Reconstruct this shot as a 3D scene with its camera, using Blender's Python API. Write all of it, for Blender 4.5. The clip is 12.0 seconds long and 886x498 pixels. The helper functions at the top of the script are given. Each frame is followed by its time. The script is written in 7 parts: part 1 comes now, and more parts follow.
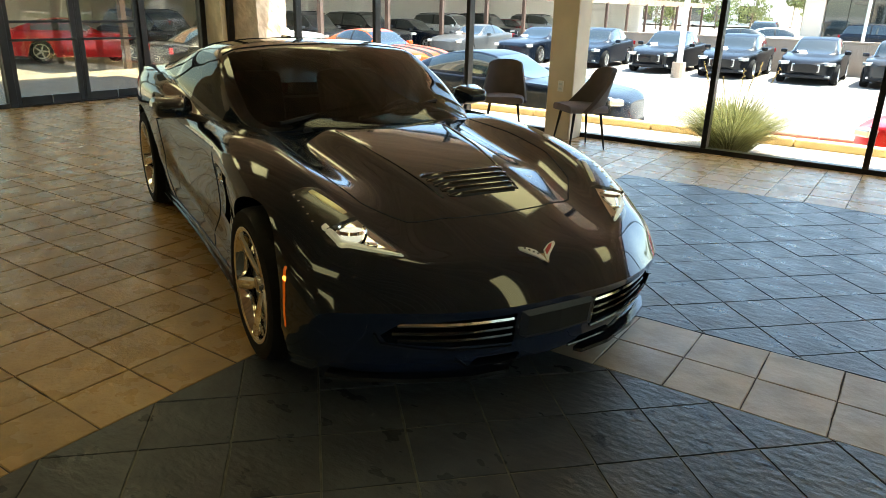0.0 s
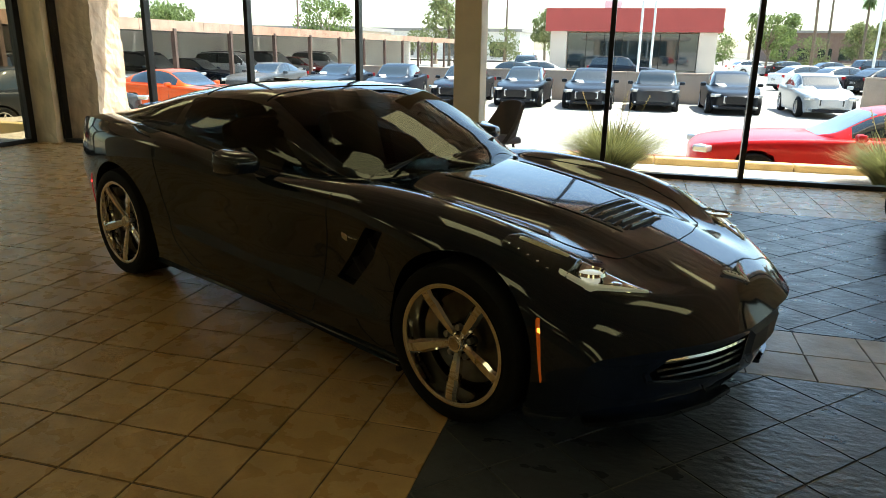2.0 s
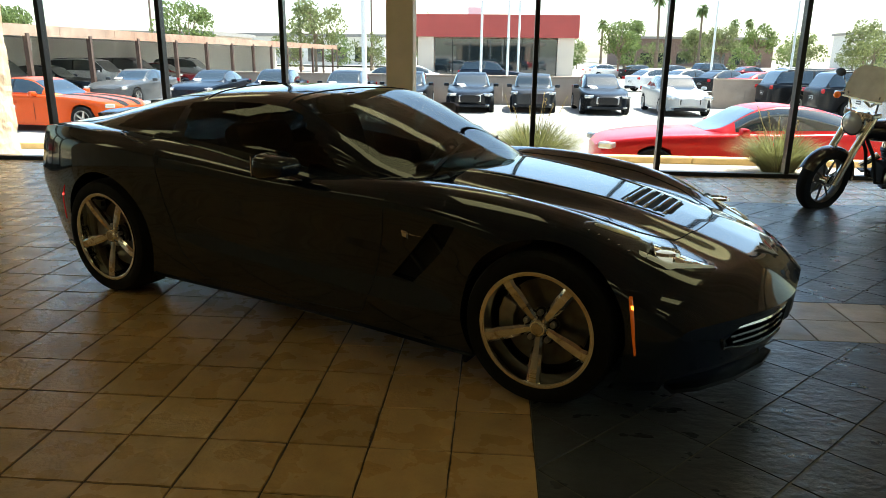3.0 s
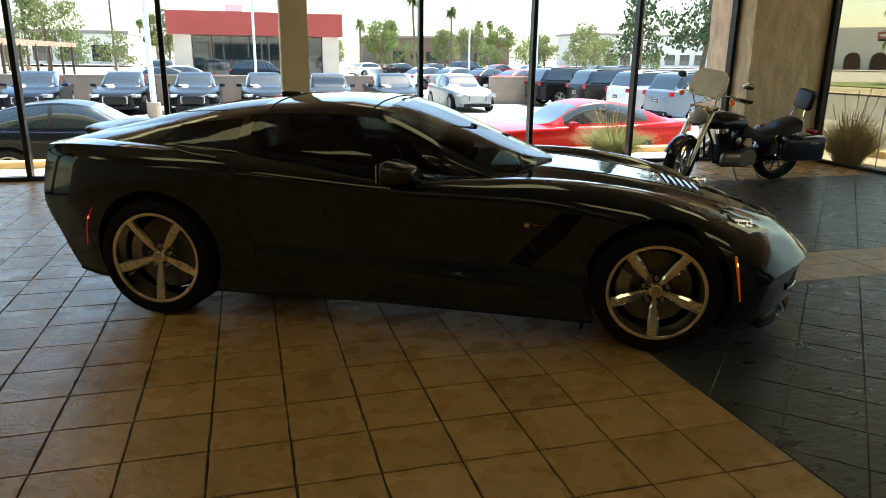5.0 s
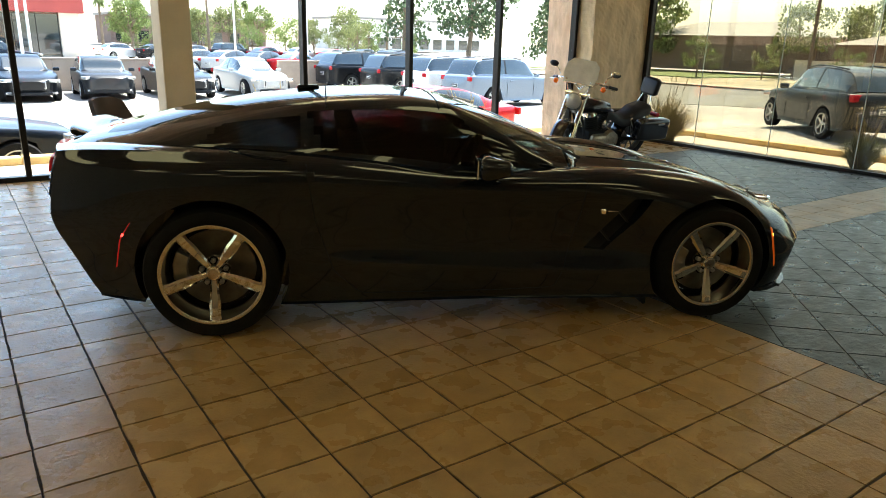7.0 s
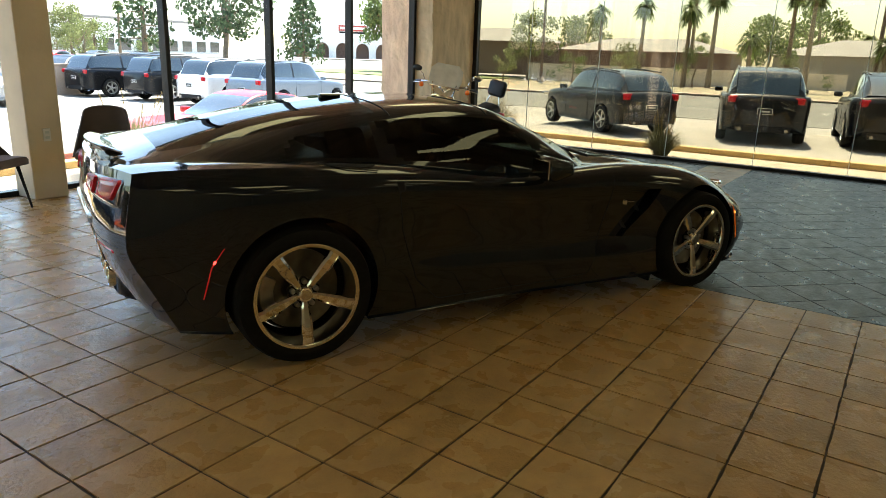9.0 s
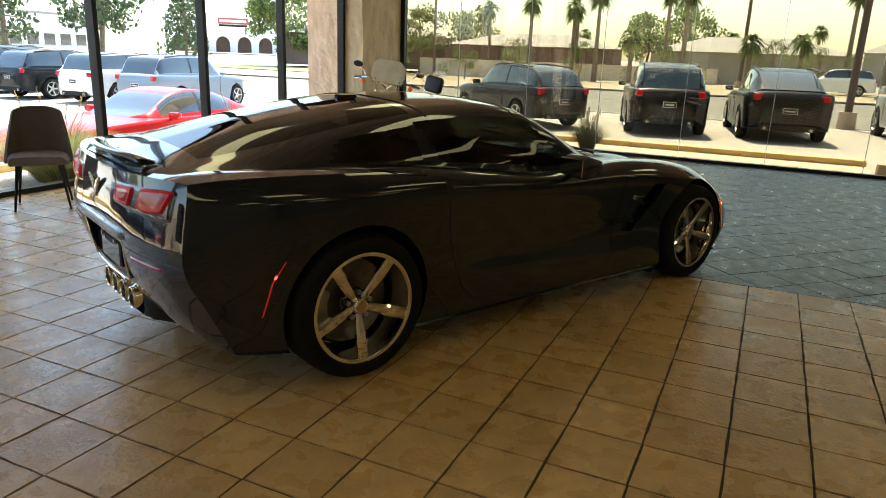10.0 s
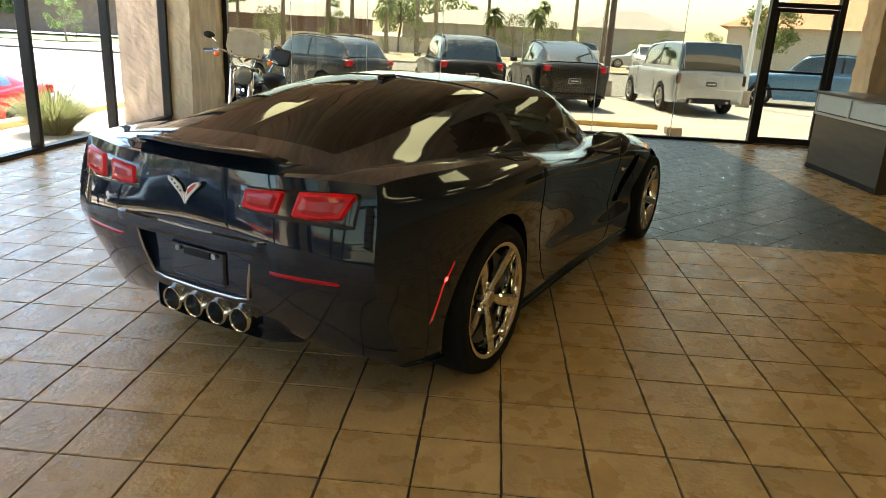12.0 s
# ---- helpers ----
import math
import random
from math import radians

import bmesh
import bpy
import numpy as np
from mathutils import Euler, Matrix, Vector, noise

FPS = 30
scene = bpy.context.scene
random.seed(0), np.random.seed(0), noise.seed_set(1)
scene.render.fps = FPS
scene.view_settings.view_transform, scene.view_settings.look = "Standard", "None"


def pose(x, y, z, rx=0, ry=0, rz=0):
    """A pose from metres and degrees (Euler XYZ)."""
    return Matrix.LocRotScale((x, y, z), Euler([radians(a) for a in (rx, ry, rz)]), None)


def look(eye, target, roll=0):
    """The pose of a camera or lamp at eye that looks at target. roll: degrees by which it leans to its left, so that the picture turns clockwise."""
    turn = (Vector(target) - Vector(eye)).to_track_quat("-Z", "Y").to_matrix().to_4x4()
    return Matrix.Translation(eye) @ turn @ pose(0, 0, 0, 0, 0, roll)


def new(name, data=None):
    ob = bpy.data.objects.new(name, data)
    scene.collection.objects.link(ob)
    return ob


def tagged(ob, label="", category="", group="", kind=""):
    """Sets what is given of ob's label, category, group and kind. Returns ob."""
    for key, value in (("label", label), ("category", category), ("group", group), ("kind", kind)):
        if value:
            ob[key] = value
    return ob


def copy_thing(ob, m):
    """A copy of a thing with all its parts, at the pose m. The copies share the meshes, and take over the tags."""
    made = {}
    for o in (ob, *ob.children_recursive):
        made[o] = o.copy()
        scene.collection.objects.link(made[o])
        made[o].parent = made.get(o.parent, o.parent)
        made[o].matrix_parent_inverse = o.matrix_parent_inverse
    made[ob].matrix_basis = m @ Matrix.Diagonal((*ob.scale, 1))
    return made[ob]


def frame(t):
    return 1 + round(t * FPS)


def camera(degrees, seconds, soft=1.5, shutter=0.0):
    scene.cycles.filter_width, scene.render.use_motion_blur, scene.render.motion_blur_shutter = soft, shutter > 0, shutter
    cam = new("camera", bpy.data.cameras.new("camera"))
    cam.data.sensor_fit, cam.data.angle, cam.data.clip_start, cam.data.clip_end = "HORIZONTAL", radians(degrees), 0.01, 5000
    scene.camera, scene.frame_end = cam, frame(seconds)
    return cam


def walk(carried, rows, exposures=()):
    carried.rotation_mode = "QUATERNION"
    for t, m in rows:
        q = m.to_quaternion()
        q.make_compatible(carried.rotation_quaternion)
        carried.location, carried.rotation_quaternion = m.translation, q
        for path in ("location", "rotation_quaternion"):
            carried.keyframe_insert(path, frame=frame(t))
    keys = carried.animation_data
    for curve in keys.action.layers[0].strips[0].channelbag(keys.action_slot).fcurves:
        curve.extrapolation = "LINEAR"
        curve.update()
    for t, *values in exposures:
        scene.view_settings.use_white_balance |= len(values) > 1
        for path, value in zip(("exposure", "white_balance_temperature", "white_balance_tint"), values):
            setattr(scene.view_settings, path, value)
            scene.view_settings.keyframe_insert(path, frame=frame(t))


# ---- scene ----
cam = camera(65.2, 12.0, soft=0.85)
PATH = [
    (0, (0.1001, 0.0586, 1.4502), (-0.9546, 1.6235, 0.7878), 1.60),
    (0.5, (-0.3224, -0.0877, 1.4292), (-1.1872, 1.5955, 0.7820), 1.68),
    (1, (-0.6947, -0.3290, 1.4239), (-1.4124, 1.4349, 0.8127), 1.40),
    (1.5, (-1.0483, -0.4780, 1.4414), (-1.6524, 1.3326, 0.8440), 1.29),
    (2, (-1.4515, -0.5539, 1.4268), (-1.9536, 1.3003, 0.8701), 0.96),
    (2.5, (-1.8612, -0.7258, 1.4446), (-2.1857, 1.1635, 0.8743), 0.45),
    (3, (-2.2507, -0.8076, 1.3946), (-2.3899, 1.1139, 0.8574), 0.74),
    (3.2, (-2.3941, -0.7988, 1.4249), (-2.4548, 1.1229, 0.8742), 0.81),
    (4.8, (-3.7912, -1.0230, 1.4363), (-3.3565, 0.8568, 0.9096), 0.94),
    (5, (-3.9851, -1.0380, 1.4501), (-3.4634, 0.8174, 0.9159), 0.72),
    (5.5, (-4.3837, -0.9367, 1.4293), (-3.7325, 0.8680, 0.8645), 1.84),
    (6, (-4.7702, -0.7663, 1.4356), (-3.9576, 0.9761, 0.8847), 2.07),
    (6.5, (-5.1617, -0.6100, 1.4488), (-4.2315, 1.0710, 0.8929), 1.39),
    (7, (-5.5030, -0.3395, 1.4797), (-4.3878, 1.2214, 0.9140), 1.66),
    (7.2, (-5.6577, -0.2426, 1.4967), (-4.5080, 1.2934, 0.9320), 2.48),
    (8.8, (-6.6662, 0.6222, 1.4552), (-5.1142, 1.7687, 0.9292), 1.88),
    (9, (-6.7569, 0.7521, 1.4643), (-5.1561, 1.8232, 0.9254), 1.99),
    (9.5, (-6.9055, 1.0914, 1.4600), (-5.2346, 2.0379, 0.9010), 1.77),
    (10, (-7.0618, 1.4712, 1.4578), (-5.3103, 2.2698, 0.9152), 2.17),
    (10.5, (-7.2001, 1.8758, 1.4527), (-5.3781, 2.4773, 0.8883), 3.36),
    (11, (-7.2192, 2.2754, 1.4584), (-5.3592, 2.7306, 0.8813), 3.24),
    (11.5, (-7.3422, 2.6909, 1.4531), (-5.4472, 2.9810, 0.8832), 2.61),
    (12, (-7.3812, 3.0754, 1.4389), (-5.4742, 3.1913, 0.8474), 3.09),
]
EXPOSE = [(0.0, 2.3, 6500, 1), (1.2, 1.85, 6450, 1), (2.5, 1.55, 6300, 0), (4.8, 1.65, 6300, 2), (6.0, 2.12, 6300, 5), (7.2, 2.25, 6300, 5), (9.0, 2.08, 6350, 5), (10.5, 2.32, 6350, 5), (12.0, 2.55, 6250, 5)]
walk(cam, [(t, look(eye, target, roll)) for t, eye, target, roll in PATH], EXPOSE)

# ---- world, sun, exposure ----
SUN_AZ, SUN_EL = 62.0, 66.0       # degrees from +y towards +x, and above the horizon
world = bpy.data.worlds.new("sky")
scene.world = world
world.use_nodes = True
wn = world.node_tree.nodes
sky = wn.new("ShaderNodeTexSky")
sky.sky_type = 'NISHITA'
sky.sun_disc = False
sky.sun_elevation, sky.sun_rotation = radians(SUN_EL), radians(SUN_AZ)
sky.air_density, sky.dust_density, sky.ozone_density = 1.0, 1.2, 1.2
wn["Background"].inputs["Strength"].default_value = 0.15
world.node_tree.links.new(sky.outputs[0], wn["Background"].inputs[0])
sun_data = bpy.data.lights.new("sun", 'SUN')
sun_data.energy, sun_data.angle, sun_data.color = 5.0, radians(0.5), (1.0, 0.97, 0.93)
sun = new("sun", sun_data)
sd = Vector((math.sin(radians(SUN_AZ)) * math.cos(radians(SUN_EL)), math.cos(radians(SUN_AZ)) * math.cos(radians(SUN_EL)), math.sin(radians(SUN_EL))))
sun.matrix_world = look(sd * 60, (0, 0, 0))

# ---- materials ----
def mat(name, base, rough=0.6, metal=0.0, spec=0.5, var=0.0, scale=8.0, bump=0.0, bump_scale=60.0, per_object=0.0, per_island=0.0,
        coat=0.0, emit=None, emit_strength=0.0, rough_var=0.0, alpha=1.0, second=None, second_scale=2.0, second_amount=0.5, stretch=(1, 1, 1)):
    """A procedural surface: base colour with variation at two scales, grain in the relief, and a change from piece to piece."""
    m = bpy.data.materials.new(name)
    m.use_nodes = True
    n, l = m.node_tree.nodes, m.node_tree.links
    p = n["Principled BSDF"]
    p.inputs["Roughness"].default_value = rough
    p.inputs["Metallic"].default_value = metal
    p.inputs["Specular IOR Level"].default_value = spec
    p.inputs["Coat Weight"].default_value = coat
    p.inputs["Coat Roughness"].default_value = 0.03
    p.inputs["Base Color"].default_value = (*base, 1)
    p.inputs["Alpha"].default_value = alpha
    if emit:
        p.inputs["Emission Color"].default_value = (*emit, 1)
        p.inputs["Emission Strength"].default_value = emit_strength
    if not (var or bump or per_object or per_island or second or rough_var):
        return m
    geo = n.new("ShaderNodeTexCoord")
    mp = n.new("ShaderNodeMapping")
    mp.inputs["Scale"].default_value = stretch
    gp = n.new("ShaderNodeNewGeometry")
    l.new(gp.outputs["Position"], mp.inputs["Vector"])

    def noisy(s, detail=6.0):
        t = n.new("ShaderNodeTexNoise")
        t.inputs["Scale"].default_value = s
        t.inputs["Detail"].default_value = detail
        l.new(mp.outputs[0], t.inputs["Vector"])
        return t

    colour = None
    rgb = n.new("ShaderNodeRGB")
    rgb.outputs[0].default_value = (*base, 1)
    colour = rgb.outputs[0]
    if second:
        t = noisy(second_scale, 4.0)
        ramp = n.new("ShaderNodeValToRGB")
        ramp.color_ramp.elements[0].position, ramp.color_ramp.elements[1].position = 0.34, 0.78
        l.new(t.outputs["Fac"], ramp.inputs[0])
        mul = n.new("ShaderNodeMath")
        mul.operation = 'MULTIPLY'
        mul.inputs[1].default_value = second_amount
        l.new(ramp.outputs[0], mul.inputs[0])
        mx = n.new("ShaderNodeMix")
        mx.data_type = 'RGBA'
        mx.inputs["B"].default_value = (*second, 1)
        l.new(mul.outputs[0], mx.inputs["Factor"])
        l.new(colour, mx.inputs["A"])
        colour = mx.outputs["Result"]
    if var:
        t = noisy(scale)
        hsv = n.new("ShaderNodeHueSaturation")
        mr = n.new("ShaderNodeMapRange")
        mr.inputs["From Min"].default_value, mr.inputs["From Max"].default_value = 0.3, 0.7
        mr.inputs["To Min"].default_value, mr.inputs["To Max"].default_value = 1 - var, 1 + var
        l.new(t.outputs["Fac"], mr.inputs["Value"])
        l.new(mr.outputs[0], hsv.inputs["Value"])
        l.new(colour, hsv.inputs["Color"])
        colour = hsv.outputs[0]
    for amount, node, socket in ((per_object, "ShaderNodeObjectInfo", "Random"), (per_island, "ShaderNodeNewGeometry", "Random Per Island")):
        if amount:
            r = n.new(node)
            hsv = n.new("ShaderNodeHueSaturation")
            mr = n.new("ShaderNodeMapRange")
            mr.inputs["To Min"].default_value, mr.inputs["To Max"].default_value = 1 - amount, 1 + amount
            l.new(r.outputs[socket], mr.inputs["Value"])
            l.new(mr.outputs[0], hsv.inputs["Value"])
            l.new(colour, hsv.inputs["Color"])
            colour = hsv.outputs[0]
    l.new(colour, p.inputs["Base Color"])
    if rough_var:
        t = noisy(scale * 0.7)
        mr = n.new("ShaderNodeMapRange")
        mr.inputs["From Min"].default_value, mr.inputs["From Max"].default_value = 0.3, 0.7
        mr.inputs["To Min"].default_value, mr.inputs["To Max"].default_value = max(0, rough - rough_var), rough + rough_var
        l.new(t.outputs["Fac"], mr.inputs["Value"])
        l.new(mr.outputs[0], p.inputs["Roughness"])
    if bump:
        t = noisy(bump_scale)
        b = n.new("ShaderNodeBump")
        b.inputs["Strength"].default_value = bump
        b.inputs["Distance"].default_value = 0.01
        l.new(t.outputs["Fac"], b.inputs["Height"])
        l.new(b.outputs[0], p.inputs["Normal"])
    return m


def glass(name, tint, gloss_rough=0.0, ior=1.45):
    """A thin pane: tinted see-through with a Fresnel gloss."""
    m = bpy.data.materials.new(name)
    m.use_nodes = True
    n, l = m.node_tree.nodes, m.node_tree.links
    n.remove(n["Principled BSDF"])
    tr, gl, mx, fr = n.new("ShaderNodeBsdfTransparent"), n.new("ShaderNodeBsdfGlossy"), n.new("ShaderNodeMixShader"), n.new("ShaderNodeLayerWeight")
    tr.inputs[0].default_value = (*tint, 1)
    gl.inputs["Roughness"].default_value = gloss_rough
    fr.inputs["Blend"].default_value = 0.5
    f0 = ((ior - 1) / (ior + 1)) ** 2
    pw, mr = n.new("ShaderNodeMath"), n.new("ShaderNodeMapRange")
    pw.operation = 'POWER'
    pw.inputs[1].default_value = 5.0
    mr.inputs["To Min"].default_value, mr.inputs["To Max"].default_value = f0, 0.9
    l.new(fr.outputs["Facing"], pw.inputs[0])
    l.new(pw.outputs[0], mr.inputs["Value"])
    l.new(mr.outputs[0], mx.inputs[0])
    l.new(tr.outputs[0], mx.inputs[1])
    l.new(gl.outputs[0], mx.inputs[2])
    l.new(mx.outputs[0], n["Material Output"].inputs[0])
    return m


M = {}
M["tan"] = mat("tan_ceramic_tile", (0.46, 0.29, 0.115), 0.3, var=0.13, scale=9, per_object=0.11, second=(0.36, 0.205, 0.075), second_scale=16, second_amount=0.05, bump=0.3, bump_scale=48, rough_var=0.12)
M["tan_far"] = mat("tan_ceramic_tile_far", (0.46, 0.29, 0.115), 0.3, var=0.13, scale=9, per_island=0.11, second=(0.36, 0.205, 0.075), second_scale=16, second_amount=0.05, bump=0.3, bump_scale=48, rough_var=0.12)
M["slate"] = mat("dark_slate_tile", (0.048, 0.053, 0.062), 0.34, var=0.25, scale=9, per_object=0.16, bump=0.5, bump_scale=18, rough_var=0.1, stretch=(1, 1.6, 1))
M["slate_far"] = mat("dark_slate_tile_far", (0.048, 0.053, 0.062), 0.34, var=0.25, scale=9, per_island=0.16, bump=0.5, bump_scale=18, rough_var=0.1, stretch=(1, 1.6, 1))
M["light"] = mat("light_stone_tile", (0.4, 0.31, 0.2), 0.4, var=0.2, scale=6, per_island=0.1, bump=0.35, bump_scale=16, rough_var=0.1)
M["grout"] = mat("dark_grout", (0.045, 0.03, 0.02), 0.9, var=0.3, scale=20)
M["grout_grey"] = mat("grey_grout", (0.16, 0.15, 0.13), 0.9, var=0.3, scale=20)
M["bronze"] = mat("dark_bronze_aluminium", (0.018, 0.015, 0.013), 0.38, metal=0.5, var=0.15, scale=9)
M["plaster"] = mat("cream_textured_plaster", (0.64, 0.52, 0.33), 0.85, var=0.2, scale=7, bump=1.0, bump_scale=17, stretch=(1, 1, 0.3))
M["column"] = mat("painted_column", (0.62, 0.53, 0.38), 0.75, var=0.06, scale=4, bump=0.2, bump_scale=30)
M["stone"] = mat("split_face_stone", (0.66, 0.52, 0.37), 0.9, var=0.22, scale=9, bump=1.0, bump_scale=22, second=(0.55, 0.37, 0.25), second_scale=5, second_amount=0.5, stretch=(1, 1, 0.45))
M["ceiling"] = mat("brown_wood_ceiling", (0.47, 0.35, 0.235), 0.7, var=0.25, scale=4, per_island=0.2, bump=0.2, stretch=(0.3, 6, 1))
M["wall_in"] = mat("cream_wall_paint", (0.45, 0.38, 0.28), 0.8, var=0.08, scale=2)
M["tube"] = mat("fluorescent_diffuser", (0.75, 0.71, 0.45), 0.5, emit=(1.0, 0.88, 0.45), emit_strength=0.6)
M["white_metal"] = mat("white_painted_metal", (0.75, 0.75, 0.72), 0.45, var=0.06, scale=6)
M["asphalt"] = mat("sunlit_lot_concrete", (0.345, 0.318, 0.278), 0.9, var=0.14, scale=0.6, bump=0.2, bump_scale=70, second=(0.27, 0.25, 0.222), second_scale=0.25, second_amount=0.6)
M["road"] = mat("grey_asphalt", (0.16, 0.152, 0.13), 0.9, var=0.14, scale=0.5, bump=0.2, bump_scale=70)
M["gravel"] = mat("pale_gravel", (0.5, 0.42, 0.33), 0.95, var=0.35, scale=45, bump=1.0, bump_scale=50)
M["curb"] = mat("yellow_painted_curb", (0.62, 0.45, 0.2), 0.8, var=0.15, scale=7, bump=0.3, bump_scale=40)
M["redcurb"] = mat("red_painted_curb", (0.5, 0.15, 0.1), 0.8, var=0.15, scale=7)
M["blockwall"] = mat("tan_block_wall", (0.4, 0.31, 0.23), 0.9, var=0.12, scale=3, bump=0.3, bump_scale=30)
M["grass"] = mat("dry_lawn", (0.13, 0.16, 0.05), 0.95, var=0.3, scale=2)
M["tyre"] = mat("black_rubber", (0.009, 0.009, 0.009), 0.8, spec=0.2, var=0.2, scale=30, bump=0.2, bump_scale=90)
M["chrome"] = mat("polished_alloy", (0.86, 0.84, 0.79), 0.06, metal=1.0, var=0.05, scale=12)
M["alloy"] = mat("silver_alloy", (0.55, 0.55, 0.55), 0.3, metal=0.9)
M["black"] = mat("black_plastic", (0.012, 0.012, 0.013), 0.45, var=0.2, scale=14)
M["matte"] = mat("matte_black", (0.008, 0.008, 0.009), 0.85)
M["steel"] = mat("brushed_steel", (0.35, 0.34, 0.33), 0.35, metal=1.0, var=0.15, scale=20)
M["carglass"] = glass("car_window_tint", (0.06, 0.07, 0.07), 0.0, 1.6)
M["windshield"] = glass("windshield_glass", (0.2, 0.22, 0.19), 0.0, 1.5)
M["doorglass"] = glass("door_window_tint", (0.11, 0.125, 0.12), 0.0, 1.55)
M["farglass"] = mat("parked_car_glass", (0.016, 0.026, 0.028), 0.04, spec=0.9, coat=1.0)
M["window"] = glass("clear_window_glass", (0.97, 0.97, 0.95), 0.0, 1.25)
M["window_tint"] = glass("bronze_window_glass", (0.63, 0.595, 0.49), 0.0, 1.65)
M["tail_dark"] = mat("smoked_tail_lens", (0.06, 0.012, 0.012), 0.2, coat=0.5)
M["lamp_red"] = mat("red_tail_lens", (0.42, 0.008, 0.012), 0.15, spec=0.3, coat=0.3)
M["lamp_clear"] = mat("clear_lamp_lens", (0.65, 0.65, 0.62), 0.1, metal=0.6, coat=1.0)
M["amber"] = mat("amber_marker_lens", (0.7, 0.14, 0.01), 0.2, coat=1.0, emit=(1.0, 0.16, 0.01), emit_strength=0.04)
M["red_glow"] = mat("red_marker_lens", (0.5, 0.01, 0.01), 0.2, coat=1.0, emit=(1.0, 0.02, 0.02), emit_strength=0.05)
M["plate"] = mat("white_paper_plate", (0.7, 0.7, 0.68), 0.6, var=0.05)
M["paper"] = mat("white_paper_sheet", (0.8, 0.78, 0.72), 0.7, var=0.04)
M["leather"] = mat("black_leather", (0.011, 0.010, 0.011), 0.45, var=0.2, scale=12, bump=0.2, bump_scale=80)
M["bark"] = mat("grey_brown_bark", (0.2, 0.15, 0.1), 0.95, var=0.3, scale=6, bump=0.8, bump_scale=14)
M["leaf"] = mat("green_foliage", (0.15, 0.195, 0.06), 0.7, per_island=0.45, var=0.2, scale=0.8)
M["leaf_dark"] = mat("dark_pine_foliage", (0.075, 0.115, 0.045), 0.75, per_island=0.45, var=0.2, scale=0.8)
M["leaf_light"] = mat("olive_foliage", (0.19, 0.21, 0.085), 0.75, per_island=0.4, var=0.2, scale=0.8)
M["grassblade"] = mat("dry_ornamental_grass", (0.2, 0.2, 0.075), 0.7, per_island=0.5)
M["grassdry"] = mat("straw_ornamental_grass", (0.46, 0.36, 0.16), 0.7, per_island=0.45)


def thin_leaf(m, amount):
    """Lets part of the light pass through the blades, as in real leaves."""
    n, l = m.node_tree.nodes, m.node_tree.links
    p, o = n["Principled BSDF"], n["Material Output"]
    tr, mx = n.new("ShaderNodeBsdfTranslucent"), n.new("ShaderNodeMixShader")
    if p.inputs["Base Color"].links:
        l.new(p.inputs["Base Color"].links[0].from_socket, tr.inputs["Color"])
    else:
        tr.inputs["Color"].default_value = p.inputs["Base Color"].default_value
    mx.inputs[0].default_value = amount
    l.new(p.outputs[0], mx.inputs[1])
    l.new(tr.outputs[0], mx.inputs[2])
    l.new(mx.outputs[0], o.inputs["Surface"])


for key in ("grassblade", "grassdry", "leaf", "leaf_light"):
    thin_leaf(M[key], .45)
M["redpaint"] = mat("red_fascia_paint", (0.42, 0.075, 0.06), 0.7, var=0.08, scale=1)
M["stucco"] = mat("pale_stucco", (0.68, 0.58, 0.47), 0.9, var=0.08, scale=0.8, bump=0.2, bump_scale=20)
M["white_stucco"] = mat("white_stucco_wall", (0.75, 0.72, 0.66), 0.9, var=0.06, scale=0.6)
M["house_grey"] = mat("grey_beige_siding", (0.36, 0.33, 0.28), 0.9, var=0.1, scale=1.0)
M["yard"] = mat("dry_yard_gravel", (0.33, 0.27, 0.19), 0.95, var=0.25, scale=0.4, second=(0.2, 0.2, 0.09), second_scale=0.15, second_amount=0.7)
M["brown_wall"] = mat("brown_brick_wall", (0.2, 0.13, 0.1), 0.9, var=0.15, scale=2)
M["rooftile"] = mat("clay_roof_tile", (0.5, 0.26, 0.15), 0.85, var=0.2, scale=4, per_island=0.2)
M["greyroof"] = mat("grey_shingle_roof", (0.3, 0.28, 0.26), 0.9, var=0.15, scale=3)
M["rust"] = mat("rusty_carport_fascia", (0.35, 0.17, 0.1), 0.8, var=0.25, scale=2, second=(0.45, 0.36, 0.28), second_scale=0.15, second_amount=0.9)
M["post"] = mat("brown_steel_post", (0.1, 0.06, 0.045), 0.7, var=0.2, scale=5)
M["polewood"] = mat("weathered_pole_wood", (0.16, 0.11, 0.08), 0.9, var=0.2, scale=5)
M["counter"] = mat("dark_wood_laminate", (0.045, 0.034, 0.022), 0.38, var=0.3, scale=5, second=(0.085, 0.06, 0.035), second_scale=3, second_amount=0.5, stretch=(0.5, 0.5, 3))
M["frost"] = mat("frosted_glass_panel", (0.55, 0.6, 0.58), 0.35, var=0.04)


def paint(name, c, metal=0.35, rough=0.32):
    return mat(name, c, rough, metal=metal, spec=0.15, coat=0.35, var=0.03, scale=3)


P = {k: paint(k + "_car_paint", c) for k, c in dict(black=(0.008, 0.009, 0.011), navy=(0.008, 0.013, 0.023), grey=(0.1, 0.105, 0.11), silver=(0.42, 0.43, 0.43),
     white=(0.75, 0.75, 0.74), red=(0.5, 0.015, 0.02), orange=(0.68, 0.09, 0.012), blue=(0.1, 0.2, 0.32), charcoal=(0.035, 0.037, 0.04), bluegrey=(0.2, 0.24, 0.29), maroon=(0.16, 0.01, 0.015)).items()}

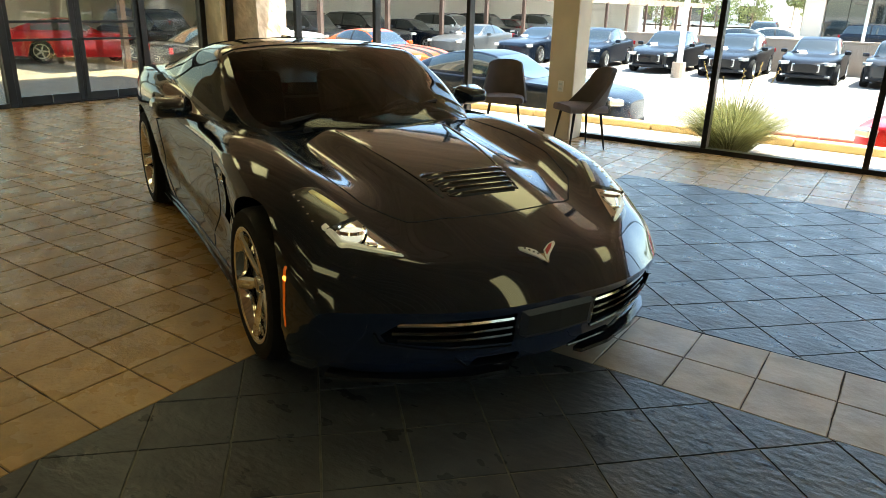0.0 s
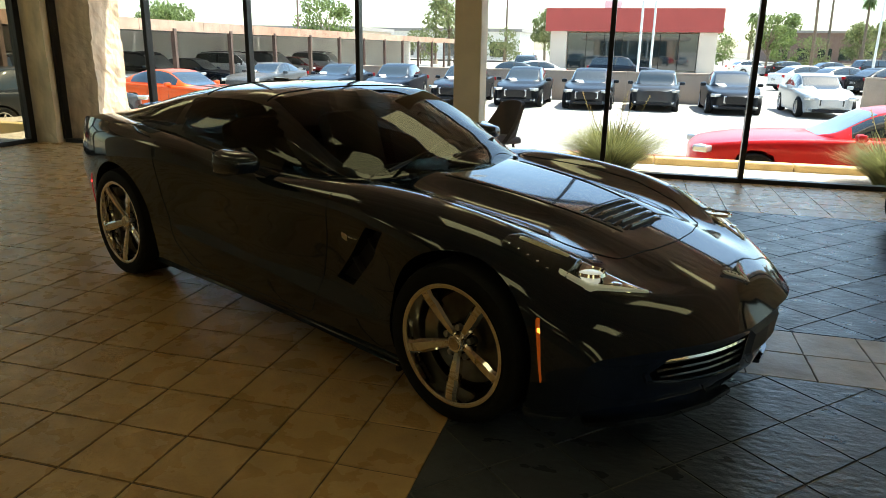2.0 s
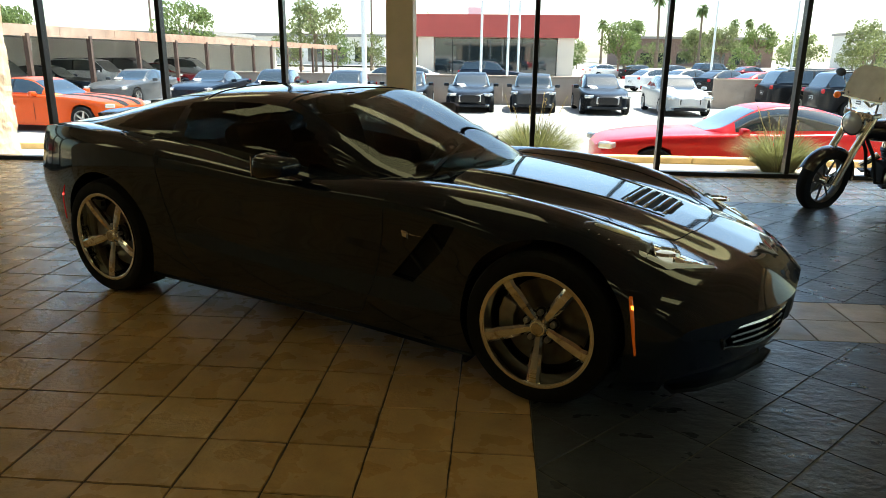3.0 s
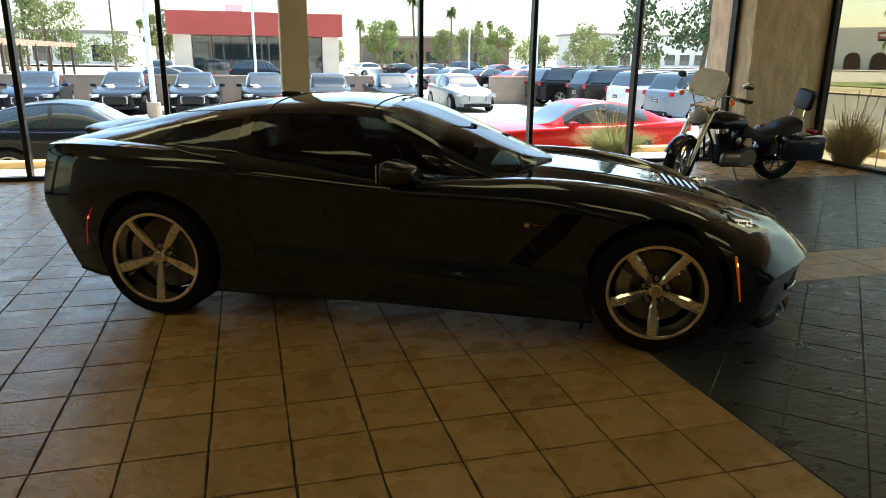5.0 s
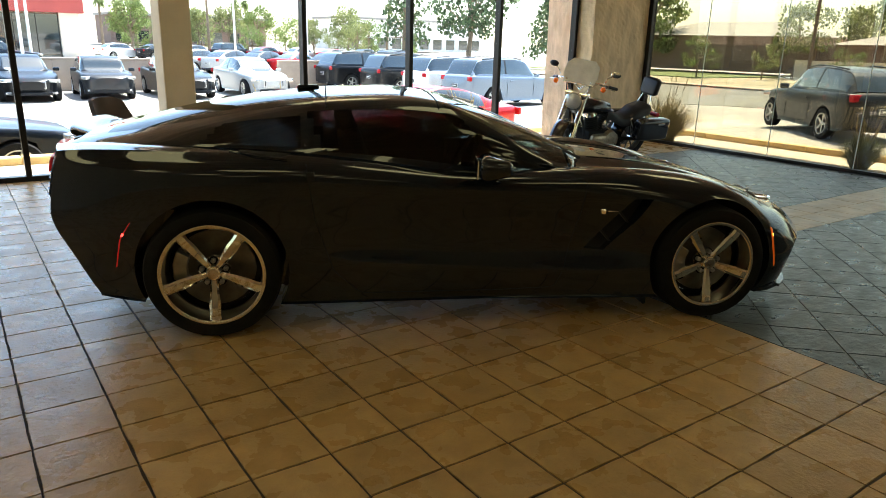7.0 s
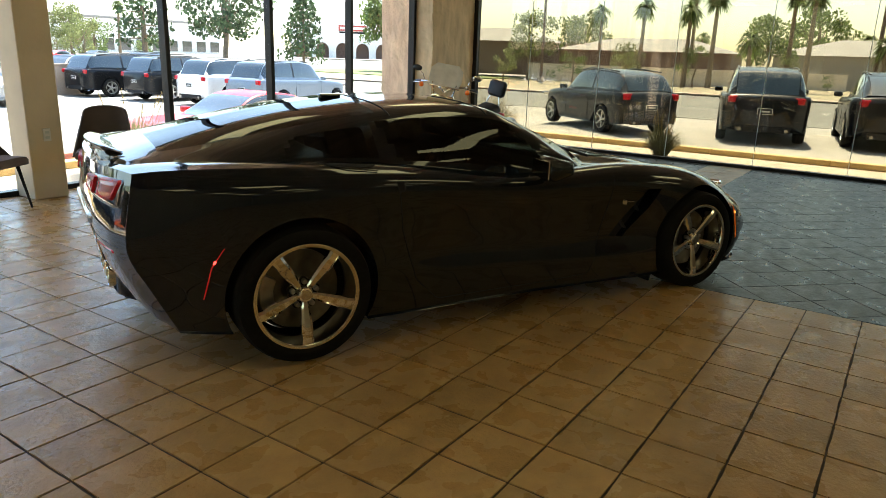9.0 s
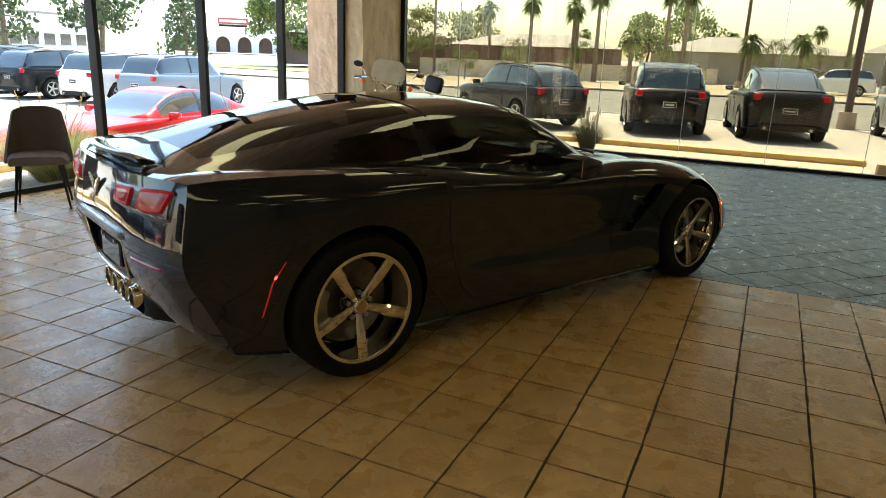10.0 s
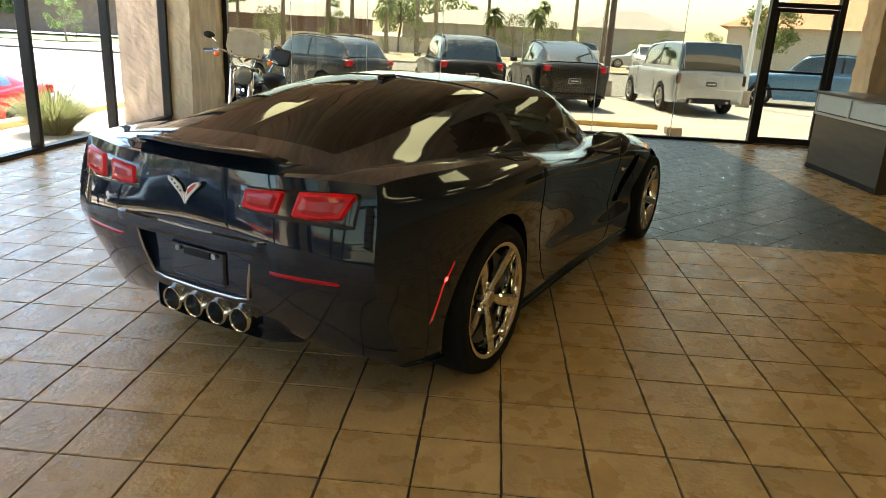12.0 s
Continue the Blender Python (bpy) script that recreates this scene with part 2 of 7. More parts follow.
# ---- building helpers ----
def mesh_of(bm, name, material, smooth=False, sharp=40):
    me = bpy.data.meshes.new(name)
    bmesh.ops.recalc_face_normals(bm, faces=bm.faces)
    bm.to_mesh(me)
    bm.free()
    for m in (material if isinstance(material, (list, tuple)) else [material]):
        me.materials.append(m)
    if smooth:
        me.polygons.foreach_set("use_smooth", [True] * len(me.polygons))
        me.set_sharp_from_angle(angle=radians(sharp))
    return me


def part(name, bm, material, parent=None, label="", smooth=False, at=None, sharp=40):
    """One bmesh as one mesh object, under a thing or a part if a parent is given."""
    ob = new(name, mesh_of(bm, name, material, smooth, sharp))
    if parent:
        ob.parent = parent
    if at is not None:
        ob.matrix_basis = at
    if label:
        ob["label"] = label
    return ob


def shared(name, me, parent, at):
    ob = new(name, me)
    ob.parent = parent
    ob.matrix_basis = at
    return ob


def thing(name, at, label, category, group="", kind=""):
    ob = new(name)
    ob.empty_display_size = 0.1
    ob.matrix_basis = at
    return tagged(ob, label, category, group, kind)


def box(x0, x1, y0, y1, z0, z1, bevel=0.0, bm=None, seg=1):
    b = bmesh.new()
    bmesh.ops.create_cube(b, size=1, matrix=Matrix.Translation(((x0 + x1) / 2, (y0 + y1) / 2, (z0 + z1) / 2)) @ Matrix.Diagonal((abs(x1 - x0), abs(y1 - y0), abs(z1 - z0), 1)))
    if bevel:
        bmesh.ops.bevel(b, geom=b.edges[:], offset=bevel, segments=seg, affect='EDGES', profile=0.5)
    return add(bm, b)


def add(bm, b, m=None):
    """Joins bmesh b into bm (or returns b)."""
    if m is not None:
        bmesh.ops.transform(b, matrix=m, verts=b.verts)
    if bm is None:
        return b
    me = bpy.data.meshes.new("tmp")
    b.to_mesh(me)
    b.free()
    bm.from_mesh(me)
    bpy.data.meshes.remove(me)
    return bm


def rod(a, b, r0, r1=None, seg=10, bm=None, caps=True):
    a, b = Vector(a), Vector(b)
    d = b - a
    q = bmesh.new()
    m = Matrix.Translation((a + b) / 2) @ d.to_track_quat('Z', 'Y').to_matrix().to_4x4()
    bmesh.ops.create_cone(q, cap_ends=caps, segments=seg, radius1=r0, radius2=r0 if r1 is None else r1, depth=d.length, matrix=m)
    return add(bm, q)


def tube(pts, r, seg=8, bm=None, closed=False, radii=None):
    """A pipe of radius r along a line of points."""
    pts = [Vector(p) for p in pts]
    q = bmesh.new()
    rings, up = [], Vector((0.13, 0.21, 0.97))
    for i, p in enumerate(pts):
        if closed:
            t = pts[(i + 1) % len(pts)] - pts[i - 1]
        else:
            t = pts[min(i + 1, len(pts) - 1)] - pts[max(i - 1, 0)]
        t.normalize()
        u = t.cross(up)
        if u.length < 1e-3:
            u = t.cross(Vector((1, 0, 0)))
        u.normalize()
        v = t.cross(u)
        rr = radii[i] if radii else r
        rings.append([q.verts.new(p + rr * (math.cos(2 * math.pi * k / seg) * u + math.sin(2 * math.pi * k / seg) * v)) for k in range(seg)])
    n = len(rings)
    for i in range(n if closed else n - 1):
        for k in range(seg):
            q.faces.new((rings[i][k], rings[i][(k + 1) % seg], rings[(i + 1) % n][(k + 1) % seg], rings[(i + 1) % n][k]))
    if not closed:
        q.faces.new(rings[0])
        q.faces.new(rings[-1])
    return add(bm, q)


def lathe(profile, seg=32, bm=None, m=None):
    """Turns (radius, y) points about the y axis."""
    q = bmesh.new()
    rings = [[q.verts.new((r * math.cos(2 * math.pi * k / seg), y, r * math.sin(2 * math.pi * k / seg))) for k in range(seg)] for r, y in profile]
    for a, b in zip(rings, rings[1:]):
        for k in range(seg):
            q.faces.new((a[k], a[(k + 1) % seg], b[(k + 1) % seg], b[k]))
    return add(bm, q, m)


def ball(c, r, bm=None, seg=12, scale=(1, 1, 1), m=None):
    q = bmesh.new()
    bmesh.ops.create_uvsphere(q, u_segments=seg, v_segments=max(6, seg // 2), radius=r, matrix=Matrix.Translation(c) @ Matrix.Diagonal((*scale, 1)))
    return add(bm, q, m)


def prism(outline, z0, z1, bm=None, bevel=0.0):
    """An outline in x, y raised from z0 to z1."""
    q = bmesh.new()
    lo = [q.verts.new((x, y, z0)) for x, y in outline]
    hi = [q.verts.new((x, y, z1)) for x, y in outline]
    q.faces.new(lo)
    q.faces.new(hi)
    for i in range(len(lo)):
        j = (i + 1) % len(lo)
        q.faces.new((lo[i], lo[j], hi[j], hi[i]))
    bmesh.ops.recalc_face_normals(q, faces=q.faces)
    if bevel:
        bmesh.ops.bevel(q, geom=q.edges[:], offset=bevel, segments=2, affect='EDGES', profile=0.5)
    return add(bm, q)


def pchip(x, y, q):
    """Smooth, non-overshooting interpolation of the columns of y over rising x, at q."""
    x, y, q = np.asarray(x, float), np.asarray(y, float), np.asarray(q, float)
    shape = y.shape[1:]
    y = y.reshape(len(x), -1)
    h = np.diff(x)[:, None]
    d = np.diff(y, axis=0) / h
    s = np.zeros_like(y)
    w1, w2 = 2 * h[1:] + h[:-1], h[1:] + 2 * h[:-1]
    with np.errstate(divide='ignore', invalid='ignore'):
        mid = (w1 + w2) / (w1 / d[:-1] + w2 / d[1:])
    s[1:-1] = np.where(d[:-1] * d[1:] > 0, mid, 0)
    s[0], s[-1] = d[0], d[-1]
    i = np.clip(np.searchsorted(x, q) - 1, 0, len(x) - 2)
    t = ((q - x[i]) / (x[i + 1] - x[i]))[:, None]
    hh = h[i]
    out = (2 * t**3 - 3 * t**2 + 1) * y[i] + (t**3 - 2 * t**2 + t) * hh * s[i] + (-2 * t**3 + 3 * t**2) * y[i + 1] + (t**3 - t**2) * hh * s[i + 1]
    return out.reshape(len(q), *shape)


def cardinal(y, q, tension=0.5):
    """A smooth line through the rows of y, at q in 0 .. len(y) - 1."""
    y = np.asarray(y, float)
    n = len(y)
    s = np.empty_like(y)
    s[1:-1] = (y[2:] - y[:-2]) * tension
    s[0], s[-1] = y[1] - y[0], y[-1] - y[-2]
    i = np.clip(np.asarray(q).astype(int), 0, n - 2)
    t = (np.asarray(q) - i).reshape(-1, *([1] * (y.ndim - 1)))
    return (2 * t**3 - 3 * t**2 + 1) * y[i] + (t**3 - 2 * t**2 + t) * s[i] + (-2 * t**3 + 3 * t**2) * y[i + 1] + (t**3 - t**2) * s[i + 1]


def skin(xs, rings, xq, vq):
    """Points of a surface through half-sections: xs falling, rings (stations, points, 2). Returns (len(xq), len(vq), 3) for the +y half."""
    xs, rings = np.asarray(xs, float), np.asarray(rings, float)
    a = pchip(-xs, rings, -np.asarray(xq, float))
    b = np.stack([cardinal(r, vq) for r in a])
    out = np.empty((len(xq), len(vq), 3))
    out[:, :, 0] = np.asarray(xq)[:, None]
    out[:, :, 1:] = b
    return out


def grid_faces(bm, pts, keep=None, both=True):
    """Quads over a grid of points; with both, the half mirrored to -y too."""
    for s in ((1, -1) if both else (1,)):
        vs = [[bm.verts.new((p[0], s * p[1], p[2])) for p in row] for row in pts]
        for i in range(len(pts) - 1):
            for j in range(len(pts[0]) - 1):
                if keep is None or keep(i, j):
                    f = (vs[i][j], vs[i + 1][j], vs[i + 1][j + 1], vs[i][j + 1])
                    bm.faces.new(f if s > 0 else f[::-1])
    return bm


def clean(bm, d=0.0008):
    bmesh.ops.remove_doubles(bm, verts=bm.verts, dist=d)
    bmesh.ops.dissolve_degenerate(bm, edges=bm.edges, dist=1e-5)
    loose = [v for v in bm.verts if not v.link_faces]
    bmesh.ops.delete(bm, geom=loose, context='VERTS')
    return bm

# ---- the showroom's shell ----
TILE = 0.3048
OX, OY = 0.065, -0.09              # a crossing of the tile joints
WX, EX, NY, SY, CEIL = -10.0, 4.23, 7.95, -9.0, 3.35
GROUND_N, GROUND_E = -0.65, -0.27

floor = tagged(new("floor", mesh_of(box(WX, EX, SY, NY, -0.25, -0.005), "floor", M["grout"])), "showroom floor of tan, slate and pale tiles", "floor", kind="structure")


for x0_, y0_, x1_, y1_ in ((OX - 7 * TILE, OY - TILE, EX, OY + 9 * TILE), (OX - 7 * TILE, OY + 11 * TILE, EX, OY + 21 * TILE)):
    tagged(part("grout_bed", box(x0_, x1_, y0_, y1_, -.02, -.0045), M["grout_grey"], floor), "grey grout between the slates")
ceiling_bm = box(WX - 0.3, EX + 0.3, SY - 0.3, NY + 0.3, CEIL, CEIL + 0.12)
for k in range(95):
    y0 = SY + k * 0.18
    box(WX, EX, y0 + 0.006, min(y0 + 0.174, NY), CEIL - 0.02, CEIL - 0.001, bm=ceiling_bm)
tagged(new("ceiling", mesh_of(ceiling_bm, "ceiling", M["ceiling"])), "brown wood plank ceiling of the showroom", "ceiling", kind="structure")
# Unseen roof edge, assumed here; its depth sets how much daylight enters.
roof_bm = box(WX - 2.6, EX + 2.6, SY - 0.3, NY + 0.85, CEIL + 0.13, CEIL + 0.65)
tagged(new("roof_overhang", mesh_of(roof_bm, "roof_overhang", M["stucco"])), "unseen stucco roof overhang, assumed to shade the windows", "roof", kind="structure")

tagged(new("wall_south", mesh_of(box(WX - 0.2, EX + 0.2, SY - 0.2, SY, -0.2, CEIL), "wall_south", M["wall_in"])), "cream painted back wall", "wall", kind="structure")

# north window wall
PITCH = 1.555
NX = [-3.345 + PITCH * k for k in range(-4, 5)]
north = thing("window_1", pose(0, NY, 0), "long window wall in dark bronze frames", "window", kind="structure")
for x in NX:
    part("mullion", box(x - 0.028, x + 0.028, -0.05, 0.07, 0.05, CEIL - 0.02, 0.004), M["bronze"], north)
part("sill_rail", box(NX[0], NX[-1], -0.05, 0.07, 0.0, 0.05, 0.004), M["bronze"], north)
part("head_rail", box(NX[0], NX[-1], -0.05, 0.07, 3.0, 3.08, 0.004), M["bronze"], north)
for a, b in zip(NX, NX[1:]):
    g = part("pane", box(a + 0.029, b - 0.029, 0.0, 0.006, 0.051, CEIL - 0.02), M["window"], north)
    g.visible_shadow = False


def rough_block(x0, x1, y0, y1, z0, z1, amp, seed, step=0.07):
    """A block with an uneven, hand-trowelled face."""
    b = box(x0, x1, y0, y1, z0, z1)
    for axis, lo, hi in ((0, x0, x1), (1, y0, y1), (2, z0, z1)):
        n = max(1, int((hi - lo) / step))
        for k in range(1, n):
            co, no = [0, 0, 0], [0, 0, 0]
            co[axis], no[axis] = lo + (hi - lo) * k / n, 1
            bmesh.ops.bisect_plane(b, geom=b.verts[:] + b.edges[:] + b.faces[:], plane_co=co, plane_no=no)
    for v in b.verts:
        q = v.co * 6 + Vector((seed, 0, 0))
        d = noise.noise_vector(Vector((q.x, q.y, q.z * 0.55))) * amp + noise.noise_vector(q * 3) * amp * 0.5
        d.z *= 0.2
        v.co += d
    return b


# plaster piers at the corners, and the stone piers outside the end panes
tagged(new("wall_northeast", mesh_of(rough_block(2.92, EX + 0.08, 7.58, NY + 0.1, 0, CEIL, 0.02, 3, 0.05), "wall_northeast", M["plaster"])), "cream plaster corner pier", "wall", kind="structure")
tagged(new("wall_northwest", mesh_of(rough_block(WX - 0.1, -9.60, 7.80, NY + 0.1, 0, CEIL, 0.018, 9), "wall_northwest", M["plaster"])), "cream plaster corner pier", "wall", kind="structure")
tagged(new("stone_pier_east", mesh_of(rough_block(3.03, 3.85, NY + 0.14, NY + 0.78, -0.7, CEIL + 0.1, 0.022, 5, 0.05), "stone_pier", M["stone"])), "rough split-face stone pier outside the window", "pier", kind="structure")
tagged(new("stone_pier_west", mesh_of(rough_block(-9.75, -9.05, NY + 0.14, NY + 0.75, -0.7, CEIL + 0.1, 0.03, 7), "stone_pier", M["stone"])), "rough split-face stone pier outside the window", "pier", kind="structure")

# free column inside the window wall, with its outlet
column = thing("column", pose(0, 0, 0), "square cream painted column by the window", "column", kind="structure")
part("shaft", box(-3.56, -3.24, 7.58, 7.93, 0, CEIL - 0.02, 0.008), M["column"], column)
outlet = part("outlet", box(-3.425, -3.355, 7.566, 7.579, 0.55, 0.67, 0.003), M["white_metal"], column, "white wall outlet plate")
for zz in (0.585, 0.635):
    part("socket", box(-3.41, -3.37, 7.562, 7.567, zz - 0.012, zz + 0.012, 0.002), M["frost"], outlet)

# east wall of butt-joined glass
east = thing("window_2", pose(EX, 0, 0), "frameless tinted glass wall with thin upright joints", "window", kind="structure")
EJ = [7.50, 6.45, 5.2, 3.98, 2.68, 1.45, 0.18, -1.06]
part("corner_mullion", box(-0.05, 0.06, 7.5, 7.58, 0, CEIL - 0.02, 0.004), M["bronze"], east)
part("sill_rail", box(-0.05, 0.06, -1.06, 7.5, 0.0, 0.045, 0.004), M["bronze"], east)
part("head_rail", box(-0.05, 0.06, -1.06, 7.5, 3.0, 3.08, 0.004), M["bronze"], east)
for b, a in zip(EJ, EJ[1:]):
    g = part("pane", box(0.0, 0.01, a + 0.004, b - 0.004, 0.046, CEIL - 0.02), M["window_tint"], east)
    g.visible_shadow = False
for y in EJ[1:-1]:
    part("glass_joint", box(-0.002, 0.012, y - 0.0035, y + 0.0035, 0.046, CEIL - 0.02), M["frost"], east)

# east entrance door in its frame
door = thing("door_1", pose(EX, 0, 0), "dark bronze framed glass entrance door, closed", "door", kind="structure")
D0, D1 = -1.1, -2.12
part("jamb", box(-0.06, 0.06, D0 - 0.04, D0 + 0.05, 0, CEIL - 0.02, 0.004), M["bronze"], door)
part("jamb", box(-0.06, 0.06, D1 - 0.05, D1 + 0.04, 0, CEIL - 0.02, 0.004), M["bronze"], door)
part("transom_bar", box(-0.055, 0.055, D1 + 0.04, D0 - 0.04, 2.1, 2.17, 0.004), M["bronze"], door)
part("threshold", box(-0.07, 0.07, D1 + 0.04, D0 - 0.04, 0.0, 0.018, 0.003), M["steel"], door)
leaf = part("stile", box(-0.022, 0.022, D0 - 0.105, D0 - 0.043, 0.02, 2.095, 0.003), M["bronze"], door)
part("stile", box(-0.022, 0.022, D1 + 0.043, D1 + 0.105, 0.02, 2.095, 0.003), M["bronze"], door)
part("top_rail", box(-0.022, 0.022, D1 + 0.106, D0 - 0.106, 2.03, 2.095, 0.003), M["bronze"], door)
part("bottom_rail", box(-0.022, 0.022, D1 + 0.106, D0 - 0.106, 0.02, 0.12, 0.003), M["bronze"], door)
part("push_bar", box(-0.06, -0.025, D1 + 0.07, D0 - 0.07, 0.87, 0.90, 0.006), M["bronze"], door)
part("mid_rail", box(-0.02, 0.02, D1 + 0.106, D0 - 0.106, 1.13, 1.165, 0.004), M["bronze"], door)
g = part("pane", box(-0.004, 0.004, D1 + 0.106, D0 - 0.106, 0.121, 2.029), M["window_tint"], door)
g.visible_shadow = False
g = part("transom_pane", box(-0.004, 0.004, D1 + 0.04, D0 - 0.04, 2.171, CEIL - 0.02), M["window_tint"], door)
g.visible_shadow = False

side = thing("window_3", pose(EX, 0, 0), "tinted glass pane beside the entrance door", "window", kind="structure")
g = part("pane", box(0.0, 0.01, -3.3, D1 - 0.05, 0.046, CEIL - 0.02), M["window_tint"], side)
g.visible_shadow = False
part("sill_rail", box(-0.05, 0.06, -3.3, D1 - 0.05, 0, 0.045, 0.004), M["bronze"], side)
tagged(new("wall_east", mesh_of(box(EX - 0.02, EX + 0.2, SY, -3.3, -0.2, CEIL), "wall_east", M["wall_in"])), "cream painted wall past the entrance", "wall", kind="structure")
tagged(new("stone_pier_door", mesh_of(rough_block(EX + 0.7, EX + 1.3, -4.0, -3.1, -0.2, CEIL + 0.1, 0.03, 11), "stone_pier", M["stone"])), "rough split-face stone pier outside the entrance", "pier", kind="structure")

# west wall: double doors and a fixed light
west = thing("window_4", pose(WX, 0, 0), "dark bronze framed glass wall with double doors", "window", kind="structure")
for y in (7.72, 6.62, 4.58):
    part("mullion", box(-0.06, 0.06, y - 0.05, y + 0.05, 0, CEIL - 0.02, 0.004), M["bronze"], west)
for a, b in ((6.67, 7.67), (3.6, 4.53)):
    part("sill_rail", box(-0.05, 0.05, a, b, 0, 0.06, 0.003), M["bronze"], west)
    g = part("pane", box(-0.004, 0.004, a, b, 0.061, CEIL - 0.02), M["window_tint"], west)
    g.visible_shadow = False
for a, b in ((4.635, 5.585), (5.615, 6.565)):
    d = part("door_leaf", box(-0.022, 0.022, a, a + 0.065, 0.015, 2.1, 0.003), M["bronze"], west)
    part("stile", box(-0.022, 0.022, b - 0.065, b, 0.015, 2.1, 0.003), M["bronze"], d)
    part("bottom_rail", box(-0.022, 0.022, a + 0.066, b - 0.066, 0.015, 0.13, 0.003), M["bronze"], d)
    part("top_rail", box(-0.022, 0.022, a + 0.066, b - 0.066, 2.03, 2.1, 0.003), M["bronze"], d)
    part("push_bar", box(0.026, 0.06, a + 0.03, b - 0.03, 0.855, 0.885, 0.006), M["bronze"], d)
    part("mid_rail", box(-0.02, 0.02, a + 0.066, b - 0.066, 1.085, 1.12, 0.004), M["bronze"], d)
    part("floor_bolt", rod((0.03, (a + b) / 2, 0.02), (0.03, (a + b) / 2, 0.13), 0.008), M["steel"], d)
    g = part("pane", box(-0.003, 0.003, a + 0.066, b - 0.066, 0.131, 2.029), M["window_tint"], d)
    g.visible_shadow = False
part("transom_bar", box(-0.05, 0.05, 4.63, 6.57, 2.11, 2.18, 0.003), M["bronze"], west)
part("threshold", box(-0.07, 0.07, 4.63, 6.57, 0.0, 0.0145, 0.003), M["bronze"], west)
part("meeting_strip", box(-0.03, 0.021, 5.586, 5.614, 0.016, 2.1, 0.003), M["bronze"], west)
g = part("pane", box(-0.004, 0.004, 4.63, 6.57, 2.181, CEIL - 0.02), M["window_tint"], west)
g.visible_shadow = False
tagged(new("wall_west", mesh_of(box(WX - 0.2, WX, SY, 3.6, -0.2, CEIL), "wall_west", M["wall_in"])), "cream painted side wall", "wall", kind="structure")

# ceiling troffers
def troffer(x, y, turn=0):
    t = thing("ceiling_light", pose(x, y, CEIL - 0.02, 0, 0, turn), "recessed fluorescent troffer with a warm diffuser", "ceiling light", "fluorescent troffers of the ceiling")
    f = box(-0.64, 0.64, -0.32, -0.30, -0.03, 0.0)
    box(-0.64, 0.64, 0.30, 0.32, -0.03, 0.0, bm=f)
    box(-0.64, -0.62, -0.30, 0.30, -0.03, 0.0, bm=f)
    box(0.62, 0.64, -0.30, 0.30, -0.03, 0.0, bm=f)
    part("frame", f, M["white_metal"], t)
    part("diffuser", box(-0.619, 0.619, -0.299, 0.299, -0.022, -0.004), M["tube"], t)
    return t


first_troffer = None
for x in (-9.0, -5.75, -2.5, 0.75):
    for y in (-6.0, -3.0, 0.0, 3.0, 6.0):
        if first_troffer is None:
            first_troffer = troffer(x, y)
        else:
            copy_thing(first_troffer, pose(x, y, CEIL - 0.02))

# ---- parked vehicles ----
# body: rows of x, half-width, sill z, shoulder z, top z, as shares of the vehicle's size; cabin: x, base half-width, roof half-width, roof z
KIND = {}
KIND["sedan"] = dict(L=4.7, W=1.82, H=1.44, wb=2.8, r=0.33, fo=0.9,
        body=[(1.0, .34, .28, .40, .46), (.965, .62, .17, .44, .52), (.88, .86, .13, .50, .575), (.78, .97, .13, .55, .615), (.62, 1.0, .14, .60, .655), (.35, 1.0, .14, .625, .665), (.12, .97, .15, .63, .69), (.04, .85, .18, .60, .70), (.008, .62, .24, .56, .66), (0, .5, .3, .5, .6)],
        cabin=[(.69, .5, .45, .64), (.645, .80, .66, .70), (.53, .84, .64, .95), (.42, .85, .64, 1.0), (.30, .85, .63, .985), (.20, .83, .62, .88), (.10, .76, .6, .70)], glass=(.545, .235))
KIND["suv"] = dict(L=4.8, W=1.94, H=1.72, wb=2.9, r=0.37, fo=0.88,
        body=[(1.0, .40, .26, .42, .50), (.965, .70, .16, .46, .56), (.90, .88, .14, .50, .585), (.80, .97, .14, .54, .61), (.62, 1.0, .15, .58, .635), (.3, 1.0, .15, .60, .65), (.10, .98, .16, .60, .66), (.03, .90, .18, .58, .66), (.008, .72, .22, .55, .63), (0, .62, .27, .5, .6)],
        cabin=[(.71, .55, .5, .62), (.67, .82, .7, .68), (.56, .86, .70, .95), (.42, .87, .71, 1.0), (.22, .87, .70, .985), (.10, .86, .68, .95), (.035, .82, .68, .66)], glass=(.57, .115))
KIND["csuv"] = dict(L=4.45, W=1.80, H=1.54, wb=2.76, r=0.34, fo=0.84,
        body=[(1.0, .40, .26, .42, .50), (.965, .70, .16, .46, .56), (.90, .88, .14, .50, .60), (.80, .97, .14, .55, .63), (.62, 1.0, .15, .60, .655), (.3, 1.0, .15, .62, .67), (.10, .98, .16, .62, .68), (.03, .90, .18, .60, .68), (.008, .72, .22, .57, .65), (0, .62, .27, .52, .61)],
        cabin=[(.71, .55, .5, .64), (.67, .82, .7, .70), (.55, .86, .70, .95), (.42, .87, .70, 1.0), (.22, .87, .68, .98), (.11, .85, .66, .93), (.035, .80, .66, .69)], glass=(.56, .125))
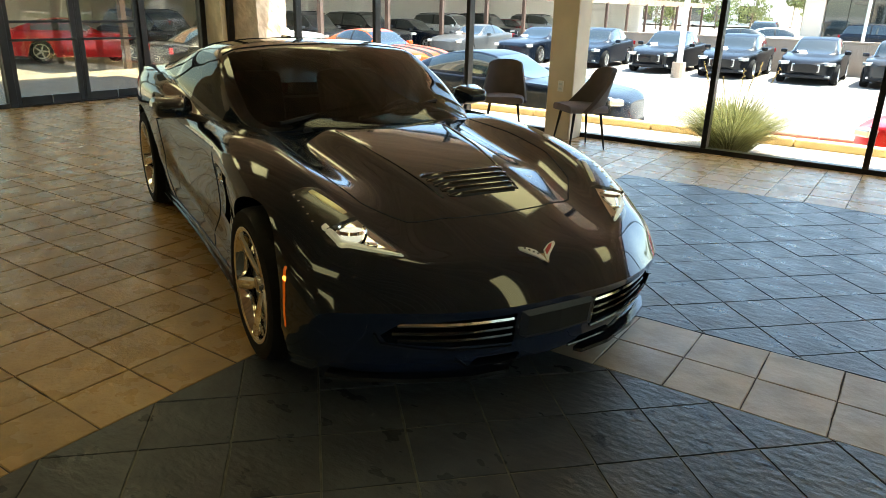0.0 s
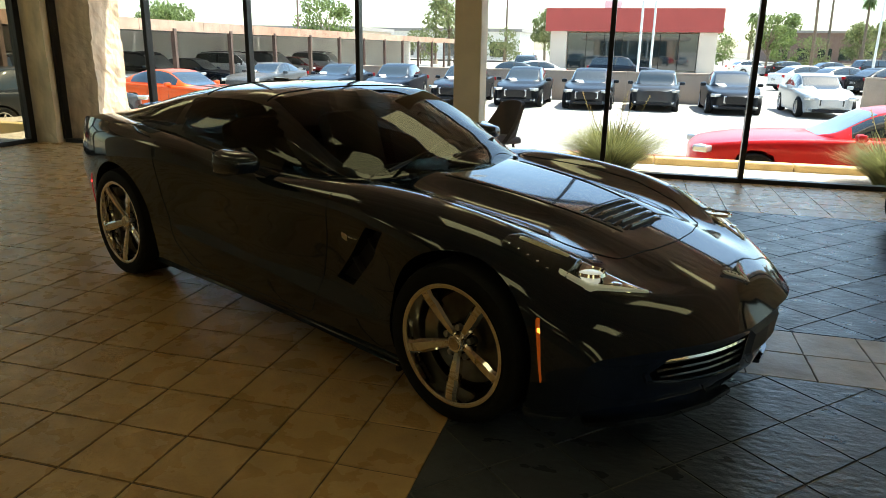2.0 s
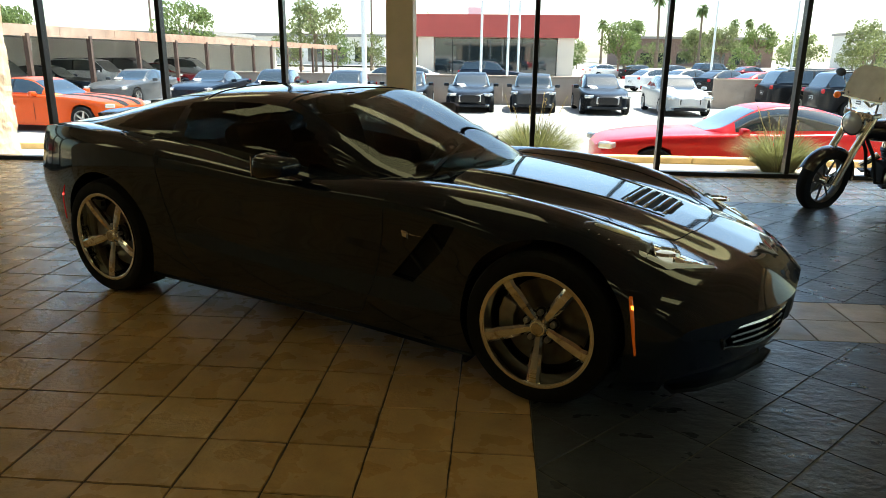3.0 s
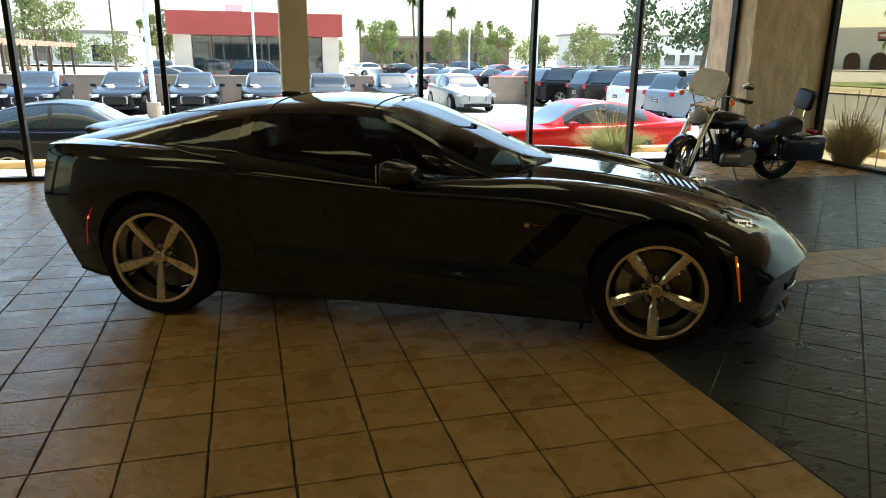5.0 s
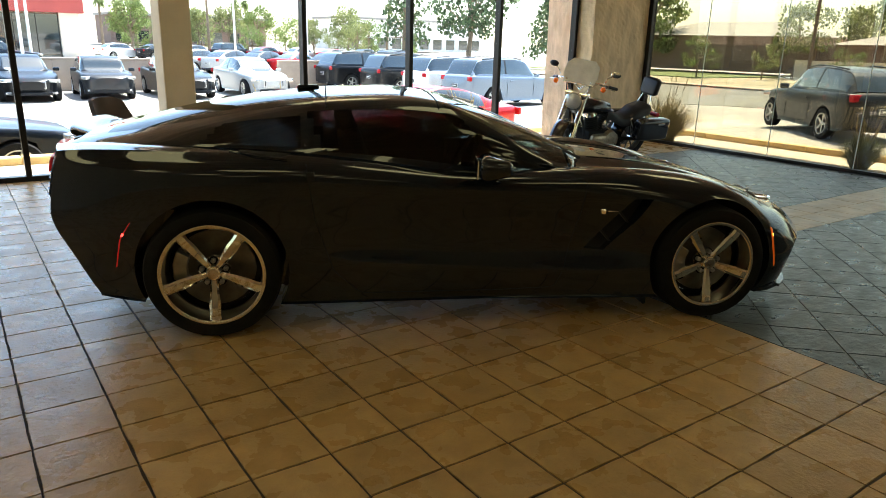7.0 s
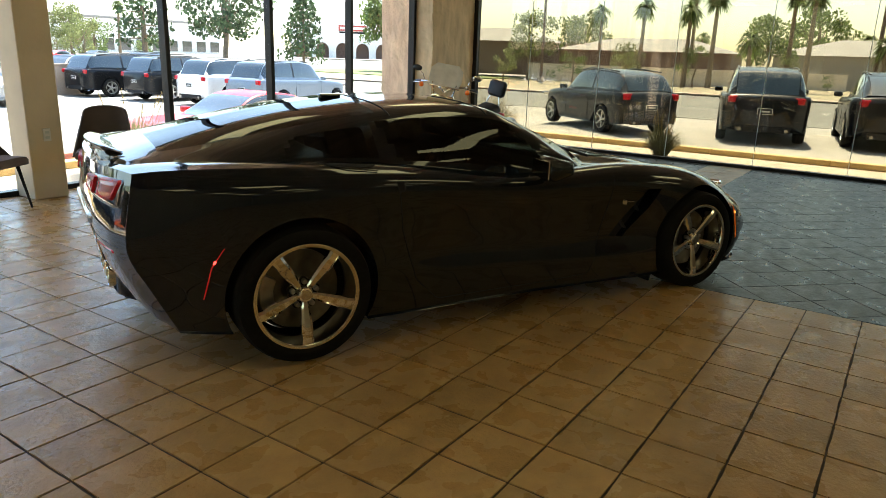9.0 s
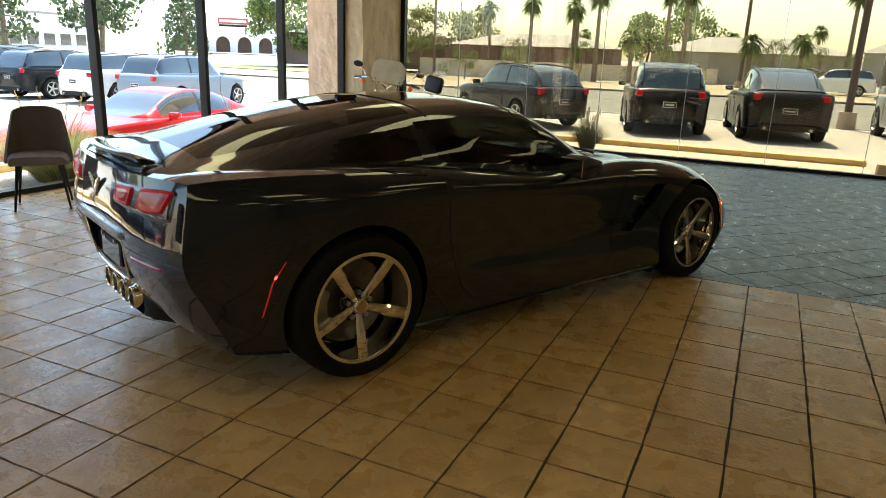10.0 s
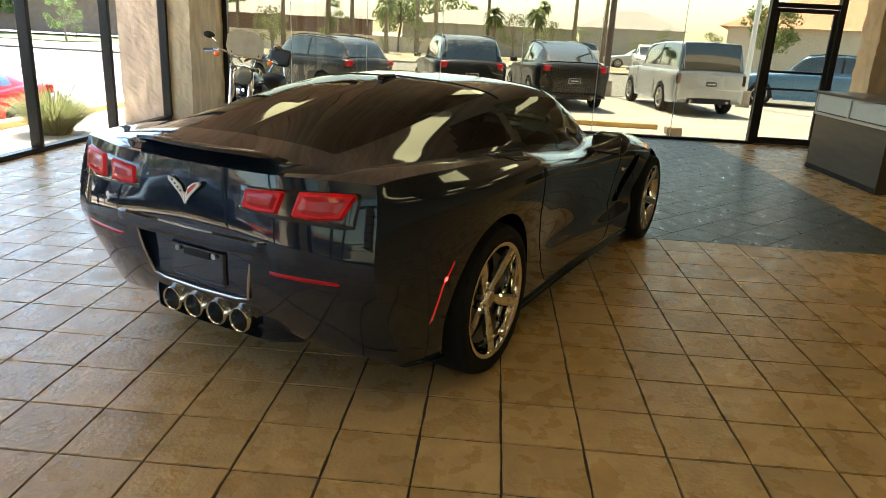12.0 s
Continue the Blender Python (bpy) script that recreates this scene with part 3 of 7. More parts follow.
KIND["fastsuv"] = dict(L=4.88, W=1.98, H=1.69, wb=2.93, r=0.38, fo=0.88,
        body=[(1.0, .40, .26, .42, .50), (.965, .70, .16, .46, .56), (.90, .88, .14, .50, .585), (.80, .97, .14, .54, .61), (.62, 1.0, .15, .59, .645), (.3, 1.0, .15, .62, .67), (.10, .98, .17, .63, .70), (.03, .90, .2, .61, .70), (.008, .74, .24, .58, .66), (0, .64, .29, .52, .62)],
        cabin=[(.71, .55, .5, .63), (.67, .82, .7, .69), (.56, .85, .68, .95), (.45, .86, .68, 1.0), (.30, .86, .67, .965), (.16, .83, .65, .86), (.05, .77, .63, .715)], glass=(.57, .27))
KIND["boxsuv"] = dict(L=4.8, W=1.95, H=1.88, wb=2.88, r=0.38, fo=0.84,
        body=[(1.0, .55, .25, .42, .52), (.97, .82, .17, .46, .57), (.92, .93, .15, .50, .585), (.80, .98, .15, .53, .60), (.62, 1.0, .16, .56, .61), (.3, 1.0, .16, .57, .615), (.06, .99, .17, .57, .62), (.02, .96, .18, .56, .62), (.004, .85, .21, .53, .6), (0, .8, .25, .5, .58)],
        cabin=[(.73, .6, .55, .60), (.70, .86, .76, .64), (.62, .9, .78, .94), (.5, .9, .79, .97), (.3, .9, .79, 1.0), (.05, .9, .78, .99), (.012, .89, .77, .62)], glass=(.63, .07))
KIND["coupe"] = dict(L=4.75, W=1.88, H=1.37, wb=2.75, r=0.345, fo=0.88,
        body=[(1.0, .42, .26, .44, .50), (.97, .74, .15, .48, .57), (.90, .90, .12, .55, .62), (.78, .98, .12, .60, .665), (.60, 1.0, .13, .64, .69), (.36, 1.0, .13, .665, .70), (.15, .99, .15, .68, .73), (.05, .90, .18, .66, .75), (.008, .72, .24, .62, .72), (0, .6, .3, .55, .66)],
        cabin=[(.63, .5, .45, .69), (.59, .78, .66, .735), (.46, .82, .62, .965), (.38, .83, .62, 1.0), (.28, .83, .60, .97), (.18, .80, .58, .88), (.08, .72, .56, .75)], glass=(.475, .25))
KIND["hatch"] = dict(L=3.85, W=1.73, H=1.42, wb=2.5, r=0.315, fo=0.74,
        body=[(1.0, .5, .26, .44, .52), (.965, .78, .16, .48, .58), (.89, .92, .14, .54, .63), (.77, .98, .14, .58, .65), (.6, 1.0, .15, .62, .66), (.3, 1.0, .15, .63, .67), (.08, .98, .16, .63, .68), (.02, .9, .2, .6, .67), (.005, .74, .25, .57, .64), (0, .66, .3, .5, .6)],
        cabin=[(.70, .6, .55, .645), (.67, .83, .7, .69), (.58, .87, .72, .95), (.45, .88, .73, 1.0), (.25, .88, .73, .985), (.10, .87, .71, .93), (.03, .83, .7, .68)], glass=(.59, .13))


def wheel_meshes(r, spokes, detail):
    """Tyre and rim, axis along y, the outer face at -y."""
    w = 0.22
    t = lathe([(r * 0.66, -w * .46), (r * .80, -w * .52), (r * .93, -w * .5), (r * .985, -w * .38), (r, -w * .2), (r, w * .2), (r * .985, w * .38), (r * .9, w * .5), (r * .66, w * .46)], detail)
    q = lathe([(r * .68, -w * .5), (r * .63, -w * .49), (r * .60, -w * .30), (r * .6, w * .3)], detail)
    lathe([(r * .17, -w * .33), (r * .12, -w * .39), (0.001, -w * .4)], 12, bm=q)
    for k in range(spokes):
        a = 2 * math.pi * k / spokes
        b = bmesh.new()
        o = [(r * .1, -r * .085), (r * .64, -r * .055), (r * .64, r * .055), (r * .1, r * .085)]
        v = [b.verts.new((x, -w * (.36 + .1 * (x > r * .3)), z)) for x, z in o] + [b.verts.new((x, -w * .2, z)) for x, z in o]
        for f in ((0, 1, 2, 3), (0, 4, 5, 1), (3, 2, 6, 7), (4, 7, 6, 5)):
            b.faces.new([v[i] for i in f])
        add(q, b, Matrix.Rotation(a, 4, 'Y'))
    d = lathe([(r * .59, -w * .05), (0.001, -w * .05)], 16)
    return mesh_of(t, "tyre", M["tyre"], True), mesh_of(q, "rim", M["alloy"], True), mesh_of(d, "wheel_back", M["matte"])


WHEELS = {}


def vehicle(kind, colour, x, y, z, heading, label, category="car", group="", spokes=5, stripe=False):
    """A parked vehicle standing at x, y (its middle), its nose along heading (degrees from +x)."""
    k = KIND[kind]
    L, W, H = k["L"], k["W"] / 2, k["H"]
    v = thing({"suv": "parked_suv", "fastsuv": "parked_suv", "csuv": "parked_suv", "boxsuv": "parked_suv", "sedan": "parked_sedan", "coupe": "parked_coupe", "hatch": "parked_hatchback"}[kind], pose(x, y, z, 0, 0, heading), label, category, group)
    pt = P[colour]
    xs, rings = [], []
    for fx, fw, zs, zm, zt in k["body"]:
        w = W * fw
        xs.append((fx - 0.5) * L)
        rings.append([(0, zt * H), (w * .55, zt * H * .995), (w * .86, zt * H * .97), (w * .97, (zt * .55 + zm * .45) * H), (w, zm * H * .92), (w * .985, (zm * .5 + zs * .5) * H), (w * .97, zs * H * 1.1), (w * .9, zs * H), (0, zs * H)])
    xq = np.concatenate([np.linspace(xs[0], xs[2], 7)[:-1], np.linspace(xs[2], xs[-3], 26)[:-1], np.linspace(xs[-3], xs[-1], 7)])
    pts = skin(xs, rings, xq, np.linspace(0, 8, 21))
    xf, xr = L / 2 - k["fo"], L / 2 - k["fo"] - k["wb"]
    # wheel openings: pull the lower edge of the flank up round each wheel
    ra = k["r"] * 1.13
    for i in range(len(xq)):
        for xc in (xf, xr):
            dx = abs(xq[i] - xc)
            if dx < ra:
                top = k["r"] + math.sqrt(ra * ra - dx * dx)
                for j in range(pts.shape[1]):
                    if pts[i, j, 2] < top and pts[i, j, 1] > W * .6:
                        pts[i, j, 2] = top
    b = clean(grid_faces(bmesh.new(), pts))
    for end in (pts[0], pts[-1]):
        ring = [(p[0], p[1], p[2]) for p in end] + [(p[0], -p[1], p[2]) for p in end[::-1]]
        f = [b.verts.new(c) for c in ring]
        b.faces.new(f)
    clean(b)
    cx, cr = [], []
    for fx, wb_, wt, zz in k["cabin"]:
        base = np.interp(-(fx - .5) * L, [-q for q in xs], [r[0][1] for r in rings]) - 0.03
        base = min(base, zz * H - 0.002)
        cx.append((fx - .5) * L)
        cr.append([(W * wb_, base), (W * (wb_ * .6 + wt * .4), base + (zz * H - base) * .5), (W * wt, base + (zz * H - base) * .9), (W * wt * .8, base + (zz * H - base) * .975), (0, zz * H)])
    cq = np.linspace(cx[0], cx[-1], 41)
    cp = skin(cx, cr, cq, np.linspace(0, 4, 17))
    gx0, gx1 = [(f - .5) * L for f in k["glass"]]
    nz = [(cq[i] + cq[i + 1]) / 2 for i in range(len(cq) - 1)]
    mid = (gx0 + gx1) / 2
    part("cabin", grid_faces(bmesh.new(), cp, lambda i, j: not (j >= 9 and (nz[i] > gx0 or nz[i] < gx1)) and not (1 <= j < 8 and gx1 - L * .06 < nz[i] < gx0 + L * .07)), pt, v, smooth=True)
    body = part("body", b, pt, v, smooth=True, sharp=35)
    gl = M["farglass"]
    part("windshield", grid_faces(bmesh.new(), cp, lambda i, j: j >= 9 and nz[i] > gx0), gl, v, smooth=True)
    part("rear_window", grid_faces(bmesh.new(), cp, lambda i, j: j >= 9 and nz[i] < gx1), gl, v, smooth=True)
    post = L * .012
    for a0, a1 in ((mid + post, gx0 + L * .07), (gx1 - L * .06, mid - post)):
        for s in (1, -1):
            q = bmesh.new()
            grid_faces(q, [[(p[0], s * p[1], p[2]) for p in row] for row in cp], lambda i, j: 1 <= j < 8 and a0 < nz[i] < a1, both=False)
            part("side_window", clean(q), gl, v, smooth=True)
    for s in (1, -1):
        q = bmesh.new()
        grid_faces(q, [[(p[0], s * p[1], p[2]) for p in row] for row in cp], lambda i, j: 1 <= j < 8 and mid - post * 1.01 - 0.07 < nz[i] < mid + post * 1.01 + 0.07 and not (a1 > nz[i] > a0) and not (nz[i] > mid + post), both=False)
        if q.faces:
            part("door_post", clean(q), M["black"], v, smooth=True)
        else:
            q.free()
    # lamps, grille, bumper insets, plate, mirrors, door line
    fz, rz, wn_ = k["body"][1][4] * H, k["body"][-3][3] * H, W * k["body"][2][1]
    for s in (1, -1):
        q = box(-.12, .12, -.19, .19, -.055, .055, .03, seg=2)
        part("headlight", q, M["lamp_clear"], v, at=pose(L / 2 - .2, s * wn_ * .80, fz * .90, 0, 0, -s * 38))
        if kind == "boxsuv":
            q, at_ = box(-.05, .05, -.075, .075, -.13, .13, .02, seg=2), pose(-L / 2 + .06, s * W * .86, H * .50, 0, 0, s * 18)
        elif "suv" in kind:
            q, at_ = box(-.07, .07, -.18, .18, -.075, .075, .03, seg=2), pose(-L / 2 + .10, s * W * .64, rz * 1.0, 0, 8, s * 17)
        else:
            q, at_ = box(-.05, .05, -.19, .19, -.075, .075, .025, seg=2), pose(-L / 2 + .10, s * W * .72, rz * .98, 0, 0, s * 18)
        part("tail_light", q, M["tail_dark"] if kind == "boxsuv" else M["lamp_red"], v, at=at_)
        if "suv" in kind:
            part("tailpipe", rod((-L / 2 - .01, s * W * .5, H * .2), (-L / 2 + .15, s * W * .5, H * .2), .04, seg=12), M["steel"], v)
            part("roof_rail", tube([((f - .5) * L, s * W * .66, zz * H + .03) for f, zz in ((.55, .945), (.45, .985), (.3, .98), (.14, .95))], .018, 6), M["black"], v, smooth=True)
        m = box(-.07, .05, -.1, .1, -.06, .06, .035, seg=2)
        mi = part("mirror", m, pt, v, smooth=True, at=pose(gx0 + L * .065, s * (W + .06), k["body"][4][4] * H * 1.03))
        part("mirror_glass", box(-.074, -.07, -.08, .08, -.045, .045), M["chrome"], mi)
        if detail_near(x, y):
            for dx in (mid, gx0 + L * .05):
                part("door_seam", box(dx - .004, dx + .004, s * (W * .995 - .004), s * (W * .995 + .004), H * .22, H * .6), M["matte"], v)
            part("door_handle", box(mid + .12, mid + .3, s * (W - .005), s * (W + .025), H * .53, H * .555, .008), pt, v)
    part("grille", box(L / 2 - .06, L / 2 - .012, -W * .42, W * .42, fz * .58, fz * .86, .02, seg=2), M["black"], v, "dark front grille")
    gr_ = part("grille_rim", box(L / 2 - .062, L / 2 - .016, -W * .45, W * .45, fz * .56, fz * .88, .02, seg=2), M["alloy"], v, "bright grille surround")
    part("emblem", rod((L / 2 - .02, 0, fz * .80), (L / 2 - .004, 0, fz * .80), .045, seg=14), M["chrome"], gr_)
    for s in (1, -1):
        part("fog_lamp", box(-.03, .03, -.09, .09, -.035, .035, .012), M["lamp_clear"], v, at=pose(L / 2 - .14, s * W * .70, fz * .40, 0, 0, -s * 30))
    part("lower_intake", box(L / 2 - .09, L / 2 - .02, -W * .62, W * .62, fz * .30, fz * .44, .02), M["matte"], v)
    rp = part("rear_plate", box(-L / 2 - .012, -L / 2 + .03, -.16, .16, H * .40, H * .48, .004), M["plate"], v, "black dealer plate with a pale rim")
    part("plate_face", box(-L / 2 - .018, -L / 2 - .0125, -.145, .145, H * .407, H * .473), M["black"], rp)
    part("plate_bar", box(-L / 2 - .021, -L / 2 - .0185, -.10, .10, H * .43, H * .448), M["plate"], rp)
    part("rear_bumper_inset", box(-L / 2 + .0, -L / 2 + .05, -W * .6, W * .6, H * .17, H * .25, .01), M["matte"], v)
    if group == "cars in the lot":
        wi = [i for i in range(len(nz)) if nz[i] > gx0 + L * .045]
        q = bmesh.new()
        grid_faces(q, [[(p[0], -p[1], p[2] + .006) for p in row[10:15]] for row in cp[wi[-1] - 6:wi[-1] - 2]], both=False)
        if q.faces:
            part("price_card", clean(q), M["paper"], v, "pale price card behind the windshield")
        else:
            q.free()
    if stripe:
        q = bmesh.new()
        for s in (1, -1):
            st = [[(p[0], s * min(max(p[1], .16), .42), p[2] + .004) for p in row[:6]] for row in pts if row[0][0] > gx0 + .35]
            grid_faces(q, st, both=False)
        part("hood_stripe", clean(q), M["matte"], v, "matt black hood stripe")
    key = (k["r"], spokes)
    if key not in WHEELS:
        WHEELS[key] = wheel_meshes(k["r"], spokes, 28)
    t_me, r_me, d_me = WHEELS[key]
    for s in (1, -1):
        for xx in (xf, xr):
            w_ = new("wheel", d_me)
            w_.parent = v
            w_.matrix_basis = pose(xx, s * (W - .12), k["r"], 0, 0, 0 if s < 0 else 180)
            shared("tyre", t_me, w_, pose(0, 0, 0))
            shared("rim", r_me, w_, pose(0, 0, 0))
    return v


def detail_near(x, y):
    return (x + 2) ** 2 + (y - 3) ** 2 < 24 ** 2

# ---- outside: ground, kerbs, buildings, trees ----
def step_to(a, b, t):
    t = min(1, max(0, t))
    return a + (b - a) * t * t * (3 - 2 * t)


def ground_z(x, y):
    """The lot north of the showroom lies lower than the one east of it."""
    n = step_to(0, 1, (y - 8.6) / 1.2) * step_to(1, 0, (x - 6.5) / 9.0) + step_to(0, 1, (y - 12) / 10) * step_to(0, 1, (x - 6.5) / 9.0)
    return GROUND_E + (GROUND_N - GROUND_E) * n * step_to(1, 0, (y - 140) / 200)


gx = [-2600, -900, -300, -120, -60] + [-40 + 2.5 * i for i in range(49)] + [100, 180, 400, 1000, 2600]
gy = [-2600, -800, -250, -80, -30, -15] + [-8 + 1.5 * i for i in range(30)] + [37 + 4 * i for i in range(20)] + [125, 170, 260, 500, 1100, 2800]
gb = bmesh.new()
gv = [[gb.verts.new((x, y, ground_z(x, y))) for y in gy] for x in gx]
for i in range(len(gx) - 1):
    for j in range(len(gy) - 1):
        gb.faces.new((gv[i][j], gv[i + 1][j], gv[i + 1][j + 1], gv[i][j + 1]))
ground = tagged(new("ground", mesh_of(gb, "ground", M["asphalt"], True)), "pale sunlit concrete parking lot", "ground", kind="structure")


def strip(name, x0, x1, y0, y1, dz, material, label, cat, h=None):
    b = bmesh.new()
    nx, ny = max(1, int(abs(x1 - x0) / 1.5)), max(1, int(abs(y1 - y0) / 1.5))
    top = [[b.verts.new((x0 + (x1 - x0) * i / nx, y0 + (y1 - y0) * j / ny, (h if h is not None else ground_z(x0 + (x1 - x0) * i / nx, y0 + (y1 - y0) * j / ny)) + dz)) for j in range(ny + 1)] for i in range(nx + 1)]
    for i in range(nx):
        for j in range(ny):
            b.faces.new((top[i][j], top[i + 1][j], top[i + 1][j + 1], top[i][j + 1]))
    r = bmesh.ops.extrude_face_region(b, geom=b.faces[:])
    bmesh.ops.translate(b, verts=[g for g in r["geom"] if isinstance(g, bmesh.types.BMVert)], vec=(0, 0, -0.8 if h is not None else -0.05))
    return tagged(new(name, mesh_of(b, name, material)), label, cat, kind="structure")


strip("gravel_bed_north", -12, EX + 2.4, NY + 0.12, 9.75, -0.12, M["gravel"], "pale gravel planting strip below the window", "gravel", 0.0)
strip("gravel_bed_east", EX + 0.1, 6.3, -0.1, NY + 0.12, -0.1, M["gravel"], "pale gravel planting strip below the window", "gravel", 0.0)
M["porch"] = mat("smooth_violet_grey_concrete", (0.2, 0.165, 0.175), 0.35, var=0.12, scale=2, bump=0.1, bump_scale=30)
strip("porch", -13.2, WX - 0.1, -6, NY + 0.12, -0.03, M["porch"], "smooth violet-grey concrete porch outside the doors", "pavement", 0.0)
strip("gravel_bed_west", -15.0, -13.25, -6, 12, -0.1, M["gravel"], "pale gravel planting strip past the porch", "gravel", 0.0)


def kerb(name, pts, w, top, low, material, label):
    """Kerb stones laid along a line."""
    t = thing(name, pose(0, 0, 0), label, "kerb", kind="structure")
    for (xa, ya), (xb, yb) in zip(pts, pts[1:]):
        d = math.hypot(xb - xa, yb - ya)
        n = max(1, round(d / 1.8))
        a = math.degrees(math.atan2(yb - ya, xb - xa))
        for i in range(n):
            f = (i + .5) / n
            part("kerbstone", box(-d / n / 2 + .004, d / n / 2 - .004, -w / 2, w / 2, low, top, .02, seg=2), material, t, at=pose(xa + (xb - xa) * f, ya + (yb - ya) * f, 0, 0, 0, a))
    return t


kerb("kerb_north", [(-14, 9.85), (6.2, 9.85)], 0.2, -0.02, -0.8, M["curb"], "yellow painted kerb along the planting strip")
kerb("kerb_east", [(6.4, 9.6), (6.4, -0.1)], 0.2, 0.0, -0.4, M["curb"], "yellow painted kerb along the planting strip")
kerb("kerb_red", [(-3.0, 13.6), (2.2, 13.9)], 0.16, GROUND_N + 0.13, GROUND_N - 0.1, M["redcurb"], "red painted kerb in the lot")
kerb("kerb_stop", [(6.35, -0.25), (6.35, -0.55)], 0.25, -0.03, -0.3, M["blockwall"], "short concrete wheel stop")
strip("road", 16.9, 34, -300, 400, 0.012, M["road"], "wide grey asphalt road", "road")
strip("lawn", 46, 63, 36, 60, 0.1, M["grass"], "green lawn past the road", "lawn")
strip("far_pavement", 34, 35.6, -300, 400, 0.12, M["blockwall"], "pale concrete pavement past the road", "pavement")
strip("verge", 35.6, 58, -300, 400, 0.03, M["yard"], "dry gravel yards past the road", "gravel")


def long_wall(name, x0, y0, x1, y1, h, z, material, label, n):
    t = thing(name, pose(0, 0, 0), label, "wall", kind="structure")
    d, a = math.hypot(x1 - x0, y1 - y0), math.degrees(math.atan2(y1 - y0, x1 - x0))
    for i in range(n):
        f = (i + .5) / n
        w = part("wall_panel", box(-d / n / 2 + .003, d / n / 2 - .003, -.1, .1, -.3, h - .08), material, t, at=pose(x0 + (x1 - x0) * f, y0 + (y1 - y0) * f, z, 0, 0, a))
        part("coping", box(-d / n / 2 + .003, d / n / 2 - .003, -.13, .13, h - .08, h, .01), material, w)
    return t


long_wall("lot_wall_a", -14.5, 30.6, 1.6, 30.6, 1.25, GROUND_N, M["blockwall"], "low tan block wall across the lot", 9)
long_wall("lot_wall_b", 7.0, 30.4, 9.6, 30.4, 1.25, GROUND_N, M["blockwall"], "low tan block wall across the lot", 2)

# carport along the west side of the lot
CX = -19.5
carport = thing("carport", pose(0, 0, 0), "long flat-roofed carport with a rusty fascia", "carport")
for i in range(16):
    y0 = 12 + 4 * i
    p_ = part("post", box(CX + .25, CX + .42, y0 - .08, y0 + .08, GROUND_N, 2.0), M["post"], carport)
    part("roof_panel", box(CX - 6.2, CX + .3, y0 - 1.98, y0 + 1.98, 2.0, 2.1), M["white_metal"], carport)
    part("fascia", box(CX + .31, CX + .36, y0 - 1.99, y0 + 1.99, 1.9, 2.3), M["rust"], carport)
part("back_wall", box(CX - 6.4, CX - 6.2, 10, 74, GROUND_N - .2, 2.0), M["white_stucco"], carport)

# red-fascia building across the lot
rb = thing("red_fascia_building", pose(-2.0, 72, GROUND_N), "low showroom building with a red fascia and glass front", "building")
part("wall", box(-8.4, 7.3, 0.6, 16, 0, 3.9), M["stucco"], rb)
part("roof", box(-8.8, 7.7, -.6, 16.5, 3.9, 6.05), M["redpaint"], rb, "deep red roof fascia")
for x in (-8.3, 5.7):
    part("pier", box(x, x + 1.6, -.3, .59, 0, 3.89), M["stucco"], rb)
for i in range(7):
    x = -6.6 + i * 1.75
    w = part("window", box(x, x + 1.74, .3, .4, .35, 3.75), M["farglass"], rb)
    part("frame", box(x + 1.74, x + 1.8, .26, .44, .1, 3.85), M["bronze"], w)
part("air_unit", box(-3.5, -1.8, 4, 6, 6.05, 7.0), M["white_metal"], rb)

# white building with arches, past the road
ab = thing("arcade_building", pose(136, 127, GROUND_E, 0, 0, -46), "white stucco building with a row of arches", "building")
q = bmesh.new()
NARCH, AW = 6, 5.2
for i in range(NARCH):
    x0 = -NARCH * AW / 2 + i * AW
    o = [(x0, 0), (x0 + .9, 0)] + [(x0 + AW / 2 - math.cos(math.pi * k / 12) * (AW / 2 - .9), 2.0 + math.sin(math.pi * k / 12) * 1.9) for k in range(13)] + [(x0 + AW - .9, 0), (x0 + AW, 0), (x0 + AW, 9), (x0, 9)]
    a_ = prism(o, 0, .6)
    bmesh.ops.transform(a_, matrix=Matrix.Rotation(math.pi / 2, 4, 'X'), verts=a_.verts)
    add(q, a_)
part("wall", q, M["white_stucco"], ab)
part("back", box(-16, 16, 2.4, 18, 0, 8.8), M["brown_wall"], ab)
part("roof", box(-16, 16, -.62, 18, 8.8, 9.3), M["white_stucco"], ab)
sgn = part("sign", box(-3.6, 3.6, -.75, -.62, 6.9, 8.3, .03), M["redpaint"], ab, "red shop sign with plain pale bars")
part("sign_bar", box(-3.2, 3.2, -.79, -.751, 7.3, 7.9), M["white_stucco"], sgn)
part("sign_strip", box(-3.4, 3.4, -.72, -.62, 6.3, 6.75), M["matte"], sgn)


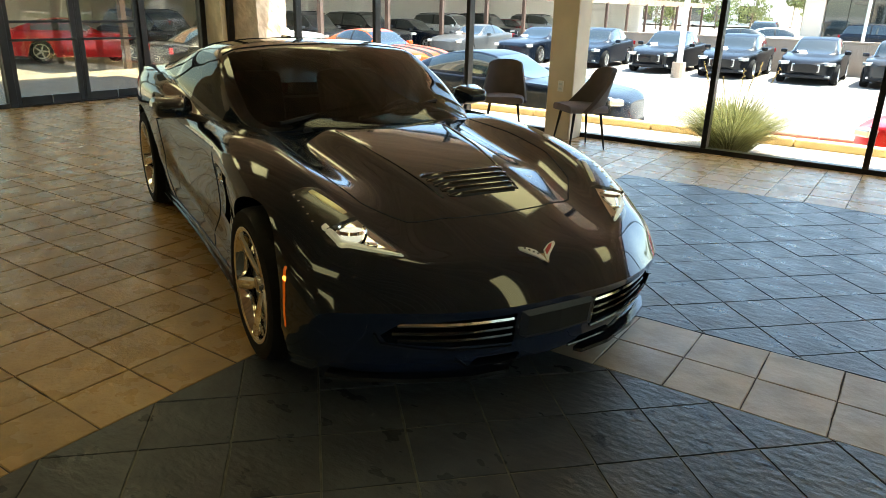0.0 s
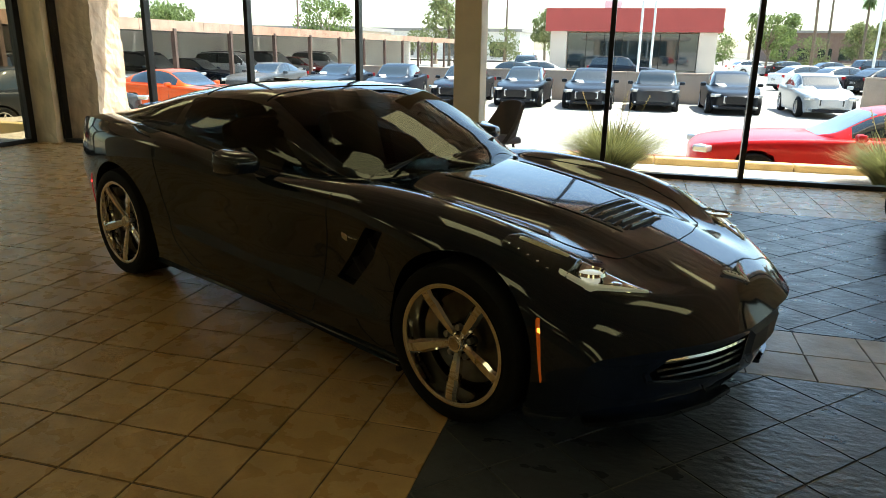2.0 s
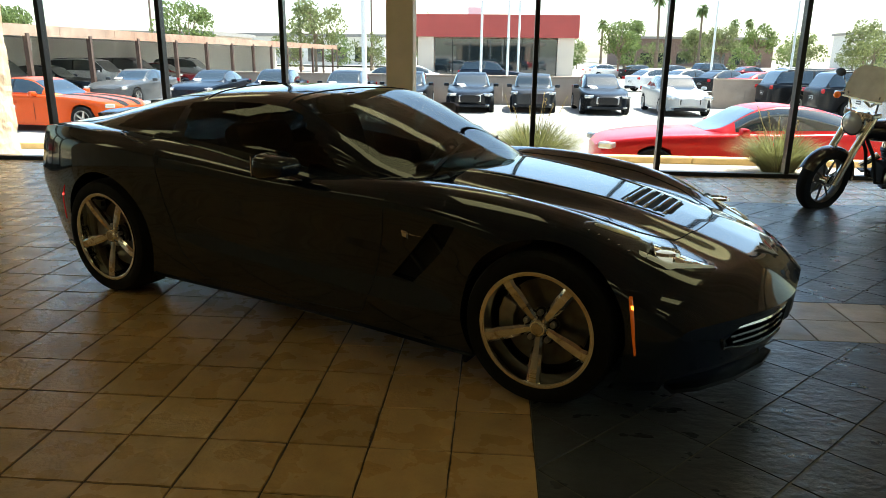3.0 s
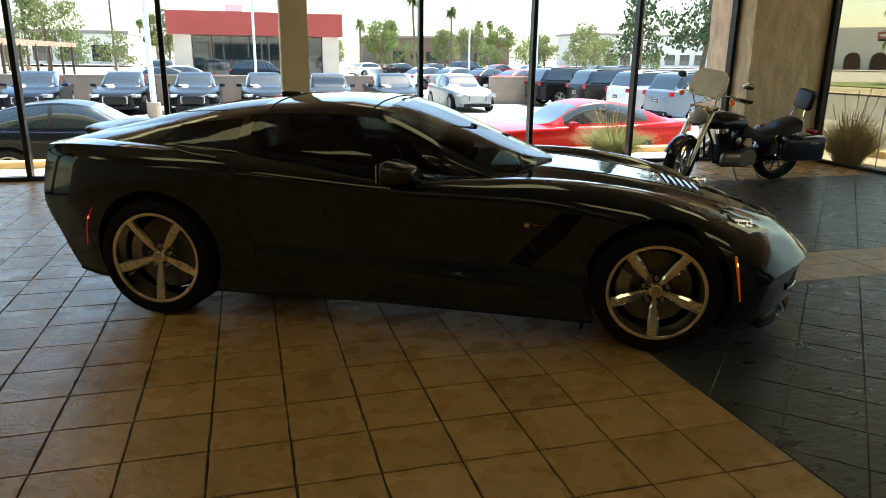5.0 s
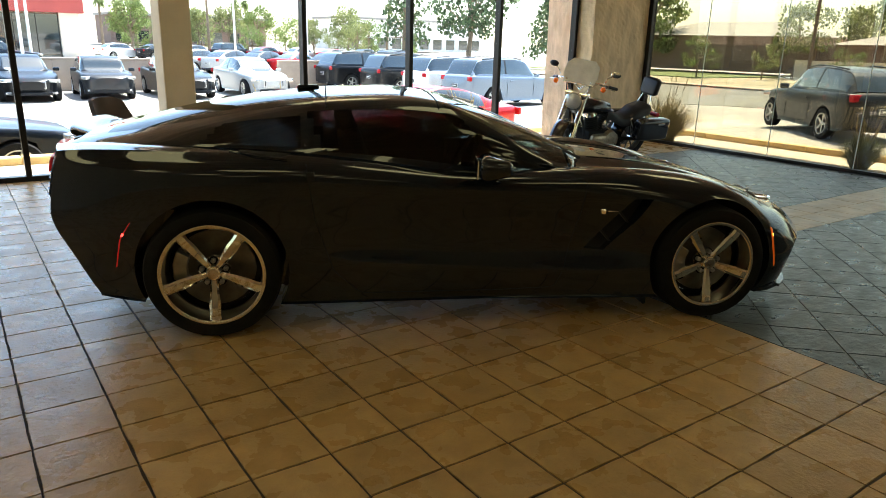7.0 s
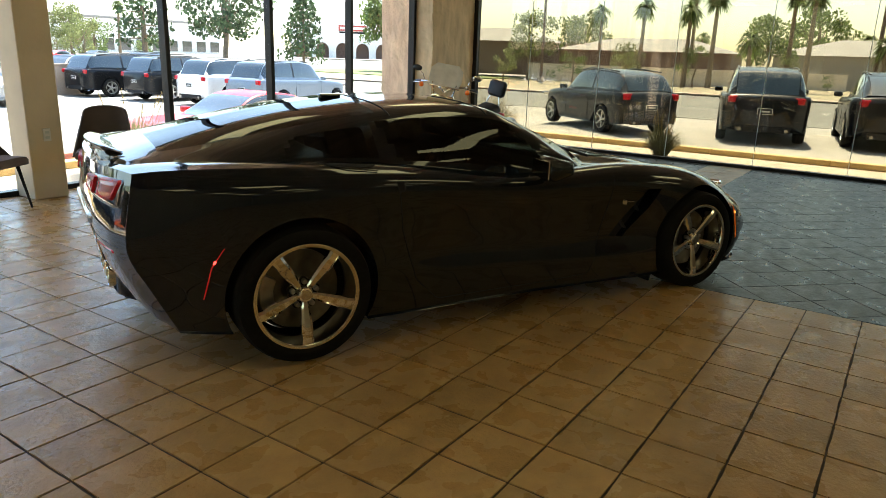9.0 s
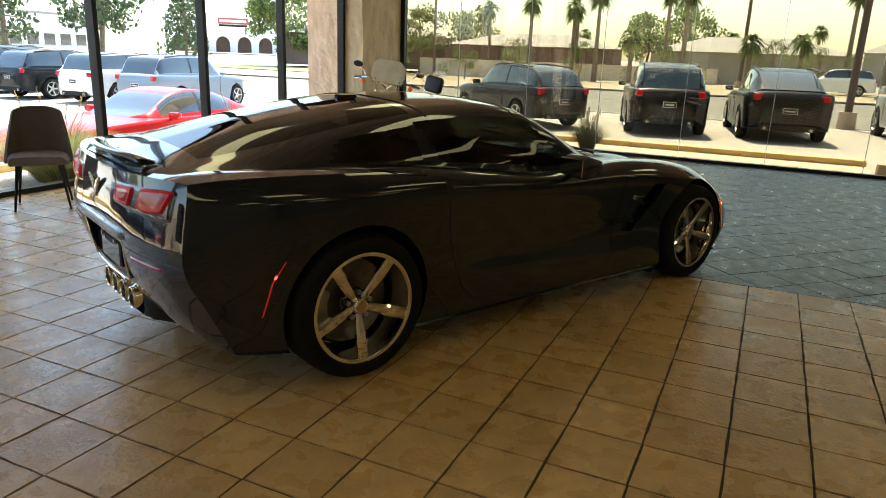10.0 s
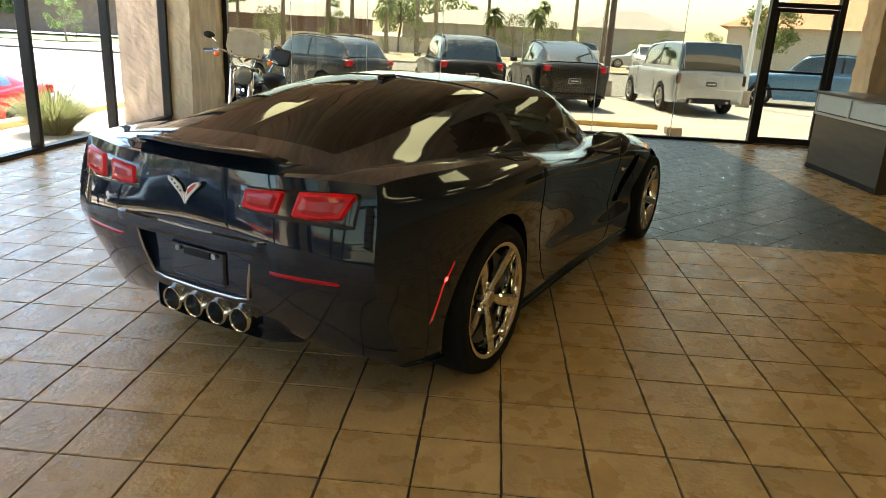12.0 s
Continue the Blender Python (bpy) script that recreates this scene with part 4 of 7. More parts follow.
def house(x, y, turn, w, d, h, rise, wall_m, roof_m, label, z=GROUND_E):
    t = thing("house", pose(x, y, z, 0, 0, turn), label, "house", "houses past the road")
    part("wall", box(-w / 2, w / 2, -d / 2, d / 2, 0, h), wall_m, t)
    b = bmesh.new()
    e = .5
    v = [b.verts.new(c) for c in ((-w / 2 - e, -d / 2 - e, h), (w / 2 + e, -d / 2 - e, h), (w / 2 + e, d / 2 + e, h), (-w / 2 - e, d / 2 + e, h), (-w / 2 + (d / 2 if rise else 0), 0, h + rise), (w / 2 - (d / 2 if rise else 0), 0, h + rise))]
    for f in ((0, 1, 5, 4), (2, 3, 4, 5), (1, 2, 5), (3, 0, 4), (3, 2, 1, 0)):
        b.faces.new([v[i] for i in f])
    part("roof", b, roof_m, t)
    for k in range(int(w / 3.2)):
        xx = -w / 2 + 1.4 + 3.2 * k
        wd = part("window", box(xx, xx + 1.3, -d / 2 - .05, -d / 2 + .02, 1.0, 2.1), M["farglass"], t)
        part("frame", box(xx - .08, xx + 1.38, -d / 2 - .03, -d / 2 - .004, .92, 2.18), M["white_metal"], wd)
    return t


house(64, 24, 96, 16, 9, 2.7, 1.3, M["brown_wall"], M["greyroof"], "low stucco house with a grey roof")
house(64, 4, 90, 16, 9, 2.7, 1.4, M["house_grey"], M["greyroof"], "low grey-beige house with a grey roof")
house(84, -13, 84, 12, 9, 3.4, 2.2, M["house_grey"], M["greyroof"], "pale house with a grey roof")
house(37, -17.5, 70, 13, 8, 3.0, 2.1, M["stucco"], M["rooftile"], "stucco house with a clay tile roof")
house(64, 44, 100, 18, 9, 3.4, 1.5, M["brown_wall"], M["greyroof"], "brown brick house with a grey roof")
long_wall("garden_wall", 57.0, 6, 57.0, 34, 1.3, GROUND_E, M["stucco"], "pale stucco garden wall past the road", 9)
# far shops to the north
for (x, y, w, h, m_, lab) in ((42, 165, 34, 6, "brown_wall", "long brown shop building far off"), (92, 150, 40, 7, "white_stucco", "long white shop building far off"), (-34, 118, 26, 4.5, "white_stucco", "white flat-roofed house far off"), (-52, 95, 22, 4.0, "stucco", "pale flat-roofed house far off")):
    t = thing("far_building", pose(x, y, -.3), lab, "building")
    part("wall", box(-w / 2, w / 2, 0, 16, 0, h), M[m_], t)
    part("roof", box(-w / 2 - .4, w / 2 + .4, -.4, 16.4, h, h + .5), M["greyroof"], t)
    for k in range(int(w / 4)):
        part("window", box(-w / 2 + 1 + 4 * k, -w / 2 + 3.6 + 4 * k, -.06, .02, .5, 2.9), M["farglass"], t)

random.seed(11)


def leaf_cloud(bm, c, r, n, size, flat=0.8):
    """Small leaf tufts scattered through a clump."""
    for _ in range(n):
        while True:
            p = Vector((random.uniform(-1, 1), random.uniform(-1, 1), random.uniform(-1, 1)))
            if 0.25 < p.length < 1:
                break
        p = Vector(c) + Vector((p.x * r, p.y * r, p.z * r * flat))
        e = Euler((random.uniform(0, 6.3), random.uniform(0, 6.3), random.uniform(0, 6.3))).to_matrix()
        s = size * random.uniform(.6, 1.3)
        v = [bm.verts.new(p + e @ Vector(q) * s) for q in ((-1, -.45, 0), (.1, -.6, .15), (1, 0, 0), (.1, .6, .15), (-.8, .4, -.1))]
        bm.faces.new((v[0], v[1], v[3], v[4]))
        bm.faces.new((v[1], v[2], v[3]))


def tree(x, y, h, r, leaf="leaf", tall=0.8, label="broad green tree with an open crown", n=26, z=None, leaves=90):
    z = ground_z(x, y) if z is None else z
    t = thing("tree", pose(x, y, z, 0, 0, random.uniform(0, 360)), label, "tree", "trees about the lot")
    tb = tube([(0, 0, -.2), (random.uniform(-.1, .1), 0, h * .2), (random.uniform(-.2, .2), random.uniform(-.2, .2), h * .45), (0, 0, h * .75)], .1, 8, radii=[h * .028, h * .022, h * .017, h * .006])
    cb = bmesh.new()
    for k in range(n):
        a, el = random.uniform(0, 6.28), random.uniform(-.75, .95)
        rr = r * math.sqrt(max(0, 1 - el * el)) * random.uniform(.45, .95)
        c = (rr * math.cos(a), rr * math.sin(a), h - r * tall + el * r * tall)
        if k % 2 == 0:
            tube([(0, 0, h * random.uniform(.3, .6)), (c[0] * .5, c[1] * .5, c[2] - r * .25), c], .05, 5, bm=tb, radii=[h * .01, h * .007, h * .002])
        leaf_cloud(cb, c, r * random.uniform(.24, .42), leaves, r * .05)
    part("trunk", tb, M["bark"], t, smooth=True)
    part("crown", cb, M[leaf], t)
    return t


def pine(x, y, h, r, label="dark conical pine tree"):
    z = ground_z(x, y)
    t = thing("tree", pose(x, y, z), label, "tree", "trees about the lot")
    tb = tube([(0, 0, -.2), (0, 0, h * .5), (0, 0, h * .97)], .1, 8, radii=[h * .022, h * .014, h * .003])
    cb = bmesh.new()
    for k in range(34):
        f = k / 33
        zz = h * (.18 + .8 * f)
        a = k * 2.4
        rr = r * (1 - f) ** .8 * random.uniform(.5, .85)
        c = (rr * math.cos(a), rr * math.sin(a), zz)
        tube([(0, 0, zz + .1), c], .03, 4, bm=tb, radii=[h * .006, h * .002])
        leaf_cloud(cb, c, r * (.18 + .3 * (1 - f)), 40, r * .08, .6)
    part("trunk", tb, M["bark"], t, smooth=True)
    part("crown", cb, M["leaf_dark"], t)
    return t


def palm(x, y, h, label="tall fan palm with a ragged crown", size=1.6):
    z = ground_z(x, y)
    t = thing("palm_tree", pose(x, y, z), label, "palm tree", "palm trees round the lot")
    lean = random.uniform(-.5, .5)
    part("trunk", tube([(0, 0, -.3), (lean * .3, 0, h * .5), (lean, 0, h)], .2, 8, radii=[.24, .16, .13]), M["bark"], t, smooth=True)
    cb = bmesh.new()
    for k in range(34):
        a, e = random.uniform(0, 6.28), random.uniform(-1.1, 1.2)
        d = Vector((math.cos(a) * math.cos(e), math.sin(a) * math.cos(e), math.sin(e)))
        s = Vector((-math.sin(a), math.cos(a), 0))
        base = Vector((lean, 0, h))
        tip = base + d * size * random.uniform(.75, 1.1)
        for j in range(5):
            o = (j - 2) * .3
            end = tip + s * o * size * .62 - Vector((0, 0, abs(o) * .5 * size + .25 * size))
            m_ = base + d * size * .45 + s * o * size * .25
            v = [cb.verts.new(base), cb.verts.new(m_ - s * .07 * size), cb.verts.new(end), cb.verts.new(m_ + s * .07 * size)]
            cb.faces.new(v)
    part("crown", cb, M["leaf"], t)
    return t


def pole(x, y, h, r, m_, label, name="light_pole", arm=0.0):
    t = thing(name, pose(x, y, ground_z(x, y)), label, "pole", "poles about the lot")
    part("shaft", rod((0, 0, -.2), (0, 0, h), r, r * .7), M[m_], t, smooth=True)
    part("base", rod((0, 0, -.1), (0, 0, .5), r * 2.4, r * 2.2, 14), M["blockwall"], t)
    if arm:
        part("arm", box(-arm, arm, -.06, .06, h - .15, h - .02), M[m_], t)
        for s in (1, -1):
            part("lamp_head", box(s * arm - .35, s * arm + .35, -.18, .18, h - .3, h - .14, .04), M["white_metal"], t)
    return t

# parked along the far side of the lot, noses towards the showroom
ROWY = 27.6
row = [("coupe", "grey", -17.2, "grey muscle coupe parked in the lot"), ("coupe", "navy", -13.9, "dark blue coupe parked in the lot"), ("sedan", "navy", -11.2, "dark blue sedan parked in the lot"),
       ("sedan", "black", -8.3, "black sedan parked in the lot"), ("sedan", "black", -5.8, "black sedan with a tall grille parked in the lot"), ("sedan", "black", -3.25, "black sedan parked in the lot"),
       ("hatch", "charcoal", -0.8, "charcoal small hatchback parked in the lot"), ("sedan", "black", 1.8, "black sedan parked in the lot"), ("sedan", "silver", 4.7, "silver sedan parked in the lot")]
for kind, c, x, lab in row:
    vehicle(kind, c, x, ROWY, GROUND_N, -90 + random.uniform(-4, 4), lab, group="cars in the lot")
vehicle("coupe", "red", 1.8, 11.4, GROUND_N - .02, 180, "bright red muscle coupe parked beside the kerb", spokes=5)
vehicle("coupe", "navy", -6.3, 11.8, GROUND_N - .02, 2, "dark blue coupe parked beside the kerb")
vehicle("coupe", "orange", -14.2, 17.6, GROUND_N, -8, "orange muscle coupe with black hood stripes", stripe=True)
vehicle("suv", "bluegrey", 11.6, 20.0, ground_z(11, 20), 4, "blue-grey sport utility car backed to the aisle", "suv")
vehicle("suv", "white", 11.8, 23.0, ground_z(11, 23), 2, "white sport utility car in the lot", "suv")
vehicle("suv", "black", 11.6, 26.1, ground_z(11, 26), 2, "black sport utility car in the lot", "suv")
vehicle("suv", "black", 11.0, 29.3, ground_z(11, 29), 2, "black sport utility car in the lot", "suv")
vehicle("suv", "navy", -2.6, 50.5, GROUND_N, 0, "long dark blue wagon behind the low wall", "suv")
vehicle("sedan", "white", -8.2, 44, GROUND_N, 200, "white sedan behind the low wall")
vehicle("suv", "charcoal", -9.5, 52, GROUND_N, 95, "charcoal sport utility car by the building", "suv")
vehicle("sedan", "navy", -8.6, 38, GROUND_N, 190, "dark blue sedan behind the low wall")
for i in range(9):
    vehicle(("suv", "sedan", "suv")[i % 3], ("black", "charcoal", "grey", "black", "navy", "white", "black", "maroon", "silver")[i], CX - 2.4, 15 + 3.6 * i, GROUND_N, 0 + random.uniform(-3, 3), ("black sport utility car in the carport", "charcoal sedan in the carport", "grey sport utility car in the carport", "black sport utility car in the carport", "dark blue sedan in the carport", "white sport utility car in the carport", "black sport utility car in the carport", "maroon sedan in the carport", "silver sport utility car in the carport")[i], group="cars in the carport")
# rows of cars further out
far = [("sedan", "white"), ("sedan", "silver"), ("sedan", "black"), ("coupe", "red"), ("sedan", "navy"), ("sedan", "black"), ("suv", "charcoal"), ("sedan", "grey"), ("sedan", "maroon")]
for i in range(10):
    kd, c = far[i % 9]
    vehicle(kd, c, 8.2 + 2.9 * i * .62, 46 - 1.15 * i, ground_z(10, 45), 28, c + " car in the far row", group="cars in the far row")
for i in range(8):
    kd, c = far[(i * 2) % 9]
    vehicle(kd, c, 9 + 3.4 * i, 74 - i * .8, ground_z(20, 70), 20, c + " car along the far drive", group="cars along the far drive")
# east lot, tails towards the showroom
vehicle("csuv", "charcoal", 11.5, 7.9, GROUND_E, 52, "dark grey compact sport utility car by the kerb", "suv")
vehicle("suv", "black", 12.7, 4.2, GROUND_E, 13, "black sport utility car with its tail to the window", "suv")
vehicle("fastsuv", "black", 13.3, 1.45, GROUND_E, 9, "black fastback sport utility car", "suv")
vehicle("boxsuv", "silver", 13.9, -2.25, GROUND_E, 6, "pale boxy off-road car with its tail to the window", "suv")
vehicle("suv", "blue", 16.8, -7.3, GROUND_E, 68, "light blue sport utility car parked past the door", "suv")
for i, (c, kd) in enumerate((("white", "suv"), ("silver", "sedan"), ("maroon", "sedan"), ("white", "sedan"), ("grey", "suv"))):
    vehicle(kd, c, 46.5 + i * .3, -2 - 5.2 * i, GROUND_E, 90, c + " car across the road", group="cars across the road")
vehicle("suv", "white", 38.5, -6.4, GROUND_E + .03, 172, "white sport utility car across the road", "suv")
vehicle("sedan", "maroon", 40.5, -11.2, GROUND_E + .03, 175, "dark red car across the road")
vehicle("coupe", "white", 37.6, -13.0, GROUND_E + .03, 160, "small white open sports car across the road")
# seen through the west doors
vehicle("coupe", "red", -23.5, 13.2, -.6, 62, "red coupe outside the double doors")
vehicle("suv", "white", -20.5, 18.2, -.62, 66, "white sport utility car outside the double doors", "suv")
vehicle("sedan", "charcoal", -14.6, 12.6, -.55, 75, "dark sedan outside the double doors")

for x, y, h, r, lf in ((-30, 62, 8, 4.5, "leaf"), (-24, 84, 10, 5.5, "leaf_light"), (-13, 96, 9, 5, "leaf_light"), (-42, 55, 7, 4, "leaf"), (10.5, 76, 7, 3.4, "leaf"), (17, 110, 9, 5, "leaf"), (30, 120, 8, 5, "leaf_light"), (37, 112, 9, 4.6, "leaf"),
                       (27, 96, 8, 4, "leaf_light"), (24, 63, 5, 2.2, "leaf_light"), (47, 100, 9, 5, "leaf_light"), (57, 34, 8, 4.5, "leaf_light"), (57, 12, 7, 4, "leaf"), (70, 10, 9, 5, "leaf"), (66, 32, 9, 5, "leaf_light"), (-60, 80, 9, 6, "leaf")):
    tree(x, y, h * .78, r * .6, lf)
tree(27.5, 43.2, 8.5, 3.2, "leaf_dark", .95, "dense dark green tree beside the road", 34, leaves=60)
tree(58, 51.5, 10.5, 3.7, "leaf", 1.25, "large dark leafy tree on the lawn past the road", 46, leaves=120)
pine(36, 66, 13, 2.8, "tall narrow pine tree")
pine(44, 52, 8, 2.5)
for x, y, h in ((12, 100, 12), (20, 118, 14), (23, 92, 15), (31, 105, 13), (40, 125, 15), (6, 120, 14), (-4, 130, 12), (-16, 112, 13), (-22, 140, 14), (75, 22, 9), (78, -2, 10), (72, 6, 8), (62, -20, 8), (48, 90, 13), (-36, 130, 13)):
    palm(x, y, h * .54, size=1.15)
for x, y, h in ((17, 88, 9), (22, 104, 11)):
    palm(x, y, h, "tall thin palm tree", 1.1)
for i in range(20):
    x = -30 + 5.2 * i + random.uniform(-2, 2)
    h = random.uniform(3.5, 6.0)
    tree(x, 92 + random.uniform(-6, 40), h, h * .55, ("leaf_light", "leaf")[i % 2], .85, "low hazy tree at the edge of the lots", 18, leaves=70)
tree(31.5, -11.0, 3.9, 1.35, "leaf", .9, "leafy green tree before the tile-roofed house", 26, leaves=90)
# palms, yard trees and shrubs past the road
for x, y, h, sz in ((52, 21, 6.6, 1.15), (53, 17.5, 6.2, 1.25), (51, 15, 6.8, 1.25), (49, 8, 6.4, 1.1), (50, 12, 3.6, 1.25), (51, 3.5, 3.4, 1.2), (53, 0, 3.6, 1.3), (52, -3, 6.8, 1.1), (58, 27, 6.5, 1.2), (54, 10, 6.9, 1.1), (56, -6, 7.2, 1.1), (60, 19, 8.5, 1.2)):
    palm(x, y, h, size=sz)
for i in range(17):
    x, y = 46.5 + random.uniform(0, 9), 40 - 3.4 * i + random.uniform(-1, 1)
    h = random.uniform(1.2, 3.8)
    tree(x, y, h, h * .42, ("leaf_light", "leaf", "leaf_light")[i % 3], .9, "yard shrub or small tree past the road", 14, leaves=60)
pole(-7.0, 24.6, 9, .1, "white_metal", "white painted lot light pole", arm=.9)
pole(-3.3, 45, 12, .09, "white_metal", "white flag pole by the building", "flag_pole")
pole(-1.6, 46, 12, .09, "white_metal", "white flag pole by the building", "flag_pole")
pole(-.8, 50, 12, .09, "white_metal", "white flag pole by the building", "flag_pole")
pole(16, 62, 10, .1, "white_metal", "white painted lot light pole", arm=.9)
pole(21, 58, 10, .1, "white_metal", "white painted lot light pole", arm=.9)
pole(16.9, -.6, 10, .11, "post", "brown steel lot pole", "power_pole")
pole(15.6, -4.75, 9, .09, "white_metal", "pale lot lamp post on a concrete base")
for x, y in ((-28, 92), (-20, 100), (-46, 88), (52, 30), (52, 4), (52, -22)):
    pole(x, y, 11, .15, "polewood", "wooden power pole with a cross arm", "power_pole", arm=1.1)

# ---- the black sports coupe ----
from mathutils.bvhtree import BVHTree

M["hero"] = mat("deep_blue_black_paint", (0.0066, 0.0112, 0.0195), 0.12, metal=0.0, spec=0.1, coat=1.0)
M["disc_iron"] = mat("dull_iron_disc", (0.16, 0.155, 0.15), 0.4, metal=1.0, var=0.2, scale=20)
M["gloss_black"] = mat("gloss_black_trim", (0.006, 0.006, 0.007), 0.12, coat=0.6)
M["lamp_house"] = mat("dark_lamp_housing", (0.02, 0.02, 0.02), 0.25, coat=0.5)
M["lens"] = glass("lamp_cover_lens", (0.92, 0.92, 0.9), 0.0, 1.5)
M["led"] = mat("lit_pale_lamp", (0.85, 0.84, 0.72), 0.35, metal=0.3, emit=(1.0, 0.95, 0.72), emit_strength=0.025)
M["beam"] = mat("lit_projector_lens", (0.9, 0.9, 0.85), 0.1, emit=(1.0, 0.97, 0.85), emit_strength=0.14)
M["bowl"] = mat("pale_reflector_bowl", (0.7, 0.66, 0.42), 0.3, metal=0.4)
M["emblem_red"] = mat("red_enamel", (0.45, 0.02, 0.02), 0.3, coat=0.6)
M["tail_red"] = mat("deep_red_tail_lens", (0.62, 0.006, 0.012), 0.3, spec=0.2, var=0.2, scale=30)
M["marker_spot"] = mat("lit_red_bulb", (0.6, 0.02, 0.02), 0.3, emit=(1.0, 0.04, 0.03), emit_strength=1.6)
M["amber_spot"] = mat("lit_amber_bulb", (0.7, 0.2, 0.02), 0.3, emit=(1.0, 0.28, 0.03), emit_strength=1.5)
M["interior"] = mat("dark_cabin_trim", (0.015, 0.015, 0.016), 0.7, var=0.2, scale=10)
# Chrome-like trim with a bronze reflection mixed into its base colour.
M["bronze_sheen"] = mat("bronze_sheen_chrome", (0.6, 0.55, 0.48), 0.15, metal=1.0)

HX, HY, HTURN = -2.897, 3.260, -25.45
hero = thing("sports_coupe", pose(HX, HY, 0, 0, 0, HTURN), "glossy black low sports coupe with five-spoke polished wheels", "car")

# half-sections from the nose edge to the tail edge. Lines: 0 centre, 1 bulge edge, 2 valley, 3 fender crest, 4 shoulder, 5 upper flank,
# 6 waist, 7 cove, 8 sill crest, 9 sill foot, 10 and 11 underside
def section(x, *pts):
    return [(p[0], p[1], p[2]) if len(p) == 3 else (x, p[0], p[1]) for p in pts]


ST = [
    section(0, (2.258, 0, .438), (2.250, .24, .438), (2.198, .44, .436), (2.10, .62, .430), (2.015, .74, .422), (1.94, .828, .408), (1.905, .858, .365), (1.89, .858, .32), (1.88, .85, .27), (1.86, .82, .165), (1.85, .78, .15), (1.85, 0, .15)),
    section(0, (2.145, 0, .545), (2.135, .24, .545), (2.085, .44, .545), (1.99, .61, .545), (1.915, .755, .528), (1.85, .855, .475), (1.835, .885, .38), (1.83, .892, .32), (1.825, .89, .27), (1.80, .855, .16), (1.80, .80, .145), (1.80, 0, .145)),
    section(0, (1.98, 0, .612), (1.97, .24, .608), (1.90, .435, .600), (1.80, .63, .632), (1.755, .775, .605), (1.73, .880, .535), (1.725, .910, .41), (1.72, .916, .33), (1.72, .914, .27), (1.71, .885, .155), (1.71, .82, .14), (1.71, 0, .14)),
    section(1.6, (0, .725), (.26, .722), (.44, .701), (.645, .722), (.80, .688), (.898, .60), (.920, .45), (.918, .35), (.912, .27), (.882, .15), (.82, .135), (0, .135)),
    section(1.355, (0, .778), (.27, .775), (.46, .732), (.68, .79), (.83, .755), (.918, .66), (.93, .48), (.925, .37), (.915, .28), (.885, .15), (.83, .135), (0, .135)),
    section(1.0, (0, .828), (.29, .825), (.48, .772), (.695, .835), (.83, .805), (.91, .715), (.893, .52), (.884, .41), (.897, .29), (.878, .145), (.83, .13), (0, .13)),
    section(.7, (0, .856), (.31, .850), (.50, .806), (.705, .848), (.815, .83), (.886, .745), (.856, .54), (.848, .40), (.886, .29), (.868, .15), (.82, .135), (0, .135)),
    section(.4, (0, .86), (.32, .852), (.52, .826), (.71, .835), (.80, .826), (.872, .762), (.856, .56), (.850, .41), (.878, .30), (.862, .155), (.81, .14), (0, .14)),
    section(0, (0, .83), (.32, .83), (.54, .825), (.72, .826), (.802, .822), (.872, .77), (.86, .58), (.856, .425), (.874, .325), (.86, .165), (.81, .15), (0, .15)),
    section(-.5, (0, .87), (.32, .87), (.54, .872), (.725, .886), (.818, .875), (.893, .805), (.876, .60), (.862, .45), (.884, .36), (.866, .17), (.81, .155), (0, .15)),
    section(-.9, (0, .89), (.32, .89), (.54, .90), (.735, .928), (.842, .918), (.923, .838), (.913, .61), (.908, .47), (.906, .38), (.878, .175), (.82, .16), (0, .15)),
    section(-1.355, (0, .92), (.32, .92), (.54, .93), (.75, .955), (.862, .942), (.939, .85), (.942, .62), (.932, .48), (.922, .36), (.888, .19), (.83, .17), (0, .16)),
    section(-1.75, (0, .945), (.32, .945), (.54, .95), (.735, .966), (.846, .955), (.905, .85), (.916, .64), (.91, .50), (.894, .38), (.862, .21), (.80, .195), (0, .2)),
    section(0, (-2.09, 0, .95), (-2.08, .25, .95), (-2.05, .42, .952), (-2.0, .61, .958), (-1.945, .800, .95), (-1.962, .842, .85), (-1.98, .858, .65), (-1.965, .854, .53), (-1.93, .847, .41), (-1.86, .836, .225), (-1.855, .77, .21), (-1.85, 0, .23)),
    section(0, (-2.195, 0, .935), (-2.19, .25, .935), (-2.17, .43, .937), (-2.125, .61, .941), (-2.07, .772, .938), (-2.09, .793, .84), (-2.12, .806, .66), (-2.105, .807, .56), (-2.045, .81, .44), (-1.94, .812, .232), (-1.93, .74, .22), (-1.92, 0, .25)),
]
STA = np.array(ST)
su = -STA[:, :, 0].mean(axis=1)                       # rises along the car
NV = 6                                                # steps between two lines
vq = np.linspace(0, 11, 11 * NV + 1)
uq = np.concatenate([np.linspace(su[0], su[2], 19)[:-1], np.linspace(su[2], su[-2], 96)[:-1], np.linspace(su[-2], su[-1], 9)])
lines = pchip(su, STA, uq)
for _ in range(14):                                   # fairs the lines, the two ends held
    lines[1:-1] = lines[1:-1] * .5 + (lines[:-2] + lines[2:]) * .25


